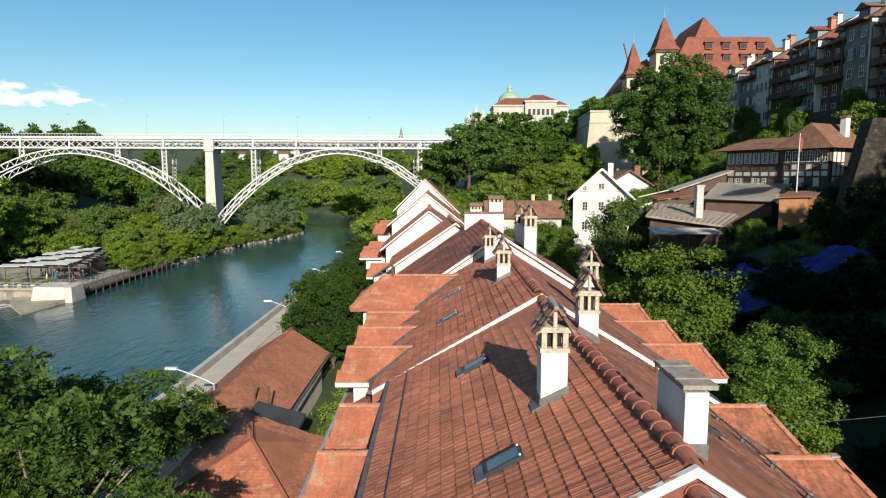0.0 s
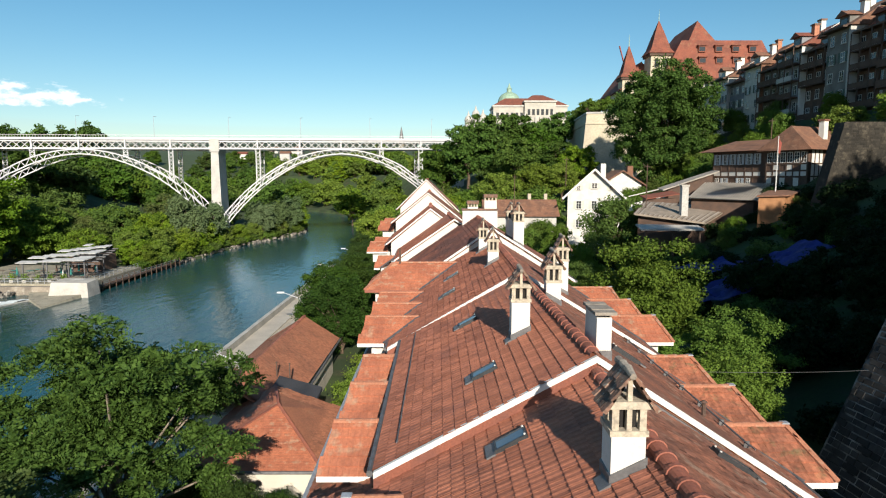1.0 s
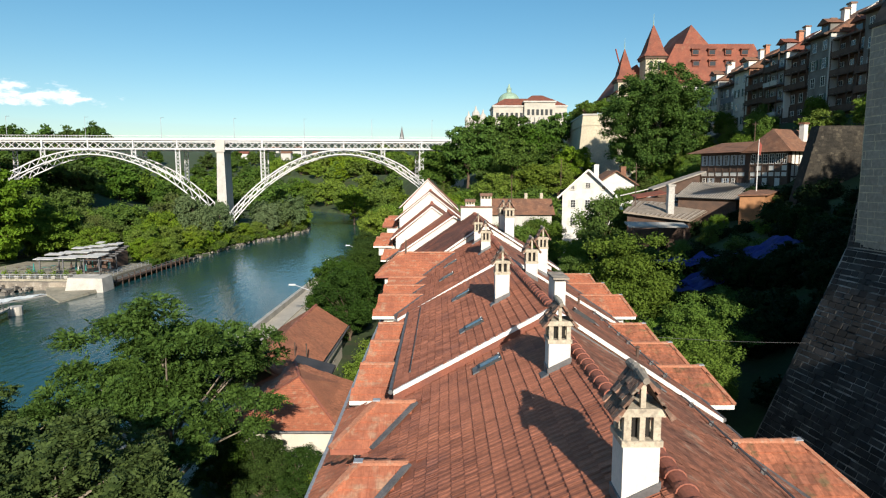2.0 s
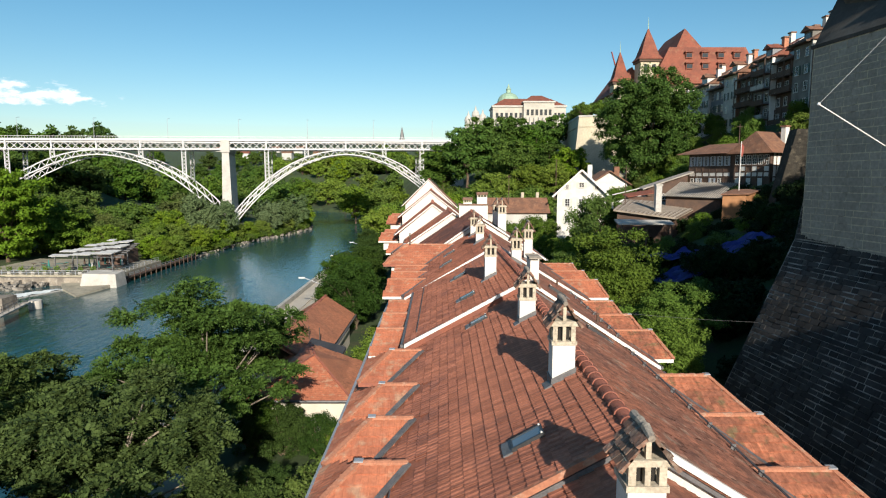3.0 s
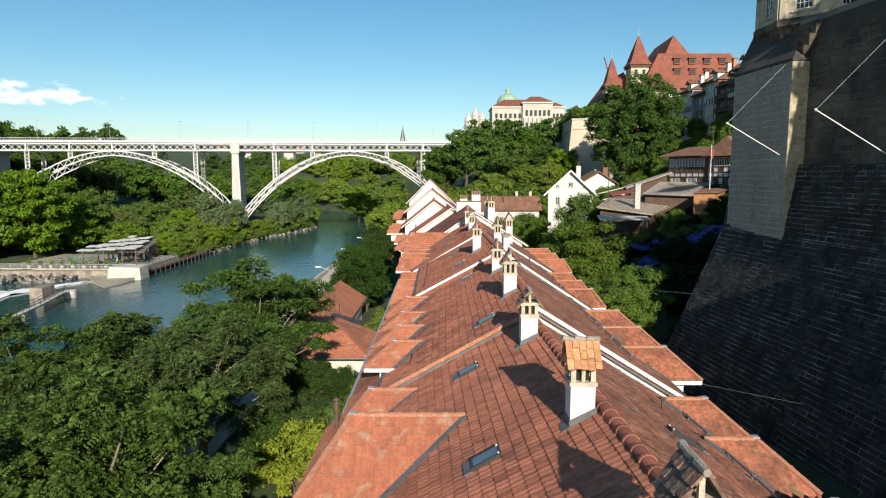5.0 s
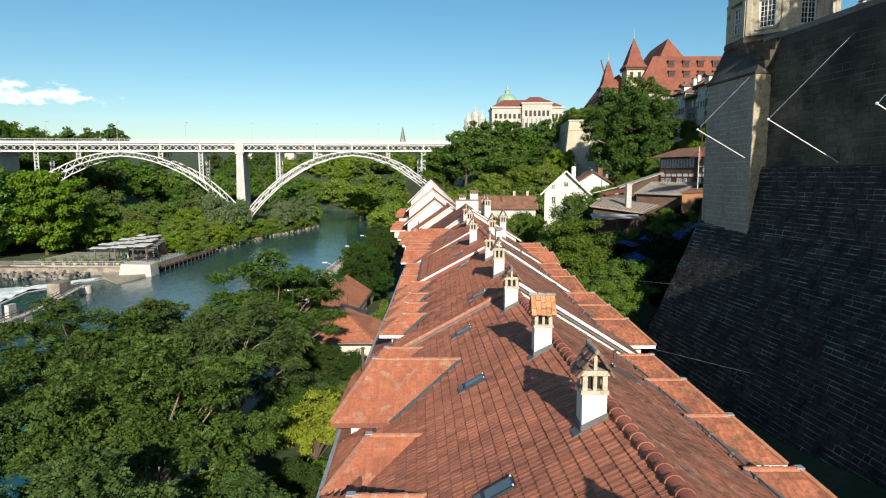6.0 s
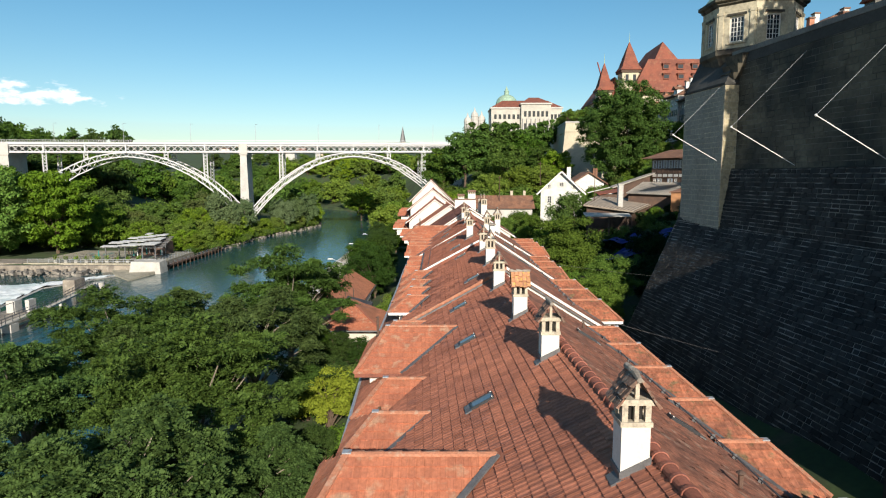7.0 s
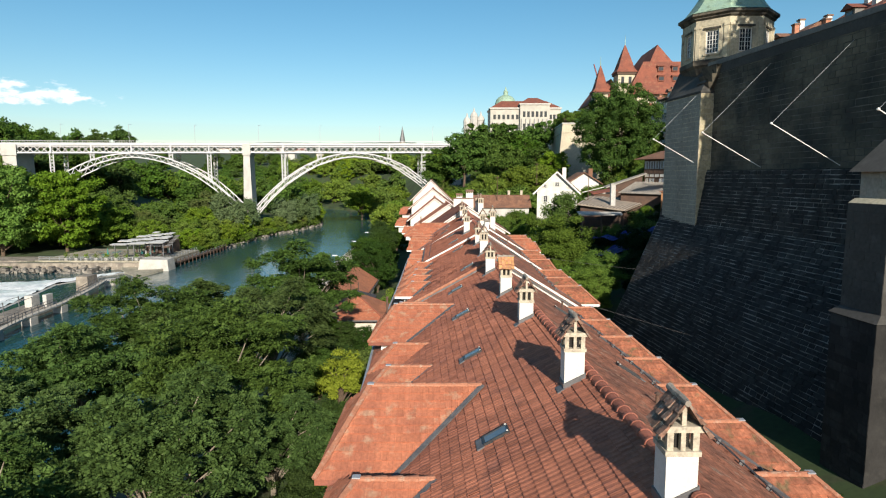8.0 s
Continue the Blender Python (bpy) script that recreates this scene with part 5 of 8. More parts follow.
def plant(proto, rows, label, group):
    """Stands a tree at each row: x, y, z, size and, if given, how much taller."""
    for x, y, z, s, *tall in rows:
        m = pose(x, y, z, 0, 0, (x * 37 + y * 91) % 360)
        if proto.name in FREE:
            o = copy_thing(proto, m)
        else:
            FREE[proto.name] = True
            o = proto
            o.matrix_basis = m
        o.scale = (s, s, s * (tall[0] if tall else 0.92 + 0.16 * ((x * 7.3 + y * 3.1) % 1)))
        tagged(o, label, "tree", group)


quay_a = grow("quay_tree", 6.3, 10.6, 94000, 0.067, M_LEAF_QUAY, 3, 84, 0.34, 0.22, 0.34, 0.15, 0.84, 0.55, 12)
quay_b = grow("quay_tree", 5.6, 10.2, 82000, 0.067, M_LEAF_QUAY, 11, 74, 0.30, 0.22, 0.34, 0.15, 0.84, 0.55, 12)
QL, QG = "broad dark green tree with layered feathery foliage beside the quay", "trees beside the quay"
plant(quay_a, [(-14.7, 21.0, -1, 1.07, 1.1), (-23.6, 7.6, -1, 1.05), (-14.2, -2.6, -1, 1.0, 1.06), (-22.5, -13, -1, 0.95, 0.95), (-15.0, -24.5, -1, 0.92, 0.92)], QL, QG)
plant(quay_b, [(-15.0, 10.2, -1, 1.1), (-23.5, -2.8, -1, 1.05, 0.95), (-13.6, -13.6, -1, 1.0, 0.98), (-23.0, -25, -1, 0.9, 0.9), (-22.6, 16.5, -1, 1.0), (-18.0, 2.0, -1, 0.9), (-18.5, -19.0, -1, 0.9), (-9.8, -7.5, -1, 0.7), (-9.6, -20.5, -1, 0.74), (-10.4, 13.2, -1, 0.42)], QL, QG)
street = grow("street_tree", 4.3, 8.6, 38000, 0.10, M_LEAF_STREET, 5, 100, 0.3, 0.03, 0.7)
plant(street, [(-10.6, 57.5, -1, 1.0), (-12.6, 61.5, -1, 1.08), (-13.0, 67.5, -1, 1.0), (-12.3, 75, -1, 1.0), (-13.8, 83, -1, 0.95), (-13.5, 92, -1, 0.95), (-14.5, 101, -1, 0.95), (-15, 110, -1, 1.0), (-12, 116, -1, 1.0)], "dense dark green rounded street tree", "street trees on the quay")
park = grow("park_tree", 6.8, 13, 19000, 0.28, M_LEAF, 7, 100, 0.4, 0.0, 0.6)
light = grow("bright_tree", 6.8, 13, 19000, 0.28, M_LEAF_LIGHT, 9, 100, 0.4, 0.0, 0.6)
dark = grow("wood_tree", 6.8, 14, 15000, 0.34, M_LEAF_DARK, 13, 90, 0.4, 0.0, 0.7)
oak = grow("oak_tree", 7.0, 12.5, 19000, 0.27, M_LEAF_OLIVE, 19, 110, 0.45, 0.0, 0.55)
willow = grow("willow_tree", 5.5, 13, 16000, 0.26, M_LEAF_GREY, 15, 70, 0.4, 0.05, 1.0)
chestnut = grow("chestnut_tree", 8.0, 17, 40000, 0.27, M_LEAF_CHESTNUT, 17, 190, 0.5, 0.02, 0.55)


def spread(n, x0, x1, y0, y1, s0, s1, seed, ok=lambda x, y: True, lift=0.0):
    rng = random.Random(seed)
    rows = []
    while len(rows) < n:
        x, y = rng.uniform(x0, x1), rng.uniform(y0, y1)
        if ok(x, y):
            rows.append((x, y, ground_z(x, y) - 0.5 + lift, rng.uniform(s0, s1)))
    return rows


far_park = grow("valley_tree", 6.8, 13, 5500, 0.52, M_LEAF, 67, 80, 0.4, 0.0, 0.6)
far_light = grow("pale_valley_tree", 6.8, 13, 5500, 0.52, M_LEAF_LIGHT, 69, 80, 0.4, 0.0, 0.6)
far_dark = grow("far_wood_tree", 6.8, 14, 5000, 0.56, M_LEAF_DARK, 71, 80, 0.4, 0.0, 0.7)


left_land = lambda x, y: x < along(LEFT_BANK, y) - 5 and not (-109 < x < -74 and y < 146)
right_land = lambda x, y: x > along(RIGHT_BANK, y) + 5
FB, FG = "leafy green tree on the far river bank", "trees on the far bank"
plant(park, spread(24, -195, -84, 158, 205, 0.9, 1.5, 1, left_land), FB, FG)
plant(oak, spread(16, -190, -90, 160, 206, 0.9, 1.35, 71, left_land), "dull olive green oak on the far river bank", FG)
plant(light, spread(14, -180, -78, 146, 190, 0.7, 1.1, 2, left_land), "bright yellow-green tree on the far river bank", FG)
plant(far_dark, spread(60, -320, -75, 232, 340, 1.2, 1.7, 3, left_land), "dark green wooded tree behind the bridge", "woods behind the bridge")
plant(willow, [(-79.5, 184, -5, 1.25, 1.15), (-76.5, 193, -5, 1.1, 1.1), (-69, 226, -5, 1.0), (-67.5, 240, -5, 1.15), (-65, 252, -5, 1.2), (-72, 236, -5, 1.2)], "silvery green willow leaning over the water", "willows on the bank")
plant(light, [(-84, 160, -5, 0.8), (-80, 166, -5, 0.75), (-92, 150, -5, 0.85), (-64.5, 259, -5, 1.0), (-70, 250, -5, 1.25), (-68, 266, -5, 1.1)], "bright yellow-green tree on the far river bank", FG)
plant(chestnut, [(-113, 141, -5, 1.42, 1.14), (-125, 131, -5, 1.5, 1.1), (-134, 146, -5, 1.55, 1.12), (-144, 134, -5, 1.5, 1.1), (-123, 154, -5, 1.35, 1.1)], "tall sunlit chestnut tree with a dense green crown", "chestnuts by the terrace")
plant(light, spread(12, -24, 4, 118, 190, 0.85, 1.2, 5, right_land), "bright green leafy tree on the wooded slope", "trees on the slope")
plant(park, spread(16, -20, 32, 122, 200, 0.9, 1.25, 6, right_land), "green leafy tree on the wooded slope", "trees on the slope")
plant(dark, [(8, 190, 17, 1.45), (16, 196, 19, 1.55), (24, 200, 21, 1.5), (30, 190, 21, 1.1), (0, 200, 14, 1.3), (38, 205, 25, 1.1), (22, 170, 15, 1.1), (32, 165, 16, 1.0)], "large dark green tree on the wooded slope", "trees on the slope")
plant(light, [(30, 150, 13, 0.8), (36, 158, 16, 0.85), (24, 152, 11, 0.9), (14, 150, 9, 0.9)], "bright green leafy tree on the wooded slope", "trees on the slope")
plant(far_park, spread(75, -330, 60, 330, 600, 1.1, 1.7, 8, lambda x, y: (left_land(x, y) or right_land(x, y)) or y > 478), "hazy green tree up the valley", "trees up the valley")
plant(far_light, spread(40, -330, 30, 300, 560, 1.0, 1.5, 18, lambda x, y: (left_land(x, y) or right_land(x, y)) or y > 478), "hazy green tree up the valley", "trees up the valley")
plant(far_dark, [(-250 + 14 * k, 352 + (k * 37) % 17, 30 + (k * 5) % 4, 1.3) for k in range(-4, 4)], "dark tree on the ridge beyond the bridge", "woods behind the bridge")
great = grow("lime_tree", 13.9, 32.6, 150000, 0.25, M_LEAF_LIME, 21, 520, 0.7, 0.03, 0.8, lobes=0.09)
plant(great, [(51.3, 139, 14.5, 1.0, 1.0)], "huge dense green lime tree on the hillside", "trees on the slope")
garden = grow("garden_tree", 3.9, 8.4, 42000, 0.085, M_LEAF_GARDEN, 23, 80, 0.2, 0.12, 0.6)
plant(garden, [(15.8, 42, 1.6, 1.36), (13.6, 46.5, 1.0, 0.95), (19.0, 34, 1.2, 1.0), (16.8, 29.8, 0.4, 0.92), (14.4, 35.0, 0.2, 0.8), (15.0, 55, 1.0, 0.8), (16, 64, 2.0, 0.75)], "light green garden tree behind the houses", "garden trees")
bush = grow("dark_garden_tree", 3.4, 8.0, 18000, 0.14, M_LEAF, 25, 60, 0.2, 0.05, 0.9)
plant(bush, [(25.6, 86, 4.5, 1.4), (19, 74, 3, 0.8), (15.5, 82, 3, 0.75), (13.5, 95, 3, 0.9), (19.5, 100, 4, 0.8), (12, 104, 3, 0.9), (15.6, 105, 3, 0.9), (18.3, 105.4, 3.6, 0.9), (9.4, 105, 2, 0.95)], "dark green garden tree by the white house", "garden trees")
hedge = grow("clipped_lime", 3.2, 6.2, 9000, 0.2, M_LEAF, 27, 50, 0.2, 0.2, 0.8)
plant(hedge, [(46 + 3.4 * k, 192 + (k % 2) * 3, 36.8, 1.0) for k in range(7)] + [(48.5 + 0.2 * k, 197 + 6 * k, 36.5, 0.95) for k in range(6)], "dark clipped lime on the bastion", "limes on the bastion")
plant(light, [(63, 92, 22, 0.62), (66, 84, 24, 0.6), (58, 110, 19, 0.5), (61, 118, 20, 0.45), (69, 72, 26, 0.75)], "bright green tree below the hill houses", "trees on the slope")
# added out of view, to keep the sun off retaining wall and pavilion
plant(park, [(50, 20, 28, 0.9), (57, 15, 28, 1.0), (64, 20, 28, 1.3), (72, 18, 28, 1.4), (53, 8, 28, 0.95), (66, 8, 28, 1.4), (60, 3, 28, 1.2), (39.5, -6, 28, 1.35, 1.15), (40.5, -15, 28, 1.6, 1.25), (46, 2, 28, 1.2, 1.1)], "unseen terrace tree added to shade the retaining wall and pavilion", "trees on the terrace")
yellow = grow("yellow_tree", 2.4, 5.2, 14000, 0.09, M_LEAF_YELLOW, 29, 60, 0.12, 0.1, 0.5)
plant(yellow, [(-8.2, 6.4, -1, 1.02)], "small bright yellow-leaved tree in the yard", "yard trees")
shrub = grow("shrub", 1.6, 2.4, 3000, 0.10, M_LEAF, 31, 30, 0.06, 0.05, 0.8)
# low shrub whose leaf colour already holds the garden's shade
boxwood = grow("boxwood", 1.6, 2.2, 2200, 0.13, M_LEAF_SHADE, 35, 30, 0.06, 0.0, 0.8)
plant(shrub, [(-6.5, 39, -0.8, 0.9), (-6.8, 43, -0.8, 1.0), (-6.2, 47, -0.8, 1.1), (-7, 34.5, -0.8, 0.8), (-7.2, 10, -0.8, 1.0), (-6.8, 2, -0.8, 1.1), (-7.4, -3, -0.8, 1.2), (-7, -8, -0.8, 1.2), (-7.5, -14, -0.8, 1.3), (-7.2, -19, -0.8, 1.2), (-7, 15, -0.8, 1.2), (-6.6, 18.5, -0.8, 1.0)], "green shrub in the yard beside the houses", "yard shrubs")
plant(street, [(-9.0, 16.5, -1.2, 0.38), (-10.5, 9.5, -1.2, 0.6), (-7.6, 0.5, -1.2, 0.5), (-8.6, -4.5, -1.2, 0.55), (-7.4, -10.5, -1.2, 0.55), (-8.2, -17.0, -1.2, 0.6), (-7.6, -24.0, -1.2, 0.6), (-12.8, 24.0, -1.2, 0.5), (-10.6, 23.4, -1.2, 0.5), (-8.3, 23.2, -1.2, 0.42)], "dense dark green small tree in the yard beside the houses", "yard trees")
fresh = grow("fresh_bush", 1.7, 3.0, 6000, 0.09, M_LEAF_LIGHT, 37, 40, 0.06, 0.05, 0.8)
plant(fresh, [(-7.2, 38, -0.9, 1.0), (-6.9, 41.5, -0.9, 1.1), (-7.4, 45, -0.9, 1.0), (-6.8, 49, -0.9, 1.1), (-7.0, 24.2, -0.9, 0.8)], "bright green bush beside the low quay house", "yard shrubs")
plant(fresh, [(22.5, 91, 4.6, 1.2), (20.0, 93.5, 4.0, 1.1), (28.3, 90, 5.6, 1.1)], "bright green bush at the foot of the white house", "garden shrubs")
# small tree, again with the shade put into its leaf colour
shade_tree = grow("yew_tree", 3.0, 6.0, 9000, 0.16, M_LEAF_SHADE, 33, 60, 0.2, 0.0, 0.8)
plant(shade_tree, spread(42, 22, 60, 26, 66, 0.5, 0.95, 44), "garden tree with near-black leaves that stand in for shade", "garden trees")
plant(far_dark, [(-190 + 9.5 * k, 474 + (k * 29) % 23, -5, 1.5 + 0.1 * (k % 3)) for k in range(0, 20)], "hazy green tree up the valley", "trees up the valley")
plant(far_light, [(-66 + 4.5 * k, 395 + 9 * k, -4, 1.25) for k in range(6)] + [(-44 + 4 * k, 290 + 12 * k, -3, 1.2) for k in range(5)], "hazy green tree up the valley", "trees up the valley")
plant(far_light, spread(26, -125, -25, 438, 520, 0.9, 1.4, 51, right_land), "hazy green tree up the valley", "trees up the valley")
plant(far_dark, [(x, y, z + hills(x, y), k) for x, y, z, k in spread(120, -560, 60, 520, 900, 1.1, 1.9, 52, lambda x, y: x < 0.12 * y - 60)], "hazy green tree up the valley", "trees up the valley")
plant(light, [(-79, 150, -5, 0.62), (-82, 155, -5, 0.7), (-77.5, 158, -5, 0.55)], "bright yellow-green tree on the far river bank", FG)
SHRUBS = spread(230, 12, 50, 24, 104, 0.6, 1.5, 40, lambda x, y: not (20 < x < 35 and 100 < y) and x > 12 + (y - 24) * 0.02)
plant(shrub, [(along(LEFT_BANK, y) - 1.2 + 0.9 * math.sin(y * 7), y, WATER + 0.3, 0.8 + 0.7 * abs(math.sin(y * 3))) for y in np.linspace(147, 300, 60).tolist()], "green bush hanging over the waterline", "bushes on the far bank")
plant(light, [(along(LEFT_BANK, y) - 3.0, y, WATER + 0.3, 0.42 + 0.2 * abs(math.sin(y))) for y in (150, 158, 171, 180, 192, 199, 212, 221, 240, 252, 266)], "bright yellow-green tree on the far river bank", FG)
plant(boxwood, spread(46, 11.5, 17.5, -34, 25, 0.8, 1.4, 61) + spread(24, 12, 20, -40, -10, 0.9, 1.5, 64), "shrub below the terrace wall with leaves coloured dark for shade", "garden shrubs")
plant(bush, spread(26, 33, 50, 106, 138, 0.5, 0.85, 62) + spread(30, 52, 66, 98, 138, 0.5, 0.9, 63), "green bush on the hillside below the old town", "trees on the slope")
plant(bush, [(27.5, 71.5, 4.5, 0.55), (31.5, 71.0, 6.0, 0.5), (36.5, 73.0, 7.5, 0.5), (39.0, 76.5, 8.5, 0.5)], "dark green garden tree by the workshop", "garden trees")
plant(boxwood, SHRUBS[70:], "slope shrub with leaves coloured near black for the shade", "garden shrubs")
plant(shrub, SHRUBS[:70], "dark garden shrub on the shaded slope", "garden shrubs")


# ---- buildings round about ----
def gable_roof(bm, x0, x1, y0, y1, z, rise, ridge, over=0.5, hip=0.0):
    """A solid roof: ridge along x or y, with an overhang; hip: how far its ends slope in."""
    x0, x1, y0, y1 = x0 - over, x1 + over, y0 - over, y1 + over
    xm, ym = (x0 + x1) / 2, (y0 + y1) / 2
    b = [bm.verts.new(p) for p in ((x0, y0, z), (x1, y0, z), (x1, y1, z), (x0, y1, z))]
    if ridge == "y":
        r = [bm.verts.new((xm, y0 + hip, z + rise)), bm.verts.new((xm, y1 - hip, z + rise))]
        fs = ((b[0], b[1], r[0]), (b[1], b[2], r[1], r[0]), (b[2], b[3], r[1]), (b[3], b[0], r[0], r[1]))
    else:
        r = [bm.verts.new((x0 + hip, ym, z + rise)), bm.verts.new((x1 - hip, ym, z + rise))]
        fs = ((b[3], b[0], r[0]), (b[0], b[1], r[1], r[0]), (b[1], b[2], r[1]), (b[2], b[3], r[0], r[1]))
    for f in fs:
        bm.faces.new(f)
    bm.faces.new(b[::-1])


def window(parent, m, w, h, shutters=None, bars=2, sill=True):
    """A window on a wall: the frame m has X along the wall and Z up, and looks out along -Y."""
    win = thing_part("window", parent)
    win.matrix_basis = m
    f = 0.07
    bm = bmesh.new()
    for a, b, c, d in ((-w / 2, w / 2, 0, f), (-w / 2, w / 2, h - f, h), (-w / 2, -w / 2 + f, f, h - f), (w / 2 - f, w / 2, f, h - f), (-0.03, 0.03, f, h - f)):
        box(bm, a, b, -0.06, 0.02, c, d)
    for k in range(1, bars + 1):
        z = f + (h - 2 * f) * k / (bars + 1)
        box(bm, -w / 2 + f, w / 2 - f, -0.045, 0.02, z - 0.02, z + 0.02)
    part("window_frame", bm, M_WHITE, win)
    bm = bmesh.new()
    box(bm, -w / 2 + f, w / 2 - f, -0.02, 0.03, f, h - f)
    part("pane", bm, M_GLASS, win)
    if sill:
        bm = bmesh.new()
        box(bm, -w / 2 - 0.1, w / 2 + 0.1, -0.16, 0.02, -0.12, 0)
        part("window_sill", bm, M_CONCRETE, win)
    if shutters:
        for s in (-1, 1):
            bm = bmesh.new()
            box(bm, s * (w * 0.78) - w * 0.24, s * (w * 0.78) + w * 0.24, -0.09, -0.03, 0, h)
            part("shutter", bm, shutters, win)
    return win


def facing(x, y, z, yaw):
    return pose(x, y, z, 0, 0, yaw)


M_SHUTTER = material("pale_shutter", (0.55, 0.57, 0.50), 0.7, (0.45, 0.47, 0.42), 3, 0.6)
M_SHUTTER_BLUE = material("grey_blue_shutter", (0.42, 0.47, 0.52), 0.7, (0.34, 0.38, 0.42), 3, 0.6)
M_SHUTTER_GREEN = material("green_shutter", (0.06, 0.10, 0.08), 0.7)
M_WALL_GREY = material("pale_grey_wall", (0.50, 0.49, 0.46), 0.9, (0.38, 0.37, 0.35), 0.5, 0.7)
M_WALL_BROWN = material("brown_boarding", (0.11, 0.065, 0.045), 0.85, (0.07, 0.045, 0.035), 1.0, 0.8)
M_OLD_ROOF = material("old_brown_tiles", (0.22, 0.105, 0.062), 0.9, (0.12, 0.065, 0.045), 0.9, 0.8, (0.27, 0.15, 0.095), 6, 0.4)
M_RED_ROOF = material("red_roof", (0.225, 0.07, 0.042), 0.85, (0.14, 0.048, 0.033), 0.35, 0.8, (0.22, 0.10, 0.06), 2.5, 0.3)
M_SAND = material("pale_sandstone", (0.52, 0.46, 0.34), 0.9, (0.42, 0.38, 0.29), 0.25, 0.7, None, 3, 0.2)
M_WOODROOF = material("weathered_boards", (0.30, 0.25, 0.20), 0.9, (0.20, 0.17, 0.135), 0.8, 0.8, (0.34, 0.28, 0.22), 8, 0.3)
M_BOARD_GREY = material("silvered_board", (0.42, 0.38, 0.33), 0.9, (0.28, 0.25, 0.21), 1.2, 0.8)
M_SHED = material("orange_wood", (0.33, 0.16, 0.07), 0.8, (0.24, 0.115, 0.05), 1.5, 0.7)


def white_house():
    t = thing("white_house", "white gabled house with pale shutters and a small chimney", "house")
    t.matrix_basis = Matrix.Translation((27.3, 105.5, 0)) @ Matrix.Rotation(radians(-12.5), 4, "Z") @ Matrix.Translation((-27.3, -105.5, 0))
    x0, x1, y0, y1, ze, zr = 22.6, 32.0, 105.5, 117, 14.6, 19.0
    bm = bmesh.new()
    xm = (x0 + x1) / 2
    p = [[bm.verts.new(q) for q in ((x0, y, 1), (x1, y, 1), (x1, y, ze), (xm, y, zr), (x0, y, ze))] for y in (y0, y1)]
    bm.faces.new(p[0])
    bm.faces.new(p[1][::-1])
    for i in range(5):
        bm.faces.new((p[0][i], p[0][(i + 1) % 5], p[1][(i + 1) % 5], p[1][i]))
    part("wall", bm, M_PLASTER, t)
    for s in (-1, 1):
        xe = xm + s * ((x1 - x0) / 2 + 0.9)
        zz = ze - 0.85
        lo = [(xm, y0 - 0.8, zr), (xe, y0 - 0.8, zz), (xe, y1 + 0.5, zz), (xm, y1 + 0.5, zr)]
        bm = bmesh.new()
        solid(bm, lo + [(a, b, c + 0.28) for a, b, c in lo])
        part("roof", bm, M_OLD_ROOF, t)
        bm = bmesh.new()
        bar(bm, (xm, y0 - 0.85, zr + 0.1), (xe, y0 - 0.85, zz + 0.1), 0.12, 0.34)
        part("verge_board", bm, M_WHITE, t)
    for x, z, w, h in ((27.3, 15.7, 1.0, 1.0), (24.5, 15.4, 0.7, 0.8), (30.2, 15.4, 0.7, 0.8), (24.6, 12.0, 0.95, 1.5), (30.0, 12.0, 0.95, 1.5), (27.3, 12.0, 0.95, 1.5), (24.6, 8.6, 0.95, 1.5)):
        window(t, facing(x, y0 - 0.01, z, 0), w, h, M_SHUTTER)
    bm = bmesh.new()
    box(bm, 28.4, 29.3, 108, 109, 16, 20.2)
    part("chimney", bm, M_PLASTER, t)


white_house()


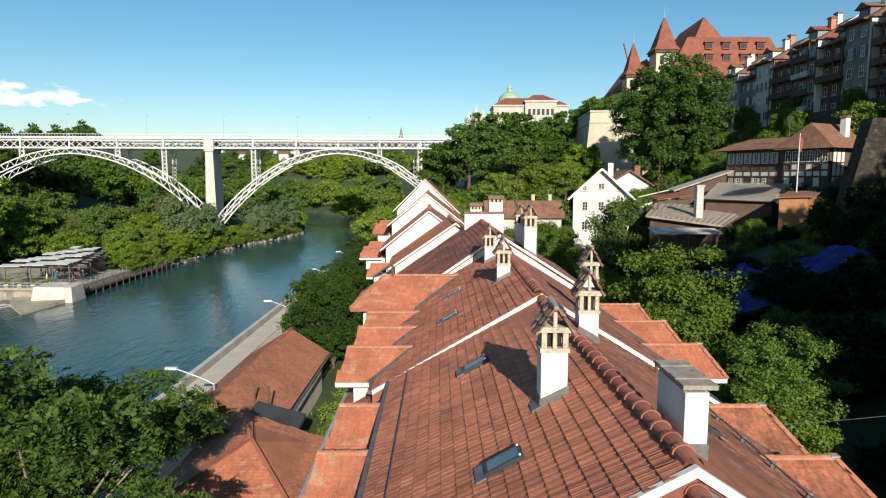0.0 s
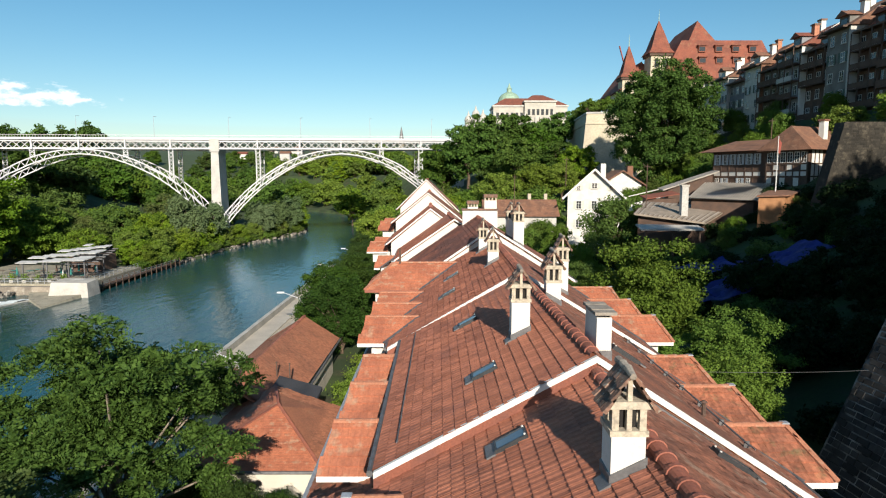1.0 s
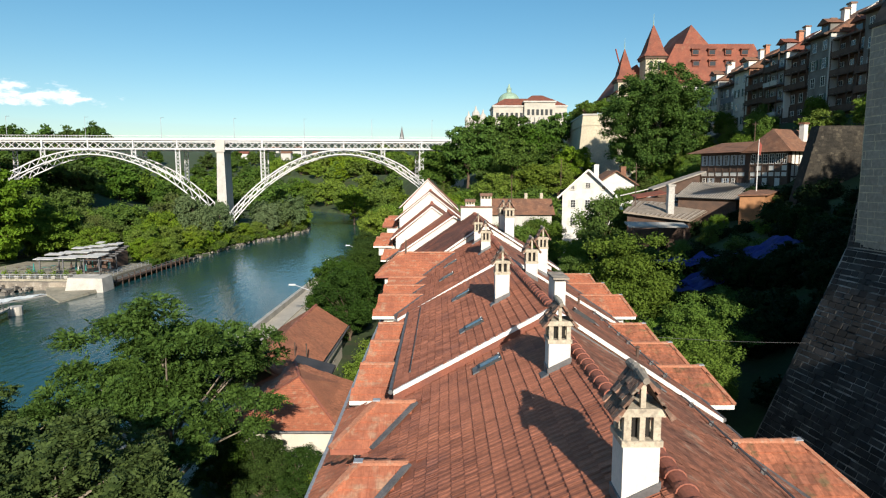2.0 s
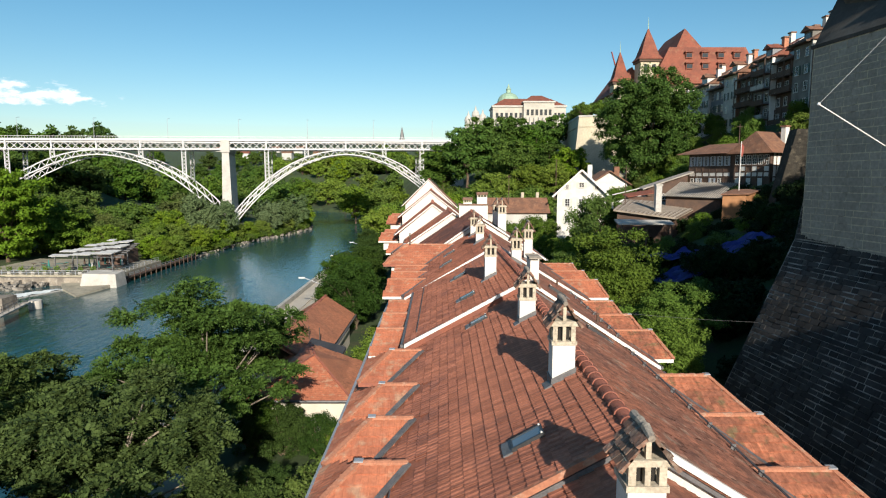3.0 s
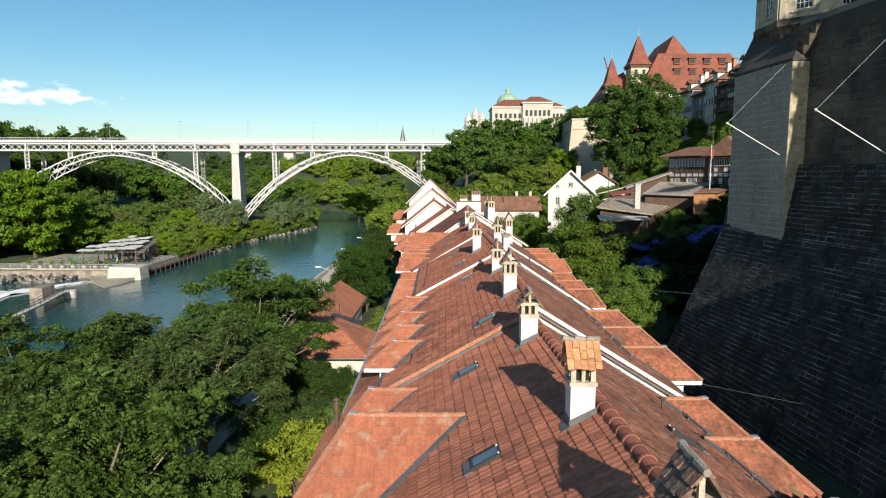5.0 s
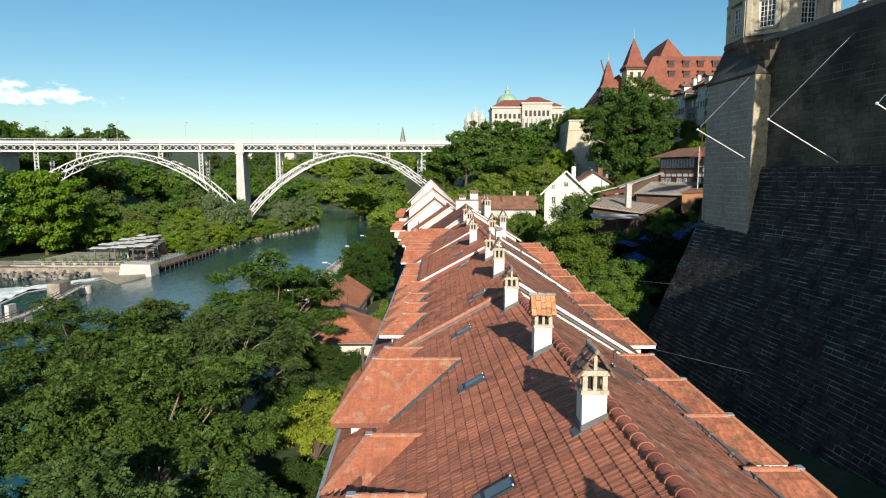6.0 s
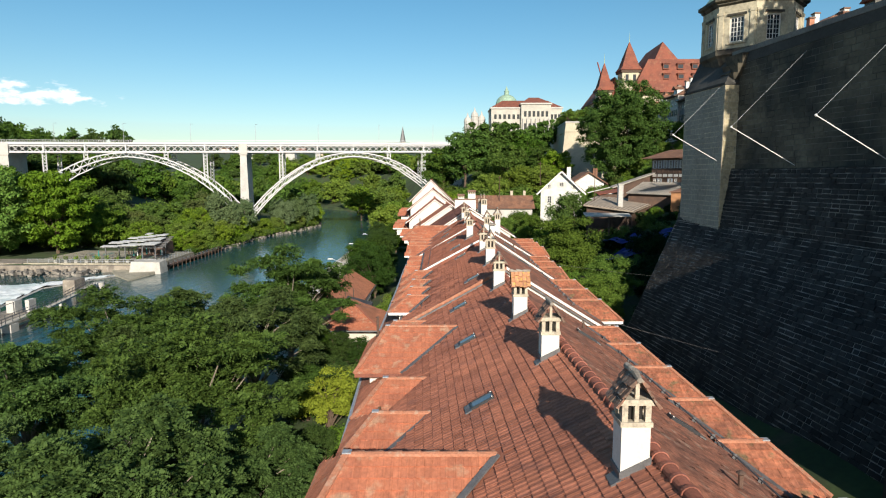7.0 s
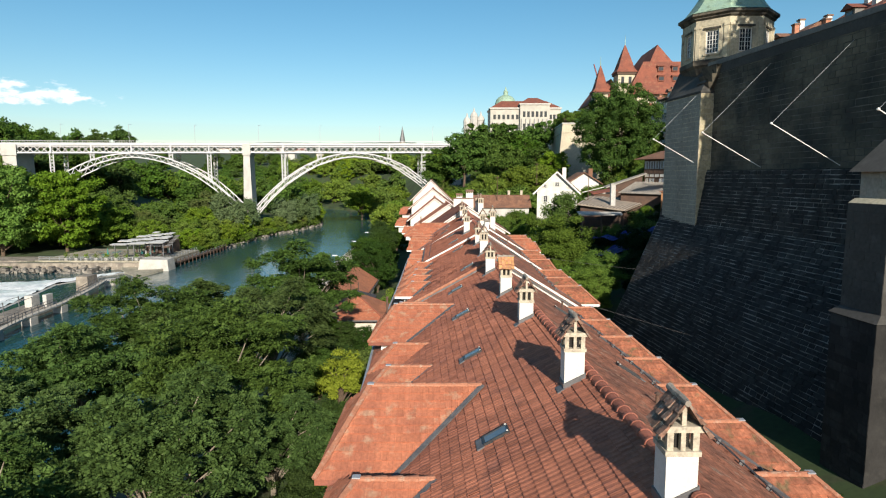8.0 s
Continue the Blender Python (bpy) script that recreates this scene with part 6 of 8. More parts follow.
def timber_house():
    t = thing("timber_house", "long half-timbered house with grey shutters under a brown hipped roof", "house")
    # the front runs from a to b
    a, b = Vector((46.4, 100.6, 1.5)), Vector((53.9, 85.4, 1.5))
    d = (b - a).normalized()
    n = Vector((d.y, -d.x, 0))
    if n.x > 0:
        n = -n
    L = (b - a).length
    m = Matrix((d, -n, Vector((0, 0, 1)))).transposed().to_4x4()
    m.translation = a
    t.matrix_basis = m
    bm = bmesh.new()
    box(bm, 0, L, 0, 10, 8, 20.6)
    part("wall", bm, M_WALL_BROWN, t)
    for z, h in ((13.7, 0.22), (16.15, 0.25), (17.05, 0.25), (18.0, 0.2), (20.05, 0.3)):
        bm = bmesh.new()
        box(bm, 0, L * 0.6, -0.10, 0.02, z, z + h)
        part("beam", bm, M_WOOD, t)
    step = 1.5
    for k in range(int(L * 0.6 / step) + 1):
        x = k * step
        bm = bmesh.new()
        box(bm, x, x + 0.22, -0.08, 0.02, 13.5, 20.2)
        part("post", bm, M_WOOD, t)
        if x + step > L * 0.6:
            continue
        for z0, z1 in ((16.42, 17.04), (14.0, 14.5)):
            bm = bmesh.new()
            box(bm, x + 0.25, x + step - 0.03, -0.045, 0.02, z0, z1)
            part("infill", bm, M_PLASTER, t)
        window(t, facing(x + 0.86, -0.03, 18.25, 0), 0.62, 1.7, M_SHUTTER_BLUE, 2, False)
        if k % 3 != 2:
            window(t, facing(x + 0.86, -0.03, 14.6, 0), 0.7, 1.45, M_SHUTTER_BLUE if k % 2 else None, 2, False)
    bm = bmesh.new()
    gable_roof(bm, -0.3, L * 0.62, 0, 10, 20.4, 2.0, "x", 1.6, 2.0)
    part("roof", bm, M_OLD_ROOF, t)
    bm = bmesh.new()
    gable_roof(bm, L * 0.6, L + 0.2, -0.6, 10, 20.2, 3.7, "y", 1.0, 1.6)
    part("roof", bm, M_OLD_ROOF, t)
    bm = bmesh.new()
    box(bm, L * 0.6, L, -0.4, 3, 8, 20.4)
    part("bay", bm, M_WALL_BROWN, t)
    x0, wide = L * 0.6, L * 0.4
    bays = 6
    for k in range(bays + 1):
        bm = bmesh.new()
        x = x0 + k * (wide - 0.2) / bays
        box(bm, x, x + 0.2, -0.50, -0.4, 13, 20.3 + 2.2 * (1 - abs(k - bays / 2) / (bays / 2)))
        part("post", bm, M_WOOD, t)
    for z in (13.9, 16.15, 17.05, 18.1, 20.15):
        bm = bmesh.new()
        box(bm, x0, L, -0.52, -0.4, z, z + 0.22)
        part("beam", bm, M_WOOD, t)
    for k in range(bays):
        a, b = x0 + 0.22 + k * (wide - 0.2) / bays, x0 - 0.02 + (k + 1) * (wide - 0.2) / bays
        for z0, z1 in ((16.4, 17.03), (17.3, 18.08)) if k % 2 else ((16.4, 17.03), (14.15, 16.1)):
            bm = bmesh.new()
            box(bm, a, b, -0.45, -0.38, z0, z1)
            part("infill", bm, M_PLASTER, t)
        window(t, facing((a + b) / 2, -0.44, 18.35, 0), 0.85, 1.6, None, 2, False)
        bm = bmesh.new()
        bar(bm, (a, -0.47, 18.3 if k % 2 else 20.1), (b, -0.47, 20.1 if k % 2 else 18.3), 0.08, 0.14)
        if k in (0, bays - 1):
            part("brace", bm, M_WOOD, t)
        else:
            bm.free()
    bm = bmesh.new()
    xm, dx = L * 0.8, L * 0.2
    solid(bm, [(xm - dx, -0.4, 20.3), (xm + dx, -0.4, 20.3), (xm + dx, 0.5, 20.3), (xm - dx, 0.5, 20.3), (xm - 0.9, -0.4, 22.6), (xm + 0.9, -0.4, 22.6), (xm + 0.9, 0.5, 22.6), (xm - 0.9, 0.5, 22.6)])
    part("gable", bm, M_PLASTER, t)
    bm = bmesh.new()
    box(bm, xm - 0.6, xm + 0.6, -0.46, -0.39, 20.7, 21.9)
    part("pane", bm, M_GLASS, t)
    # the gable end that faces the river: white panels in dark framing
    bm = bmesh.new()
    box(bm, L, L + 0.05, 0.3, 2.8, 14.2, 20.2)
    part("infill", bm, M_PLASTER, t)
    for y, z0, z1 in ((0.9, 14, 20.2), (1.9, 14, 20.2)):
        bm = bmesh.new()
        box(bm, L, L + 0.1, y, y + 0.18, z0, z1)
        part("post", bm, M_WOOD, t)
    for z in (16.2, 18.1):
        bm = bmesh.new()
        box(bm, L, L + 0.11, 0.3, 2.8, z, z + 0.2)
        part("beam", bm, M_WOOD, t)
    bm = bmesh.new()
    box(bm, L - 1.6, L - 0.8, 4, 5, 21, 24.6)
    part("chimney", bm, M_PLASTER, t)
    bm = bmesh.new()
    box(bm, L - 1.75, L - 0.65, 3.85, 5.15, 24.6, 24.85)
    part("chimney_cap", bm, M_OLD_ROOF, t)


timber_house()


def sheds():
    # long board roof
    t = thing("workshop", "long low workshop with a weathered grey-brown board roof", "shed")
    lo = [(26.6, 80.0, 12.7), (35.4, 77.0, 11.6), (43.9, 88, 13.2), (32.0, 92, 13.9)]
    bm = bmesh.new()
    solid(bm, [(x, y, z - 0.25) for x, y, z in lo] + lo)
    roof = part("roof", bm, M_WOODROOF, t)
    for k in range(46):
        u = k / 45
        p, q = Vector(lo[0]).lerp(Vector(lo[1]), u), Vector(lo[3]).lerp(Vector(lo[2]), u)
        bm = bmesh.new()
        bar(bm, p + Vector((0, 0, 0.02)), q.lerp(p, 0.03 * (k * 7 % 5)) + Vector((0, 0, 0.02)), 0.07 + 0.05 * (k * 5 % 3), 0.06)
        part("board", bm, (M_WALL_BROWN, M_WOODROOF, M_BOARD_GREY)[k * 11 % 3], roof)
    bm = bmesh.new()
    solid(bm, [(27.4, 80.6, 3), (35.2, 78, 3), (43, 87.8, 3), (32, 91, 3), (27.4, 80.6, 12.4), (35.2, 78, 11.4), (43, 87.8, 12.9), (32, 91, 13.5)])
    part("wall", bm, M_WALL_BROWN, t)
    t = thing("canopy", "flat pale canopy on posts before the workshop", "canopy")
    bm = bmesh.new()
    solid(bm, [(25.6, 73.5, 10.8), (33.8, 73.5, 10.8), (34.4, 77.0, 11.0), (26.0, 77.2, 11.2), (25.6, 73.5, 11.0), (33.8, 73.5, 11.0), (34.4, 77.0, 11.25), (26.0, 77.2, 11.4)])
    part("roof", bm, M_CONCRETE, t)
    for x in (26.2, 29.8, 33.2):
        bm = bmesh.new()
        box(bm, x, x + 0.25, 73.8, 74.05, 3, 10.8)
        part("post", bm, M_WOOD, t)
    t = thing("workshop_chimney", "square pale concrete chimney of the workshop", "chimney")
    bm = bmesh.new()
    box(bm, 33.3, 34.2, 80.2, 81.1, 8, 16.4)
    part("shaft", bm, M_PIER, t)
    bm = bmesh.new()
    box(bm, 33.2, 34.3, 80.1, 81.2, 16.4, 16.65)
    part("cap", bm, M_CONCRETE, t)
    # greenhouse
    t = thing("greenhouse", "old greenhouse with a roof of narrow grey glazing bars", "greenhouse")
    lo = [(36.2, 85.0, 14.7), (44.4, 81.5, 14.4), (50.6, 89, 16.7), (42.8, 95, 16.8)]
    bm = bmesh.new()
    solid(bm, [(x, y, z - 0.1) for x, y, z in lo] + lo)
    part("glass_roof", bm, M_GLASS_GREY, t)
    for k in range(27):
        u = k / 26
        p, q = Vector(lo[0]).lerp(Vector(lo[1]), u), Vector(lo[3]).lerp(Vector(lo[2]), u)
        bm = bmesh.new()
        bar(bm, p + Vector((0, 0, 0.05)), q + Vector((0, 0, 0.05)), 0.17, 0.10)
        part("glazing_bar", bm, M_BOARD_GREY, t)
    bm = bmesh.new()
    solid(bm, [(36.8, 85.6, 6), (44.3, 82.2, 6), (50.2, 89, 6), (42.8, 94.5, 6), (36.8, 85.6, 14.5), (44.3, 82.2, 14.2), (50.2, 89, 16.3), (42.8, 94.5, 16.4)])
    part("wall", bm, M_WALL_BROWN, t)
    t = thing("garden_shed", "orange-brown wooden garden shed with a flat roof", "shed")
    bm = bmesh.new()
    solid(bm, [(41.5, 75.4, 11), (45.0, 75.4, 11), (49.2, 79.8, 11), (45.6, 79.8, 11), (41.5, 75.4, 15.1), (45.0, 75.4, 15.2), (49.2, 79.8, 15.7), (45.6, 79.8, 15.6)])
    part("wall", bm, M_SHED, t)
    bm = bmesh.new()
    solid(bm, [(41.0, 75, 15.1), (45.4, 75, 15.2), (50.0, 80.2, 15.8), (45.2, 80.2, 15.7), (41.0, 75, 15.25), (45.4, 75, 15.35), (50.0, 80.2, 15.95), (45.2, 80.2, 15.85)])
    part("roof", bm, M_OLD_ROOF, t)
    t = thing("flagpole", "white flagpole with a limp faded red flag", "flagpole")
    bm = bmesh.new()
    tube(bm, (45.6, 79, 12), (45.6, 79, 23.2), 0.09, 0.05, 8)
    part("pole", bm, M_WHITE, t)
    bm = bmesh.new()
    solid(bm, [(45.62, 78.95, 21.0), (45.85, 78.9, 20.8), (45.9, 79.1, 20.8), (45.62, 79.05, 21.0), (45.62, 78.95, 22.9), (46.0, 78.85, 22.3), (46.05, 79.1, 22.3), (45.62, 79.05, 22.9)])
    part("flag", bm, M_FLAG, t)
    t = thing("garden_wall_rail", "pale sloping garden wall rising beside the white house", "wall")
    bm = bmesh.new()
    for p, q in (((33, 104, 14.3), (41, 100, 16.6)),):
        bar(bm, p, q, 0.14, 0.16)
    part("coping", bm, M_PLASTER, t)
    bm = bmesh.new()
    solid(bm, [(33, 103.8, 11.6), (41, 99.8, 14.2), (41, 100.2, 14.2), (33, 104.2, 11.6), (33, 103.8, 12.8), (41, 99.8, 15.6), (41, 100.2, 15.6), (33, 104.2, 12.8)])
    part("wall", bm, M_PLASTER, t)
    t = thing("low_house", "low long house with a red tiled roof and brick chimneys", "house")
    bm = bmesh.new()
    box(bm, 8, 21, 108, 116, -1, 10.5)
    part("wall", bm, M_WALL_GREY, t)
    bm = bmesh.new()
    gable_roof(bm, 8, 21, 108, 116, 10.5, 3.0, "x", 0.6)
    part("roof", bm, M_OLD_ROOF, t)
    for x in (16.2, 19.3):
        bm = bmesh.new()
        box(bm, x, x + 0.6, 112, 112.6, 12.5, 14.6)
        part("chimney", bm, M_CHIM, t)
    t = thing("net_cover", "dark blue netting spread over garden beds", "netting")
    for x0, x1, y0, y1, z in ((23, 29, 50, 56, 6.4), (30, 37, 52, 57, 9.2), (25, 31, 58, 62, 8.0)):
        bm = bmesh.new()
        bmesh.ops.create_grid(bm, x_segments=14, y_segments=8, size=0.5)
        for v in bm.verts:
            x, y = x0 + (v.co.x + 0.5) * (x1 - x0), y0 + (v.co.y + 0.5) * (y1 - y0)
            v.co = Vector((x, y, max(z, ground_z(x, y) + 2.3) + 0.5 * noise.noise(Vector((x * 0.7, y * 0.7, 1)))))
        part("net", bm, M_BLUE, t)
    t = thing("retaining_wall", "old brown masonry retaining wall, coloured darker for the slope's shade", "wall")
    bm = bmesh.new()
    solid(bm, [(46.6, 73, 8), (80, 73, 8), (80, 75, 8), (46.6, 75, 8), (50.6, 73, 24.6), (80, 73, 24.6), (80, 75, 24.6), (50.6, 75, 24.6)])
    w = part("wall", bm, M_RUBBLE_SHADE, t)
    stones("wall_stones", Vector((49.5, 73, 12)), Vector((1, 0, 0)), Vector((0, 0, 1)), Vector((0, -1, 0)), 20, 12.6, 0.6, 0.26, (M_RUBBLE_SHADE, M_RUBBLE_SHADE), w, 31, 0.025, 0.02, trim=lambda x, y: x > (y - 8.0) * 0.24 + 0.1)


def hillside_yard():
    t = thing("back_house", "pale gabled house with a red chimney behind the white house", "house")
    bm = bmesh.new()
    box(bm, 34.5, 43.0, 128, 136, 6, 16.4)
    x0, x1, xm = 34.5, 43.0, 38.8
    p = [bm.verts.new(q) for q in ((x0, 127.98, 16.4), (x1, 127.98, 16.4), (xm, 127.98, 19.0))]
    bm.faces.new(p)
    part("wall", bm, M_PLASTER, t)
    for s in (-1, 1):
        xe = xm + s * 5.1
        lo = [(xm, 127.2, 19.0), (xe, 127.2, 15.8), (xe, 136.5, 15.8), (xm, 136.5, 19.0)]
        bm = bmesh.new()
        solid(bm, lo + [(a, b, c + 0.3) for a, b, c in lo])
        part("roof", bm, M_OLD_ROOF, t)
    bm = bmesh.new()
    box(bm, 40.2, 41.4, 129, 130.2, 17.3, 20.2)
    part("chimney", bm, M_OLD_ROOF, t)
    for x in (36.6, 40.6):
        window(t, facing(x, 127.97, 13.4, 0), 1.0, 1.5, M_SHUTTER, 2)
    t = thing("lean_to", "weathered wooden lean-to shed under a long slanting roof", "shed")
    bm = bmesh.new()
    solid(bm, [(38.2, 99.0, 8), (45.0, 97.5, 8), (46.0, 101.5, 8), (38.8, 102.5, 8), (38.2, 99.0, 15.6), (45.0, 97.5, 18.2), (46.0, 101.5, 18.4), (38.8, 102.5, 15.8)])
    part("wall", bm, M_WALL_BROWN, t)
    lo = [(37.2, 98.6, 15.4), (45.8, 96.8, 18.55), (46.8, 101.8, 18.7), (37.8, 103.0, 15.6)]
    bm = bmesh.new()
    solid(bm, lo + [(a, b, c + 0.22) for a, b, c in lo])
    part("roof", bm, M_BOARD_GREY, t)
    for x, y, z in ((41.2, 98.25, 13.6), (43.6, 97.7, 14.6)):
        window(t, facing(x, y, z, -12.5), 1.0, 1.1, None, 1, False)
    t = thing("red_roof_shed", "small shed with a rust red tin roof on the slope", "shed")
    bm = bmesh.new()
    box(bm, 33.6, 38.2, 95.2, 98.0, 6, 14.2)
    part("wall", bm, M_WALL_BROWN, t)
    bm = bmesh.new()
    solid(bm, [(33.2, 94.8, 14.1), (38.6, 94.6, 14.9), (38.6, 98.4, 15.3), (33.2, 98.4, 14.5), (33.2, 94.8, 14.25), (38.6, 94.6, 15.05), (38.6, 98.4, 15.45), (33.2, 98.4, 14.65)])
    part("roof", bm, M_RED_ROOF, t)
    for x, y, z0, z1 in ((29.9, 85, 5, 19.6), (51.2, 91.5, 20.5, 26.8), (23.4, 112, 16, 21.5), (13.4, 110, 11, 18.2)):
        t = thing("pole", "thin weathered wooden pole with a short cross arm", "pole", "poles on the slope")
        bm = bmesh.new()
        tube(bm, (x, y, z0), (x, y, z1), 0.09, 0.06, 7)
        part("post", bm, M_WALL_BROWN, t)
        bm = bmesh.new()
        bar(bm, (x - 0.5, y, z1 - 0.4), (x + 0.5, y, z1 - 0.4), 0.07)
        part("cross_arm", bm, M_WALL_BROWN, t)


M_FLAG = material("red_flag", (0.30, 0.07, 0.05), 0.8)
M_BLUE = material("blue_net", (0.014, 0.022, 0.20), 0.8, (0.008, 0.01, 0.09), 1.0, 0.8)
M_GLASS_GREY = material("dusty_glass", (0.035, 0.035, 0.035), 0.3, (0.02, 0.02, 0.02), 0.6, 0.6, None, 5, 0.0)
sheds()
hillside_yard()


def bastion():
    t = thing("bastion", "pale sandstone bastion wall with a sharp battered corner", "wall")
    bm = bmesh.new()
    solid(bm, [(40.0, 176, 14), (62, 172, 14), (70, 250, 14), (46, 250, 14), (42.2, 177.6, 36.3), (62, 174, 36.3), (70, 250, 36.3), (47, 250, 36.3)])
    part("wall", bm, M_SAND, t)
    bm = bmesh.new()
    solid(bm, [(41.8, 177.2, 33.2), (62, 173.5, 33.2), (70, 250, 33.2), (46.4, 250, 33.2), (41.8, 177.2, 33.6), (62, 173.5, 33.6), (70, 250, 33.6), (46.4, 250, 33.6)])
    part("string_course", bm, M_SAND, t)
    bm = bmesh.new()
    solid(bm, [(42.0, 177.4, 36.3), (62, 173.7, 36.3), (70, 250, 36.3), (46.6, 250, 36.3), (42.0, 177.4, 36.8), (62, 173.7, 36.8), (70, 250, 36.8), (46.6, 250, 36.8)])
    part("coping", bm, M_PIER, t)


bastion()


def spire(parent, x, y, w, z0, z1, z2):
    """A square tower with a steep curved pyramid roof, a dark cornice and a finial."""
    tw = thing_part("tower", parent)
    bm = bmesh.new()
    box(bm, x - w / 2, x + w / 2, y - w / 2, y + w / 2, z0, z1 - 0.8)
    part("shaft", bm, M_SAND, tw)
    bm = bmesh.new()
    box(bm, x - w / 2 - 0.5, x + w / 2 + 0.5, y - w / 2 - 0.5, y + w / 2 + 0.5, z1 - 0.8, z1)
    part("cornice", bm, M_WOOD, tw)
    bm = bmesh.new()
    rings = []
    for k, (r, z) in enumerate(((w / 2 + 0.9, 0), (w / 2 - 0.1, 0.14), (w * 0.27, 0.55), (0.05, 1.0))):
        rings.append([bm.verts.new((x + sx * r, y + sy * r, z1 + (z2 - z1) * z)) for sx, sy in ((-1, -1), (1, -1), (1, 1), (-1, 1))])
    for p, q in zip(rings, rings[1:]):
        for i in range(4):
            bm.faces.new((p[i], p[(i + 1) % 4], q[(i + 1) % 4], q[i]))
    bm.faces.new(rings[0][::-1])
    part("roof", bm, M_RED_ROOF, tw)
    bm = bmesh.new()
    tube(bm, (x, y, z2 - 0.3), (x, y, z2 + 3.4), 0.16, 0.03, 6)
    part("finial", bm, M_COPPER, tw)
    for sx in (-0.22, 0.22):
        bm = bmesh.new()
        box(bm, x + sx * w - w * 0.09, x + sx * w + w * 0.09, y - w / 2 - 0.06, y - w / 2 + 0.05, z1 - 4.2, z1 - 1.6)
        part("opening", bm, M_GLASS, tw)


def concert_hall():
    t = thing("concert_hall", "large sandstone hall with steep red roofs and pointed towers", "hall")
    bm = bmesh.new()
    box(bm, 67, 102, 190, 225, 25, 50)
    part("wall", bm, M_SAND, t)
    # the tall hipped roof
    bm = bmesh.new()
    b = [bm.verts.new(p) for p in ((72.5, 188.5, 52), (91, 188.5, 52), (94, 226, 52), (72, 226, 52))]
    r = [bm.verts.new(p) for p in ((80.5, 195, 67), (81.5, 217, 67))]
    for f in ((b[0], b[1], r[0]), (b[1], b[2], r[1], r[0]), (b[2], b[3], r[1]), (b[3], b[0], r[0], r[1])):
        bm.faces.new(f)
    bm.faces.new(b[::-1])
    part("roof", bm, M_RED_ROOF, t)
    bm = bmesh.new()
    solid(bm, [(67.5, 187.5, 48), (104, 187.5, 48), (104, 226, 48), (67.5, 226, 48), (74, 190.5, 60), (99, 190.5, 60), (99, 224, 60), (74, 224, 60)])
    part("mansard", bm, M_RED_ROOF, t)
    for k in range(4):
        for z, w in ((56.2, 2.2), (52.6, 2.2)):
            x = 80 + k * 5.2
            y = 188.3 + (z - 48) / 12 * 2.4
            dm = thing_part("dormer", t)
            bm = bmesh.new()
            box(bm, x - w / 2, x + w / 2, y - 0.9, y + 2, z, z + 1.9)
            part("body", bm, M_RED_ROOF, dm)
            bm = bmesh.new()
            box(bm, x - w / 2 + 0.2, x + w / 2 - 0.2, y - 0.95, y - 0.88, z + 0.3, z + 1.6)
            part("pane", bm, M_GLASS, dm)
            bm = bmesh.new()
            box(bm, x - w / 2 - 0.3, x + w / 2 + 0.3, y - 1.3, y + 2, z + 1.9, z + 2.2)
            part("roof", bm, M_RED_ROOF, dm)
    spire(t, 68.2, 194.7, 6.2, 25, 56.4, 67.0)
    spire(t, 60.6, 200, 5.0, 25, 50.0, 60.5)
    bm = bmesh.new()
    box(bm, 58.5, 70, 196, 224, 25, 46)
    part("wing", bm, M_SAND, t)
    bm = bmesh.new()
    gable_roof(bm, 58.5, 70, 199, 224, 46, 9, "y", 1.0)
    part("roof", bm, M_RED_ROOF, t)
    for k in range(5):
        window(t, facing(69.5 + k * 6, 189.95, 42, 0), 1.6, 3.2, None, 2)
    bm = bmesh.new()
    bar(bm, (64.2, 215, 55), (61.4, 214, 63.2), 0.35)
    tagged(part("jib", bm, M_FLAG, thing("tower_crane", "far red jib of a building crane", "crane")), "")


concert_hall()


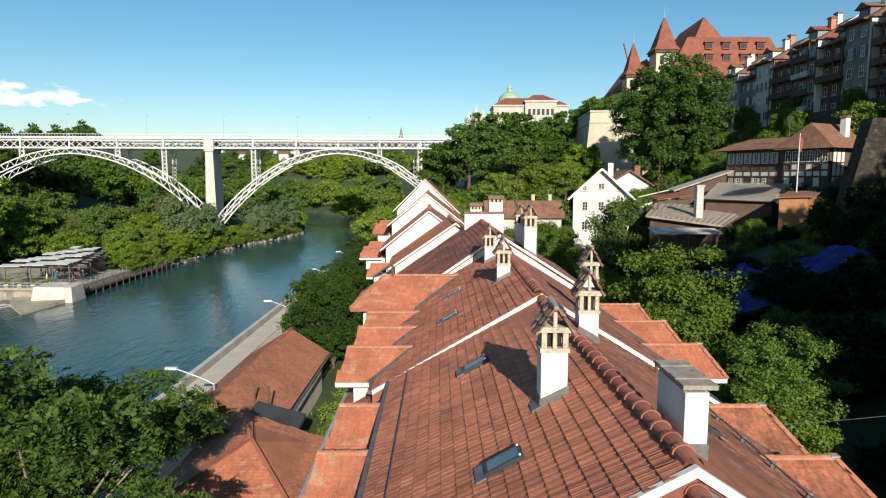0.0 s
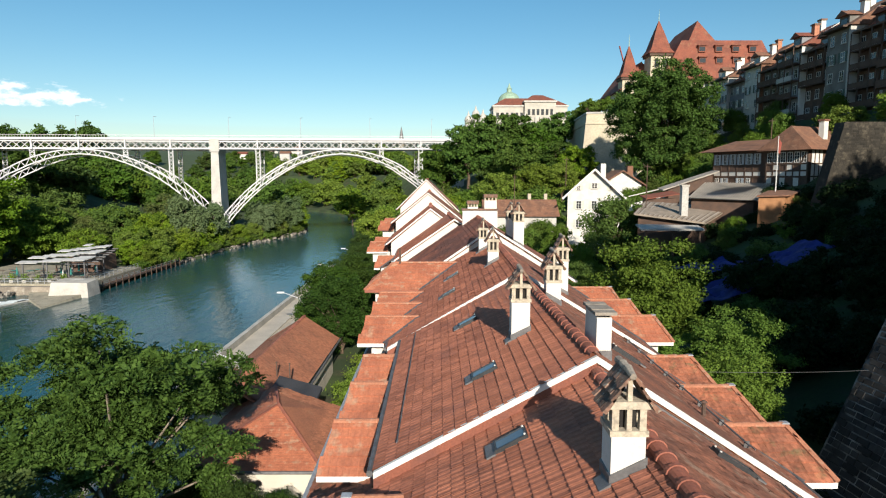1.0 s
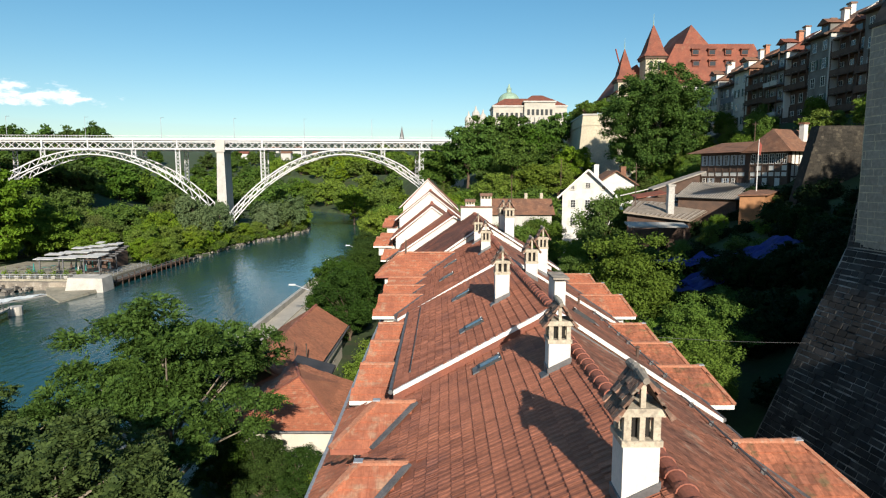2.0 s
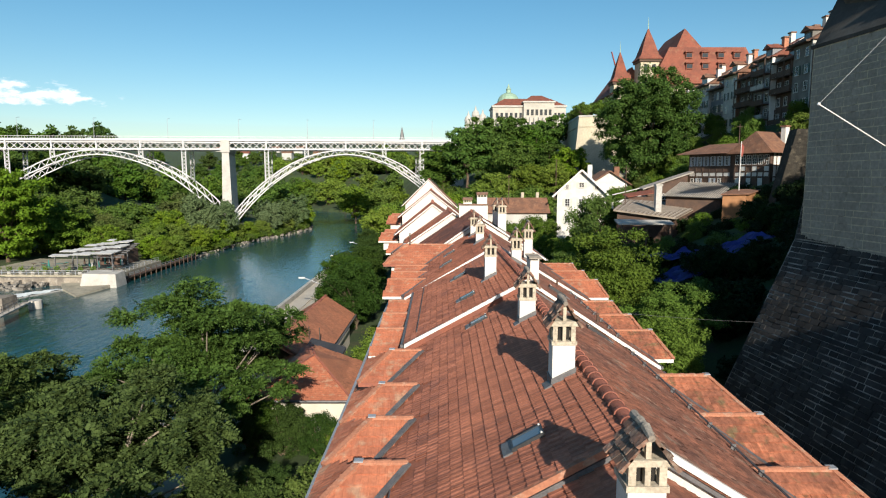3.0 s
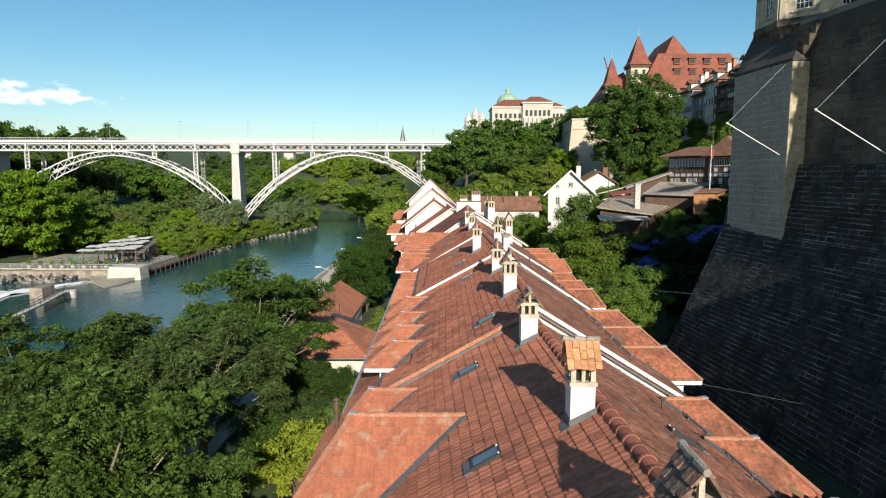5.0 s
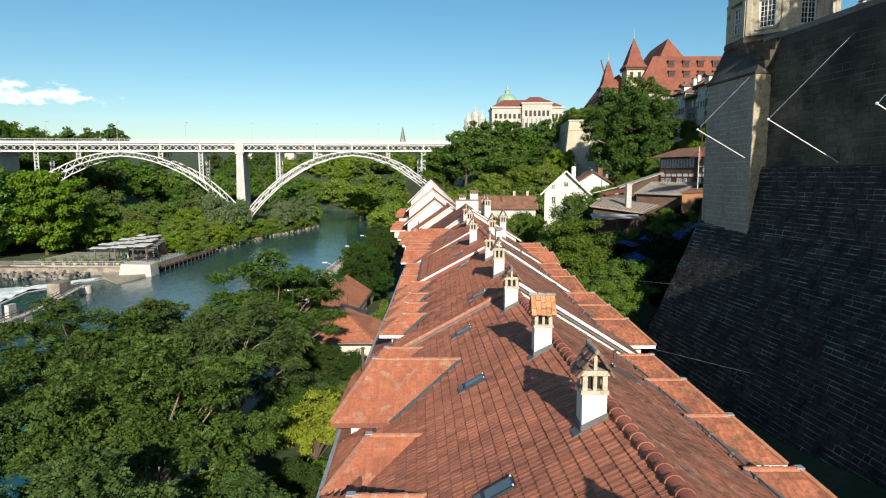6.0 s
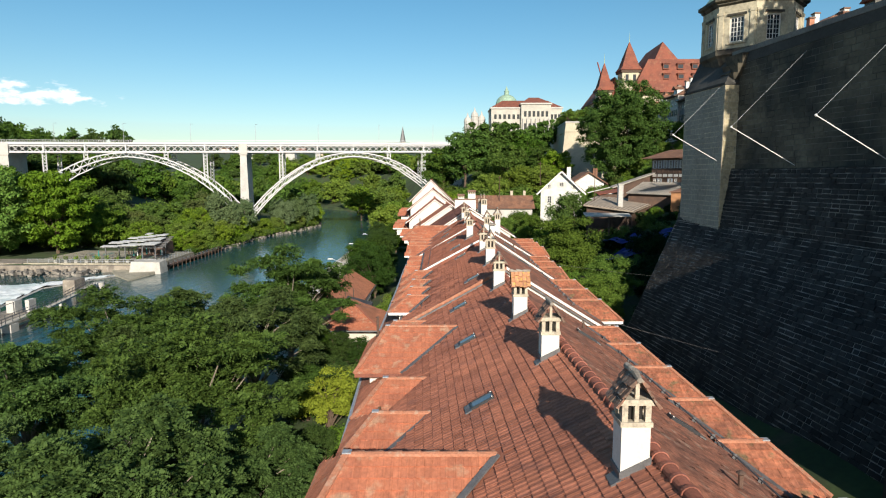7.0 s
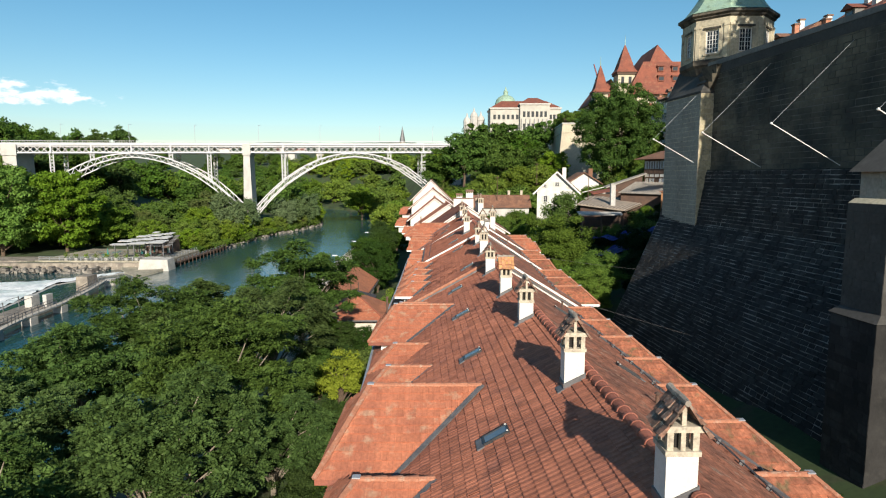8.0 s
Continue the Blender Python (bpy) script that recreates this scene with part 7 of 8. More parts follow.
def hill_house(k, x, y0, y1, z0, ze, rise, wall, roof, wood):
    """A tall old house on the hill's edge; its back looks over the slope, with galleries."""
    t = thing("hill_house", "tall old hillside town house with %s" % ("dark wooden galleries" if wood else "grey shuttered walls"), "house", "old town houses on the hill")
    bm = bmesh.new()
    box(bm, x, x + 15, y0 + 0.06, y1 - 0.06, z0, ze)
    part("wall", bm, wall, t)
    bm = bmesh.new()
    gable_roof(bm, x, x + 15, y0 - 0.25, y1 + 0.25, ze, rise, "y", 0.5)
    part("roof", bm, roof, t)
    bm = bmesh.new()
    box(bm, x - 1.3, x, y0, y1, ze - 0.25, ze + 0.05)
    part("eave", bm, M_WOOD, t)
    # the end wall that stands clear of the next roof
    bm = bmesh.new()
    v = [bm.verts.new(p) for p in ((x - 0.2, y0 - 0.32, z0), (x + 15.2, y0 - 0.32, z0), (x + 15.2, y0 - 0.32, ze - 0.1), (x + 7.5, y0 - 0.32, ze + rise + 0.25), (x - 0.2, y0 - 0.32, ze - 0.1))]
    w = [bm.verts.new((p.co.x, y0 + 0.02, p.co.z)) for p in v]
    bm.faces.new(v)
    bm.faces.new(w[::-1])
    for i in range(5):
        bm.faces.new((v[i], v[(i + 1) % 5], w[(i + 1) % 5], w[i]))
    part("end_wall", bm, (M_PLASTER, M_WALL_GREY, M_OLD_ROOF)[k % 3], t)
    rng = random.Random(k)
    floors = int((ze - z0 - 1) / 3.1)
    n = max(2, int((y1 - y0) / 2.6))
    for f in range(floors):
        z = ze - 3.1 * (f + 1) + 0.5
        for i in range(n):
            y = y0 + (y1 - y0) * (i + 0.5) / n
            window(t, facing(x - 0.02, y, z, -90), 1.15, 1.7, M_SHUTTER_GREEN if (not wood and f % 2) else None, 1)
        if wood and f < floors - 1 and rng.random() < 0.85:
            g = thing_part("gallery", t)
            bm = bmesh.new()
            box(bm, x - 1.5, x, y0 + 0.2, y1 - 0.2, z - 0.75, z - 0.55)
            part("floor", bm, M_WOOD, g)
            bm = bmesh.new()
            box(bm, x - 1.5, x - 1.42, y0 + 0.2, y1 - 0.2, z - 0.5, z + 0.4)
            part("balustrade", bm, rng.choice((M_WALL_BROWN, M_WALL_GREY, M_WALL_BROWN)), g)
            for i in range(n + 1):
                bm = bmesh.new()
                y = y0 + 0.3 + (y1 - y0 - 0.6) * i / n
                box(bm, x - 1.5, x - 1.36, y - 0.08, y + 0.08, z - 0.75, z + 2.35)
                part("post", bm, M_WOOD, g)
    for j in range(2):
        c = thing_part("chimney", t)
        cy, cx = y0 + (y1 - y0) * (0.25 + 0.5 * j), x + 3 + 3 * j
        zt = ze + rise * (0.55 + 0.35 * j) + 1.6
        bm = bmesh.new()
        box(bm, cx, cx + 0.9, cy, cy + 1.1, ze, zt)
        part("shaft", bm, M_PLASTER if rng.random() < 0.6 else M_MORTAR, c)
        bm = bmesh.new()
        box(bm, cx - 0.15, cx + 1.05, cy - 0.15, cy + 1.25, zt, zt + 0.3)
        part("cap", bm, M_HOOD, c)
    dm = thing_part("dormer", t)
    yc = (y0 + y1) / 2
    bm = bmesh.new()
    box(bm, x + 0.8, x + 4, yc - 1.3, yc + 1.3, ze, ze + 2.1)
    part("body", bm, wall, dm)
    bm = bmesh.new()
    box(bm, x + 0.74, x + 0.85, yc - 0.8, yc + 0.8, ze + 0.5, ze + 1.7)
    part("pane", bm, M_GLASS, dm)
    bm = bmesh.new()
    gable_roof(bm, x + 0.4, x + 5, yc - 1.4, yc + 1.4, ze + 2.1, 1.0, "x", 0.3)
    part("roof", bm, roof, dm)


M_WALL_STONE = material("dim_stone_wall", (0.20, 0.195, 0.18), 0.9, (0.12, 0.115, 0.105), 0.4, 0.8)
M_WALL_SLATE = material("blue_grey_wall", (0.27, 0.29, 0.31), 0.9, (0.19, 0.20, 0.22), 0.5, 0.7)
ROW = [(69.5, 62, 75, 44.5, 5.0, M_WALL_STONE, 1), (68.6, 75, 84, 42.6, 5.2, M_WALL_BROWN, 1), (67.6, 84, 91, 43.8, 5.0, M_WALL_STONE, 1), (68.6, 91, 99, 41.4, 5.0, M_WALL_BROWN, 1), (67.2, 99, 105, 42.6, 5.0, M_WALL_STONE, 0), (68.4, 105, 113, 40.8, 6.0, M_WALL_BROWN, 1),
       (67.4, 113, 119, 42.2, 4.6, M_WALL_SLATE, 1), (68.2, 119, 128, 39.8, 6.4, M_WALL_STONE, 1), (67.6, 128, 135, 41.6, 4.8, M_PLASTER, 0), (68.0, 135, 143, 39.4, 5.5, M_WALL_SLATE, 0), (67.5, 143, 152, 41.2, 4.6, M_PLASTER, 0), (67.9, 152, 163, 40.0, 5.2, M_WALL_GREY, 0), (68.2, 163, 176, 39.4, 5.0, M_WALL_SLATE, 0)]
for k, (x, y0, y1, ze, rise, wall, wood) in enumerate(ROW):
    hill_house(k, x, y0, y1, 22, ze, rise, wall, M_OLD_ROOF if k % 3 else M_RED_ROOF, wood)


M_PALACE = material("pale_palace_stone", (0.46, 0.44, 0.39), 0.9, (0.36, 0.345, 0.31), 0.2, 0.7)


def parliament():
    t = thing("parliament", "distant pale stone palace with red roofs and a green dome", "palace")
    D = 640
    for x0, x1, y, z1 in ((52, 129, D, 91), (84, 116, D - 5, 95)):
        bm = bmesh.new()
        box(bm, x0, x1, y, D + 40, 50, z1)
        part("wall", bm, M_PALACE, t)
        bm = bmesh.new()
        box(bm, x0 - 1, x1 + 1, y - 1.2, D + 41, z1, z1 + 1.6)
        part("cornice", bm, M_PIER, t)
    for x0, x1, y0, z, h, hip in ((52, 129, D, 92.6, 9, 14), (84, 116, D - 5, 96.6, 8, 11)):
        bm = bmesh.new()
        gable_roof(bm, x0, x1, y0, D + 34, z, h, "x", 0.4, hip)
        part("roof", bm, M_RED_ROOF, t)
    for x0, x1, y, n, rows in ((86, 114, D - 5, 6, ((66, 9), (82, 6))), (54, 84, D, 6, ((66, 8), (80, 5))), (116, 128, D, 3, ((66, 8), (80, 5)))):
        for k in range(n):
            xm = x0 + (x1 - x0) * (k + 0.5) / n
            for z, h in rows:
                bm = bmesh.new()
                box(bm, xm - 1.4, xm + 1.4, y - 0.2, y + 0.2, z, z + h)
                part("window", bm, M_GLASS, t)
    for k in range(7):
        bm = bmesh.new()
        tube(bm, (86 + k * 28 / 6, D - 6.5, 62), (86 + k * 28 / 6, D - 6.5, 80), 1.1, 0.95, 8)
        part("column", bm, M_PIER, t)

    def dome(name, x, y, levels, mat, n=16):
        bm = bmesh.new()
        rings = [[bm.verts.new((x + r * math.cos(2 * math.pi * i / n), y + r * math.sin(2 * math.pi * i / n), z)) for i in range(n)] for r, z in levels]
        for p, q in zip(rings, rings[1:]):
            for i in range(n):
                bm.faces.new((p[i], p[(i + 1) % n], q[(i + 1) % n], q[i]))
        bm.faces.new(rings[-1])
        return part(name, bm, mat, t, smooth=False)
    dome("drum", 71.5, D + 30, ((12.5, 88), (12.5, 96.5), (13.2, 97), (13.2, 98)), M_PALACE)
    dome("dome", 71.5, D + 30, ((12.4, 98), (12.0, 101), (10.6, 104.5), (8.0, 107.4), (4.2, 109.3), (2.6, 109.8), (2.6, 113.0), (3.0, 113.2), (1.6, 115), (0.3, 119)), M_COPPER)
    for x, z in ((44, 84), (36, 88), (28, 82)):
        dome("turret", x, D + 40, tuple((r, z + zz) for r, zz in ((4.2, -30), (4.2, -2), (4.6, -1.6), (3.6, 2), (1.4, 4.4), (0.2, 9))), M_PIER, 10)


parliament()


def far_town():
    rng = random.Random(12)
    for k in range(9):
        x, y = rng.uniform(-520, -120), rng.uniform(900, 1300)
        w, h = rng.uniform(10, 22), rng.uniform(4, 7)
        z = ground_z(x, y) + hills(x, y) + 1
        t = thing("far_building", "small far pale building among the trees of the valley", "house", "buildings up the valley")
        bm = bmesh.new()
        box(bm, x, x + w, y, y + 15, z - 20, z + h)
        part("wall", bm, rng.choice((M_WALL_GREY, M_PLASTER, M_SAND)), t)
        bm = bmesh.new()
        gable_roof(bm, x, x + w, y, y + 15, z + h, 4, "x", 0.8)
        part("roof", bm, rng.choice((M_OLD_ROOF, M_RED_ROOF)), t)
    t = thing("church_spire", "small dark church spire far up the valley", "church")
    bm = bmesh.new()
    tube(bm, (-88, 1300, 40), (-88, 1300, 92), 6, 6, 4)
    part("tower", bm, M_STONE, t)
    bm = bmesh.new()
    tube(bm, (-88, 1300, 92), (-88, 1300, 125), 6.5, 0.2, 6)
    part("spire", bm, M_LEAD, t)


far_town()


M_KERB = material("dark_kerb", (0.10, 0.10, 0.10), 0.9)
M_PAVE = material("pale_paving", (0.50, 0.46, 0.39), 0.9, (0.40, 0.37, 0.32), 0.5, 0.7)
M_WALL_CREAM = material("cream_wall", (0.62, 0.58, 0.50), 0.9, (0.52, 0.48, 0.41), 0.8, 0.6)
M_TILE_BROWN = material("brown_tile", (0.40, 0.155, 0.082), 0.9, (0.28, 0.115, 0.066), 0.5, 0.8, (0.36, 0.16, 0.09), 9, 0.3, island=0.2)
M_FELT = material("black_felt", (0.035, 0.036, 0.04), 0.7, (0.06, 0.06, 0.065), 0.9, 0.7)
# ---- quay: low house, lamps ----
def boathouse():
    t = thing("boathouse", "long low house with a sagging red-brown tiled roof by the quay", "house")
    bm = bmesh.new()
    box(bm, -16.3, -10.55, 33.2, 51.5, STREET - 1, 2.25)
    part("wall", bm, M_WALL_CREAM, t)
    r0, r1 = (-13.7, 32.6, 4.3), (-13.3, 52.2, 4.45)
    tiled("roof", [(-10.2, 32.6, 2.35), (-10.0, 52.2, 2.3), r1, r0], M_TILE_BROWN, t, "flat", 41, 0.12)
    tiled("roof", [(-16.9, 52.2, 2.2), (-17.1, 32.6, 2.2), r0, r1], M_TILE_BROWN, t, "flat", 42, 0.12)
    ridge_row((r0[0], r0[1], r0[2] + 0.02), (r1[0], r1[1], r1[2] + 0.02), t, 0.13, 0.42)
    bm = bmesh.new()
    tube(bm, (-9.9, 35.8, 2.25), (-9.9, 52.2, 2.2), 0.09, 0.09, 8)
    part("gutter", bm, M_LEAD, t)
    for y in (40, 43.5, 47):
        window(t, facing(-10.68, y, 0.2, 90), 0.8, 1.3, None, 1)
    bm = bmesh.new()
    solid(bm, [(-11.6, 33.3, 3.15), (-8.5, 33.1, 2.6), (-8.5, 36.4, 2.75), (-11.6, 36.8, 3.4), (-11.6, 33.3, 3.4), (-8.5, 33.1, 2.82), (-8.5, 36.4, 3.0), (-11.6, 36.8, 3.7)])
    part("felt_roof", bm, M_FELT, t, "black felted porch roof")
    bm = bmesh.new()
    box(bm, -11.4, -8.8, 33.8, 36.2, STREET - 0.5, 2.65)
    part("porch", bm, M_WALL_CREAM, t)
    t = thing("corner_house", "low cream house with a hipped orange tiled roof", "house")
    bm = bmesh.new()
    box(bm, -13.6, -6.9, 26.2, 34.0, STREET - 1, 2.2)
    part("wall", bm, M_WALL_CREAM, t)
    z, ap, aq = 2.2, (-9.9, 30.2, 4.1), (-11.0, 33.6, 4.1)
    tiled("roof", [(-14.2, 25.5, z), (-6.3, 25.5, z), ap], M_TILE_ORANGE, t, "flat", 51, 0.12)
    tiled("roof", [(-6.3, 25.5, z), (-6.3, 34.2, z), aq, ap], M_TILE_BROWN, t, "flat", 52, 0.12)
    tiled("roof", [(-14.2, 34.2, z), (-14.2, 25.5, z), ap, aq], M_TILE_ORANGE, t, "flat", 53, 0.12)
    for c in ((-14.2, 25.5, z), (-6.3, 25.5, z), aq):
        bm = bmesh.new()
        bar(bm, ap, c, 0.16, 0.14)
        part("hip_cap", bm, M_RIDGE, t)
    bm = bmesh.new()
    tube(bm, (-14.2, 25.4, 2.2), (-6.2, 25.4, 2.2), 0.09, 0.09, 8)
    part("gutter", bm, M_LEAD, t)
    for x, y in ((-11.9, 37.2), (-10.9, 36.9)):
        vent_pipe(x, y, 3.0, 1.5)


boathouse()


def quay_lamp(x, y):
    t = thing("street_lamp", "white street lamp with a curved arm over the quay", "street lamp", "quay lamps")
    bm = bmesh.new()
    tube(bm, (x, y, STREET), (x, y, 3.4), 0.07, 0.055, 8)
    pts = [(x - 2.6 * math.sin(a * 0.5 * math.pi / 6) ** 1.2, y, 3.4 + 1.1 * math.sin(a * 0.5 * math.pi / 6)) for a in range(7)]
    for p, q in zip(pts, pts[1:]):
        tube(bm, p, q, 0.05, 0.05, 6, False)
    part("post", bm, M_LEAD_PALE, t)
    bm = bmesh.new()
    box(bm, x - 3.3, x - 2.5, y - 0.14, y + 0.14, 4.45, 4.6)
    part("lamp_head", bm, M_WHITE, t)


for y in (40.7, 64, 87, 108):
    quay_lamp(-15.8, y)
bm = bmesh.new()
box(bm, -18.2, -17.6, -60, 118, STREET + 0.12, STREET + 0.14)
tagged(part("kerb", bm, M_KERB), "dark drain line along the quay street", "kerb", kind="structure")
bm = bmesh.new()
box(bm, -22.3, -20.0, -60, 118, STREET + 0.12, STREET + 0.26)
tagged(part("pavement", bm, M_PAVE), "pale pavement beside the parapet", "pavement", kind="structure")


# ---- far bank: terrace restaurant and weir ----
def river_terrace():
    t = thing("river_terrace", "open riverside terrace with slatted white awnings on posts", "terrace")
    bm = bmesh.new()
    solid(bm, [(-108, 119, -9), (-72.8, 117.5, -9), (-73.6, 142, -9), (-108, 146, -9), (-108, 119, -3.9), (-72.8, 117.5, -3.9), (-73.6, 142, -3.9), (-108, 146, -3.9)])
    part("platform", bm, M_STONE, t)
    for k in range(8):
        aw = thing_part("awning", t)
        y = 119.0 + k * 3.3
        x0, x1 = -88.0 + 0.4 * (k % 3), -73.4 - k * 1.05
        w = (x1 - x0) / 3
        for j in range(3):
            bm = bmesh.new()
            zz = 0.15 + 0.08 * k + 0.25 * ((k * 2 + j) % 3)
            solid(bm, [(x0 + j * w, y, zz), (x0 + j * w + w - 0.5, y, zz), (x0 + j * w + w - 0.5, y + 1.9, zz + 0.25), (x0 + j * w, y + 1.9, zz + 0.25), (x0 + j * w, y, zz + 0.1), (x0 + j * w + w - 0.5, y, zz + 0.1), (x0 + j * w + w - 0.5, y + 1.9, zz + 0.35), (x0 + j * w, y + 1.9, zz + 0.35)])
            part("panel", bm, M_AWNING, aw)
        bm = bmesh.new()
        box(bm, x0 - 0.5, x1 + 0.6, y + 2.0, y + 2.2, -0.35 + 0.08 * k, -0.1 + 0.08 * k)
        part("beam", bm, M_LEAD, aw)
    for x in (-87, -82, -77.5, -74.2):
        for y in (119.5, 126, 132.5, 139):
            if x < -73.4 - (y - 119) * 0.3:
                bm = bmesh.new()
                box(bm, x, x + 0.2, y, y + 0.2, -3.9, 0.3)
                part("post", bm, M_LEAD, t)
    for a, b in (((-107, 119.2), (-73.2, 117.8)), ((-73.2, 117.8), (-73.9, 141))):
        rl = thing_part("railing", t)
        for z in (-2.9, -3.4):
            bm = bmesh.new()
            bar(bm, (*a, z), (*b, z), 0.08)
            part("rail", bm, M_LEAD_PALE, rl)
        for k in range(13):
            p = Vector((*a, -3.9)).lerp(Vector((*b, -3.9)), k / 12)
            bm = bmesh.new()
            bar(bm, p, p + Vector((0, 0, 1.05)), 0.08)
            part("baluster", bm, M_LEAD_PALE, rl)
    bm = bmesh.new()
    box(bm, -86, -79, 134, 141, -3.9, -0.4)
    part("kiosk", bm, M_WALL_BROWN, t)
    bm = bmesh.new()
    solid(bm, [(-78.4, 112.6, -9), (-70.0, 113.4, -9), (-70.4, 119, -9), (-78.4, 119, -9), (-77.8, 114.2, -3.0), (-71.0, 114.8, -3.2), (-71.2, 119, -3.0), (-77.8, 119, -2.8)])
    part("quay_head", bm, M_CONCRETE, t, "pale stained concrete quay head")
    bm = bmesh.new()
    solid(bm, [(-80.5, 110.5, -7.5), (-72.4, 102.4, -7.5), (-71.2, 116, -7.5), (-88, 122, -7.5), (-80.2, 111, -5.7), (-73.0, 103.6, -5.75), (-71.8, 116, -5.3), (-87.5, 122, -5.0)])
    part("apron", bm, M_STONE, t, "low sloping stone apron")
    # a wooden landing along the bank, with posts
    jetty = thing_part("landing", t)
    bm = bmesh.new()
    solid(bm, [(-73.4, 121, -5.2), (-71.6, 121, -5.2), (-71.8, 160, -5.2), (-73.6, 160, -5.2), (-73.4, 121, -5.0), (-71.6, 121, -5.0), (-71.8, 160, -5.0), (-73.6, 160, -5.0)])
    part("deck", bm, M_WOOD, jetty)
    for k in range(15):
        bm = bmesh.new()
        tube(bm, (-71.7, 121.5 + k * 2.7, -7.5), (-71.7, 121.5 + k * 2.7, -3.9), 0.13, 0.11, 7)
        part("post", bm, M_WOOD, jetty)
    for z in (-4.1, -4.5):
        bm = bmesh.new()
        bar(bm, (-71.7, 121.5, z), (-71.75, 159.6, z), 0.09)
        part("rail", bm, M_LEAD_PALE, jetty)
    rng = random.Random(5)
    for k in range(9):
        x, y = rng.uniform(-92, -75), rng.uniform(119.5, 130)
        c = thing("parasol", "closed dark parasol on the riverside terrace", "parasol", "terrace parasols")
        c.location = (x, y, -3.9)
        bm = bmesh.new()
        tube(bm, (0, 0, 0), (0, 0, 2.5), 0.04, 0.04, 6)
        part("pole", bm, M_LEAD, c)
        bm = bmesh.new()
        tube(bm, (0, 0, 1.0), (0, 0, 2.6), 0.26, 0.06, 8)
        part("cloth", bm, rng.choice((M_TEAL, M_WOOD, M_AWNING)), c)
    for k in range(44):
        x, y = rng.uniform(-100, -75.5), rng.uniform(120, 134)
        s = thing("terrace_table", "small dark table with chairs on the terrace", "table", "terrace tables")
        s.location = (x, y, -3.9)
        bm = bmesh.new()
        box(bm, -0.5, 0.5, -0.4, 0.4, 0.7, 0.76)
        part("tabletop", bm, rng.choice((M_LEAD, M_WOOD, M_TEAL)), s)
        bm = bmesh.new()
        tube(bm, (0, 0, 0), (0, 0, 0.7), 0.05, 0.05, 6)
        part("leg", bm, M_LEAD, s)
    for k in range(9):
        x = -100 + k * 2.7
        p = thing("planter", "green plant in a tub on the terrace edge", "plant", "terrace planters")
        p.location = (x, 119.8 - k * 0.08, -3.9)
        bm = bmesh.new()
        box(bm, -0.4, 0.4, -0.4, 0.4, 0, 0.6)
        part("tub", bm, M_CONCRETE, p)
        bm = bmesh.new()
        for j in range(60):
            a, b, c = rng.gauss(0, 0.35), rng.gauss(0, 0.35), 0.6 + abs(rng.gauss(0, 0.6))
            bar(bm, (a, b, c), (a + rng.uniform(-0.2, 0.2), b + rng.uniform(-0.2, 0.2), c + 0.25), 0.16, 0.02)
        part("foliage", bm, M_LEAF_LIGHT, p)


M_AWNING = material("pale_awning", (0.56, 0.56, 0.54), 0.7, (0.40, 0.40, 0.39), 0.8, 0.7, None, 6, 0.1)
M_BANK = material("stained_bank", (0.30, 0.26, 0.21), 0.95, (0.15, 0.13, 0.11), 0.5, 0.9, (0.36, 0.33, 0.28), 4, 0.3)
M_TEAL = material("teal_cloth", (0.03, 0.20, 0.18), 0.8)


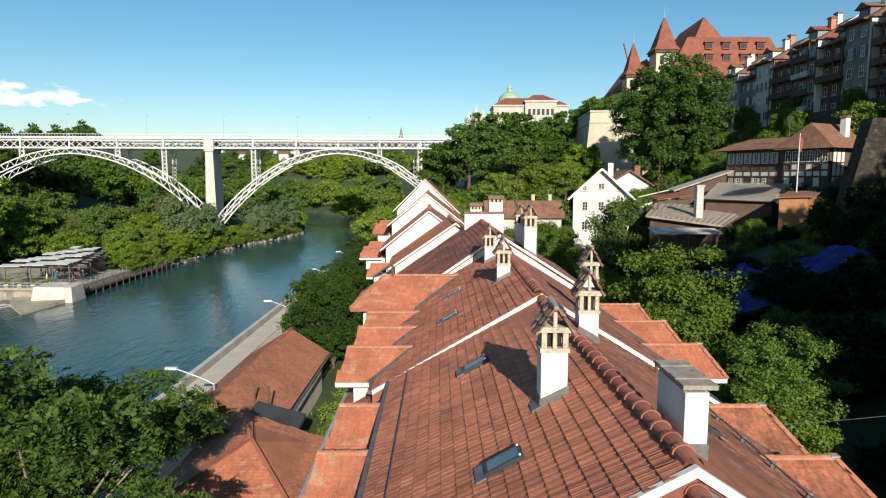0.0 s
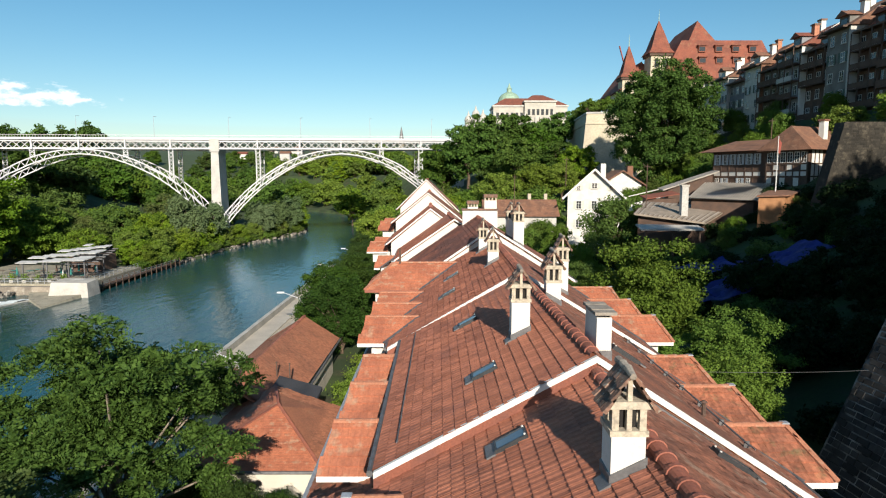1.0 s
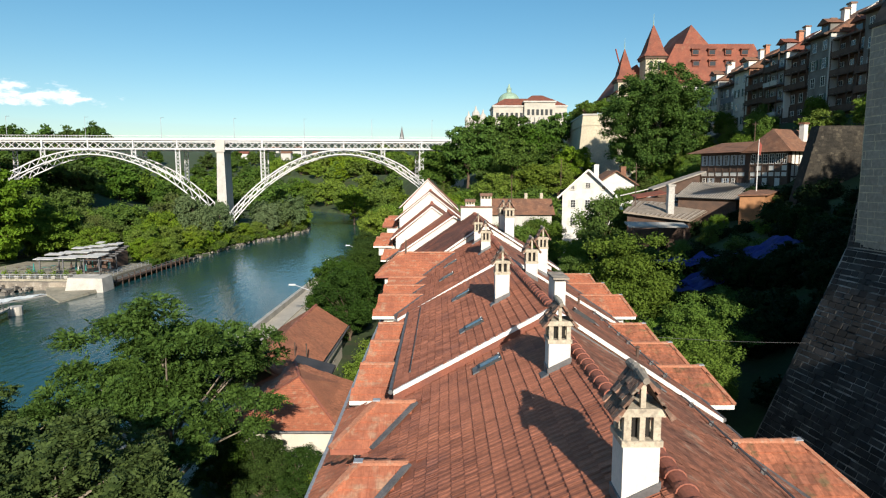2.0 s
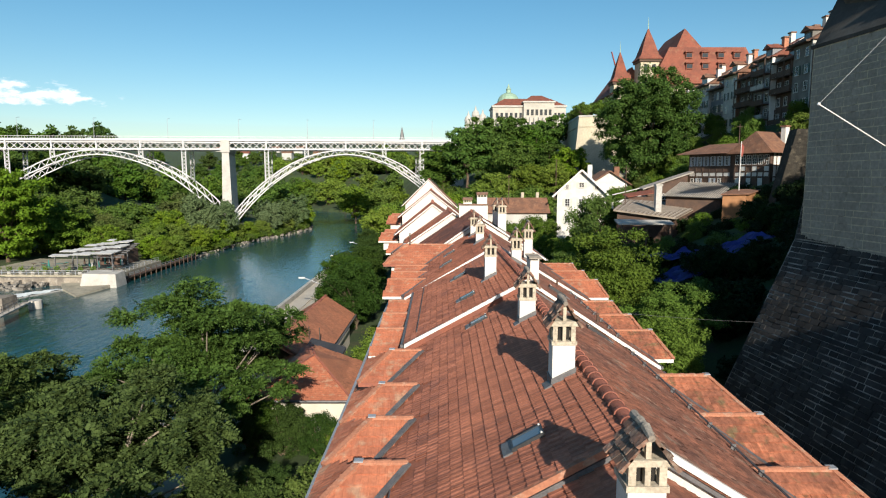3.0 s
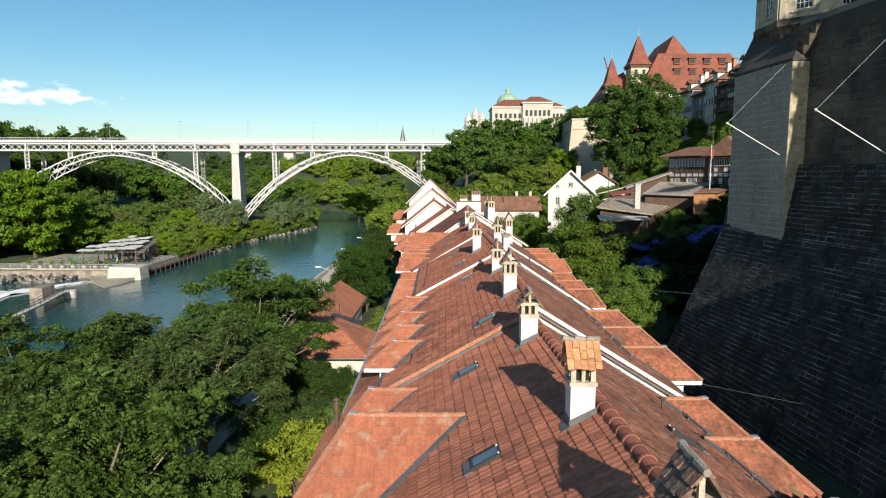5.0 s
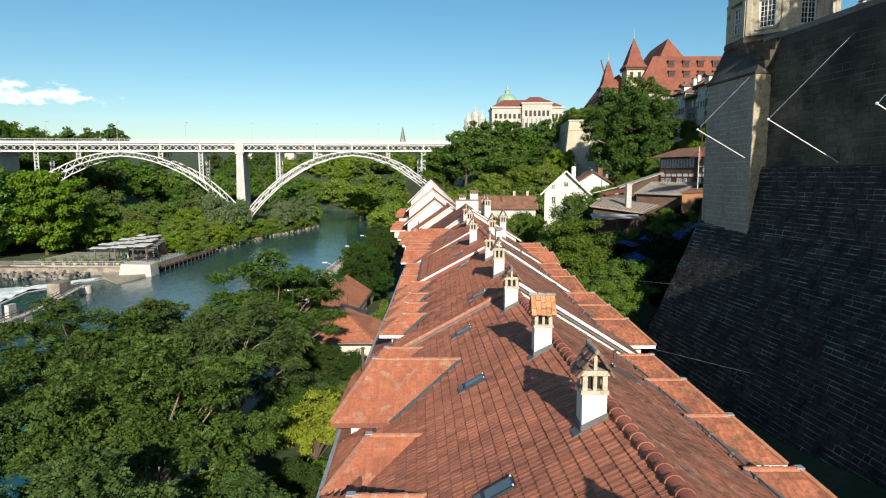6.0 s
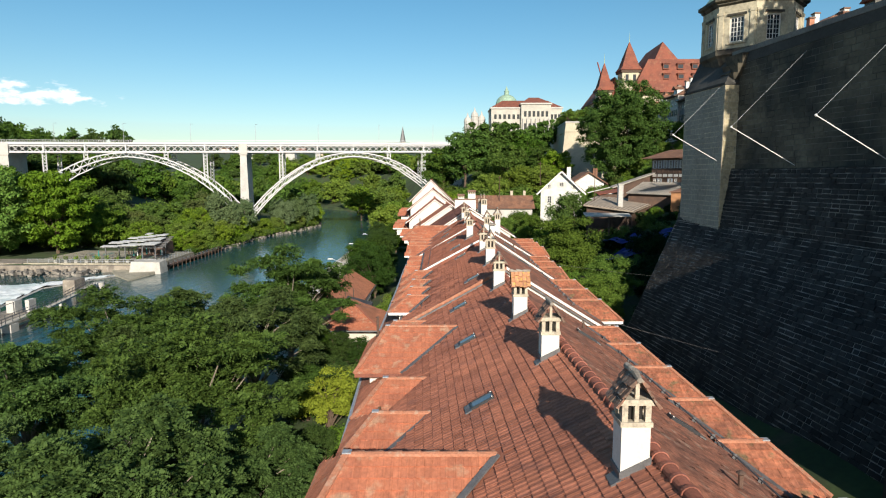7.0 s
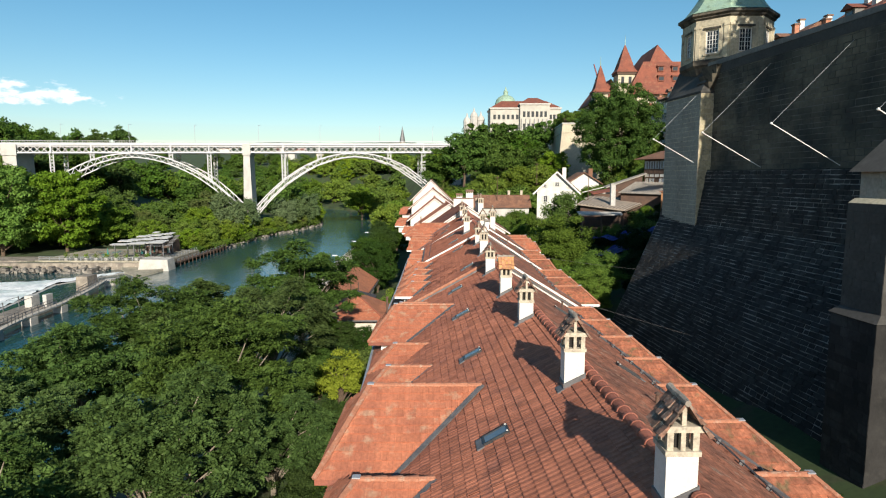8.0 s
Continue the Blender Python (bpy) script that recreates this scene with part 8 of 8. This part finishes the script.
def weir():
    t = thing("weir", "curved concrete weir with a footbridge over foaming water", "weir")
    crest = [(-79.5, 113), (-82.8, 104.5), (-85.2, 98.5), (-87.0, 94), (-85.5, 88), (-83.3, 79), (-80.5, 66), (-77, 52), (-72, 30)]
    for (x0, y0), (x1, y1) in zip(crest, crest[1:]):
        bm = bmesh.new()
        bar(bm, (x0, y0, WATER - 0.5), (x1, y1, WATER - 0.5), 0.9, 1.15)
        part("sill", bm, M_CONCRETE, t)
    walk_line = [(-74.4, 91.4), (-71.0, 78.6), (-68.5, 66), (-67.6, 55.2), (-66.4, 48.6), (-63, 35), (-58, 10)]
    bm = bmesh.new()
    solid(bm, [(-78.0, 86.6, -9), (-75.2, 86.6, -9), (-75.2, 90.6, -9), (-78.4, 90.6, -9), (-77.8, 86.8, -2.9), (-75.4, 86.8, -2.9), (-75.4, 90.4, -2.9), (-78.2, 90.4, -2.9)])
    part("pier", bm, M_BANK, t, "square stained concrete pier")
    bm = bmesh.new()
    tube(bm, (-74.2, 93.4, -9), (-74.2, 93.4, -4.5), 1.15, 1.1, 14)
    part("round_pier", bm, M_CONCRETE, t, "round pale concrete pier")
    for k, (x, y) in enumerate(((-70.6, 76), (-68.6, 66.5), (-67.7, 57), (-66.2, 47))):
        bm = bmesh.new()
        box(bm, x - 0.8, x + 0.8, y - 0.9, y + 0.9, -9, -4.7)
        part("support", bm, M_CONCRETE, t)
    bm = bmesh.new()
    solid(bm, [(-74.5, 48, -9), (-69.2, 48, -9), (-70.6, 70, -9), (-76.0, 70, -9), (-74.5, 48, -4.9), (-69.2, 48, -4.9), (-70.6, 70, -4.9), (-76.0, 70, -4.9)])
    part("sluice_deck", bm, M_BANK, t, "stained concrete sluice deck")
    bm = bmesh.new()
    for (x0, y0), (x1, y1) in zip(walk_line, walk_line[1:]):
        bar(bm, (x0, y0, -4.5), (x1, y1, -4.5), 1.3, 0.24)
    part("walkway", bm, M_PAVE, t)
    for off in (-0.6, 0.6):
        rl = thing_part("railing", t)
        for z in (-3.4, -3.9):
            bm = bmesh.new()
            for (x0, y0), (x1, y1) in zip(walk_line, walk_line[1:]):
                bar(bm, (x0 + off, y0, z), (x1 + off, y1, z), 0.06)
            part("rail", bm, M_LEAD, rl)
        for (x0, y0), (x1, y1) in zip(walk_line[:5], walk_line[1:5]):
            for k in range(6):
                u = k / 6
                bm = bmesh.new()
                bar(bm, (x0 + (x1 - x0) * u + off, y0 + (y1 - y0) * u, -4.4), (x0 + (x1 - x0) * u + off, y0 + (y1 - y0) * u, -3.4), 0.07)
                part("baluster", bm, M_LEAD, rl)
    for x0, y0, w in ((-72.6, 66.2, 1.5), (-70.7, 67.0, 0.7)):
        bm = bmesh.new()
        box(bm, x0 - w, x0, y0 - 0.9, y0 + 0.9, -4.9, -2.8)
        part("gate_housing", bm, M_PIER, t, "pale metal sluice housing")
    for x0, y0 in ((-74.2, 64), (-71.5, 63.5), (-73.0, 58.5)):
        bm = bmesh.new()
        bar(bm, (x0, y0, -4.9), (x0, y0, -2.6), 0.12)
        bar(bm, (x0, y0, -2.7), (x0, y0 - 3, -2.7), 0.08)
        part("gate_post", bm, M_LEAD, t)
    # foam below the weir: dense at the crest, torn further down
    ys = [c[1] for c in crest[::-1]]
    xs = [c[0] for c in crest[::-1]]
    bm = bmesh.new()
    bmesh.ops.create_grid(bm, x_segments=110, y_segments=110, size=0.5)
    for v in bm.verts:
        u, w = v.co.x + 0.5, v.co.y + 0.5
        y = 40 + w * 72.5
        wide = np.interp(y, (40, 88, 100, 112.5), (70, 60, 14, 5))
        x = float(np.interp(y, ys, xs)) - 0.3 - u * wide
        lump = 0.5 + noise.noise(Vector((x * 0.5, y * 0.35, 0)))
        v.co = Vector((x, y, WATER + 0.04 + (1 - u) ** 2 * 0.35 * lump + 0.16 * noise.noise(Vector((x * 1.1, y * 0.9, 4))) - 0.22 * u * u))
    tagged(part("foam", bm, M_FOAM, smooth=True), "white foaming water below the weir", "water", kind="structure")
    return t


def foam_material():
    m = material("river_foam", (0.84, 0.86, 0.86), 0.6, (0.45, 0.56, 0.55), 0.12, 0.8, (0.88, 0.90, 0.90), 1.6, 0.5)
    return m


M_FOAM = foam_material()
weir()
river_terrace()


def bank_rocks():
    rng = random.Random(9)
    v, f = [], []
    for k in range(420):
        y = rng.uniform(143, 300)
        x = along(LEFT_BANK, y) + rng.uniform(-1.6, 0.9)
        s = rng.uniform(0.2, 0.7)
        z = WATER + rng.uniform(-0.1, 0.7)
        n = len(v)
        for a in (-1, 1):
            for b in (-1, 1):
                for c in (-1, 1):
                    v.append((x + a * s * rng.uniform(0.6, 1.1), y + b * s * rng.uniform(0.6, 1.1), z + c * s * rng.uniform(0.4, 0.8)))
        for q in ((0, 1, 3, 2), (4, 6, 7, 5), (0, 4, 5, 1), (2, 3, 7, 6), (0, 2, 6, 4), (1, 5, 7, 3)):
            f.append(tuple(n + i for i in q))
    for k in range(220):
        y, x = rng.uniform(109.5, 116.5), rng.uniform(-140, -86)
        s, z = rng.uniform(0.25, 0.65), WATER + rng.uniform(0, 0.9)
        n = len(v)
        for a in (-1, 1):
            for b in (-1, 1):
                for c in (-1, 1):
                    v.append((x + a * s * rng.uniform(0.6, 1.1), y + b * s * rng.uniform(0.6, 1.1), z + c * s * rng.uniform(0.4, 0.8)))
        for q in ((0, 1, 3, 2), (4, 6, 7, 5), (0, 4, 5, 1), (2, 3, 7, 6), (0, 2, 6, 4), (1, 5, 7, 3)):
            f.append(tuple(n + i for i in q))
    tagged(mesh_object("bank_stones", v, f, M_ROCK), "loose pale boulders along the waterline", "rocks", kind="stuff")


M_ROCK = material("bank_rock", (0.24, 0.22, 0.19), 0.95, (0.12, 0.11, 0.10), 0.8, 0.8, None, 5, 0.4, island=0.3)
bank_rocks()
bm = bmesh.new()
box(bm, -150, -79, 116.6, 118.9, -9, -4.3)
box(bm, -150, -108.2, 118.9, 127, -4.6, -3.9)
tagged(part("bank_wall", bm, M_BANK), "low stained concrete bank wall with a promenade", "wall", kind="structure")
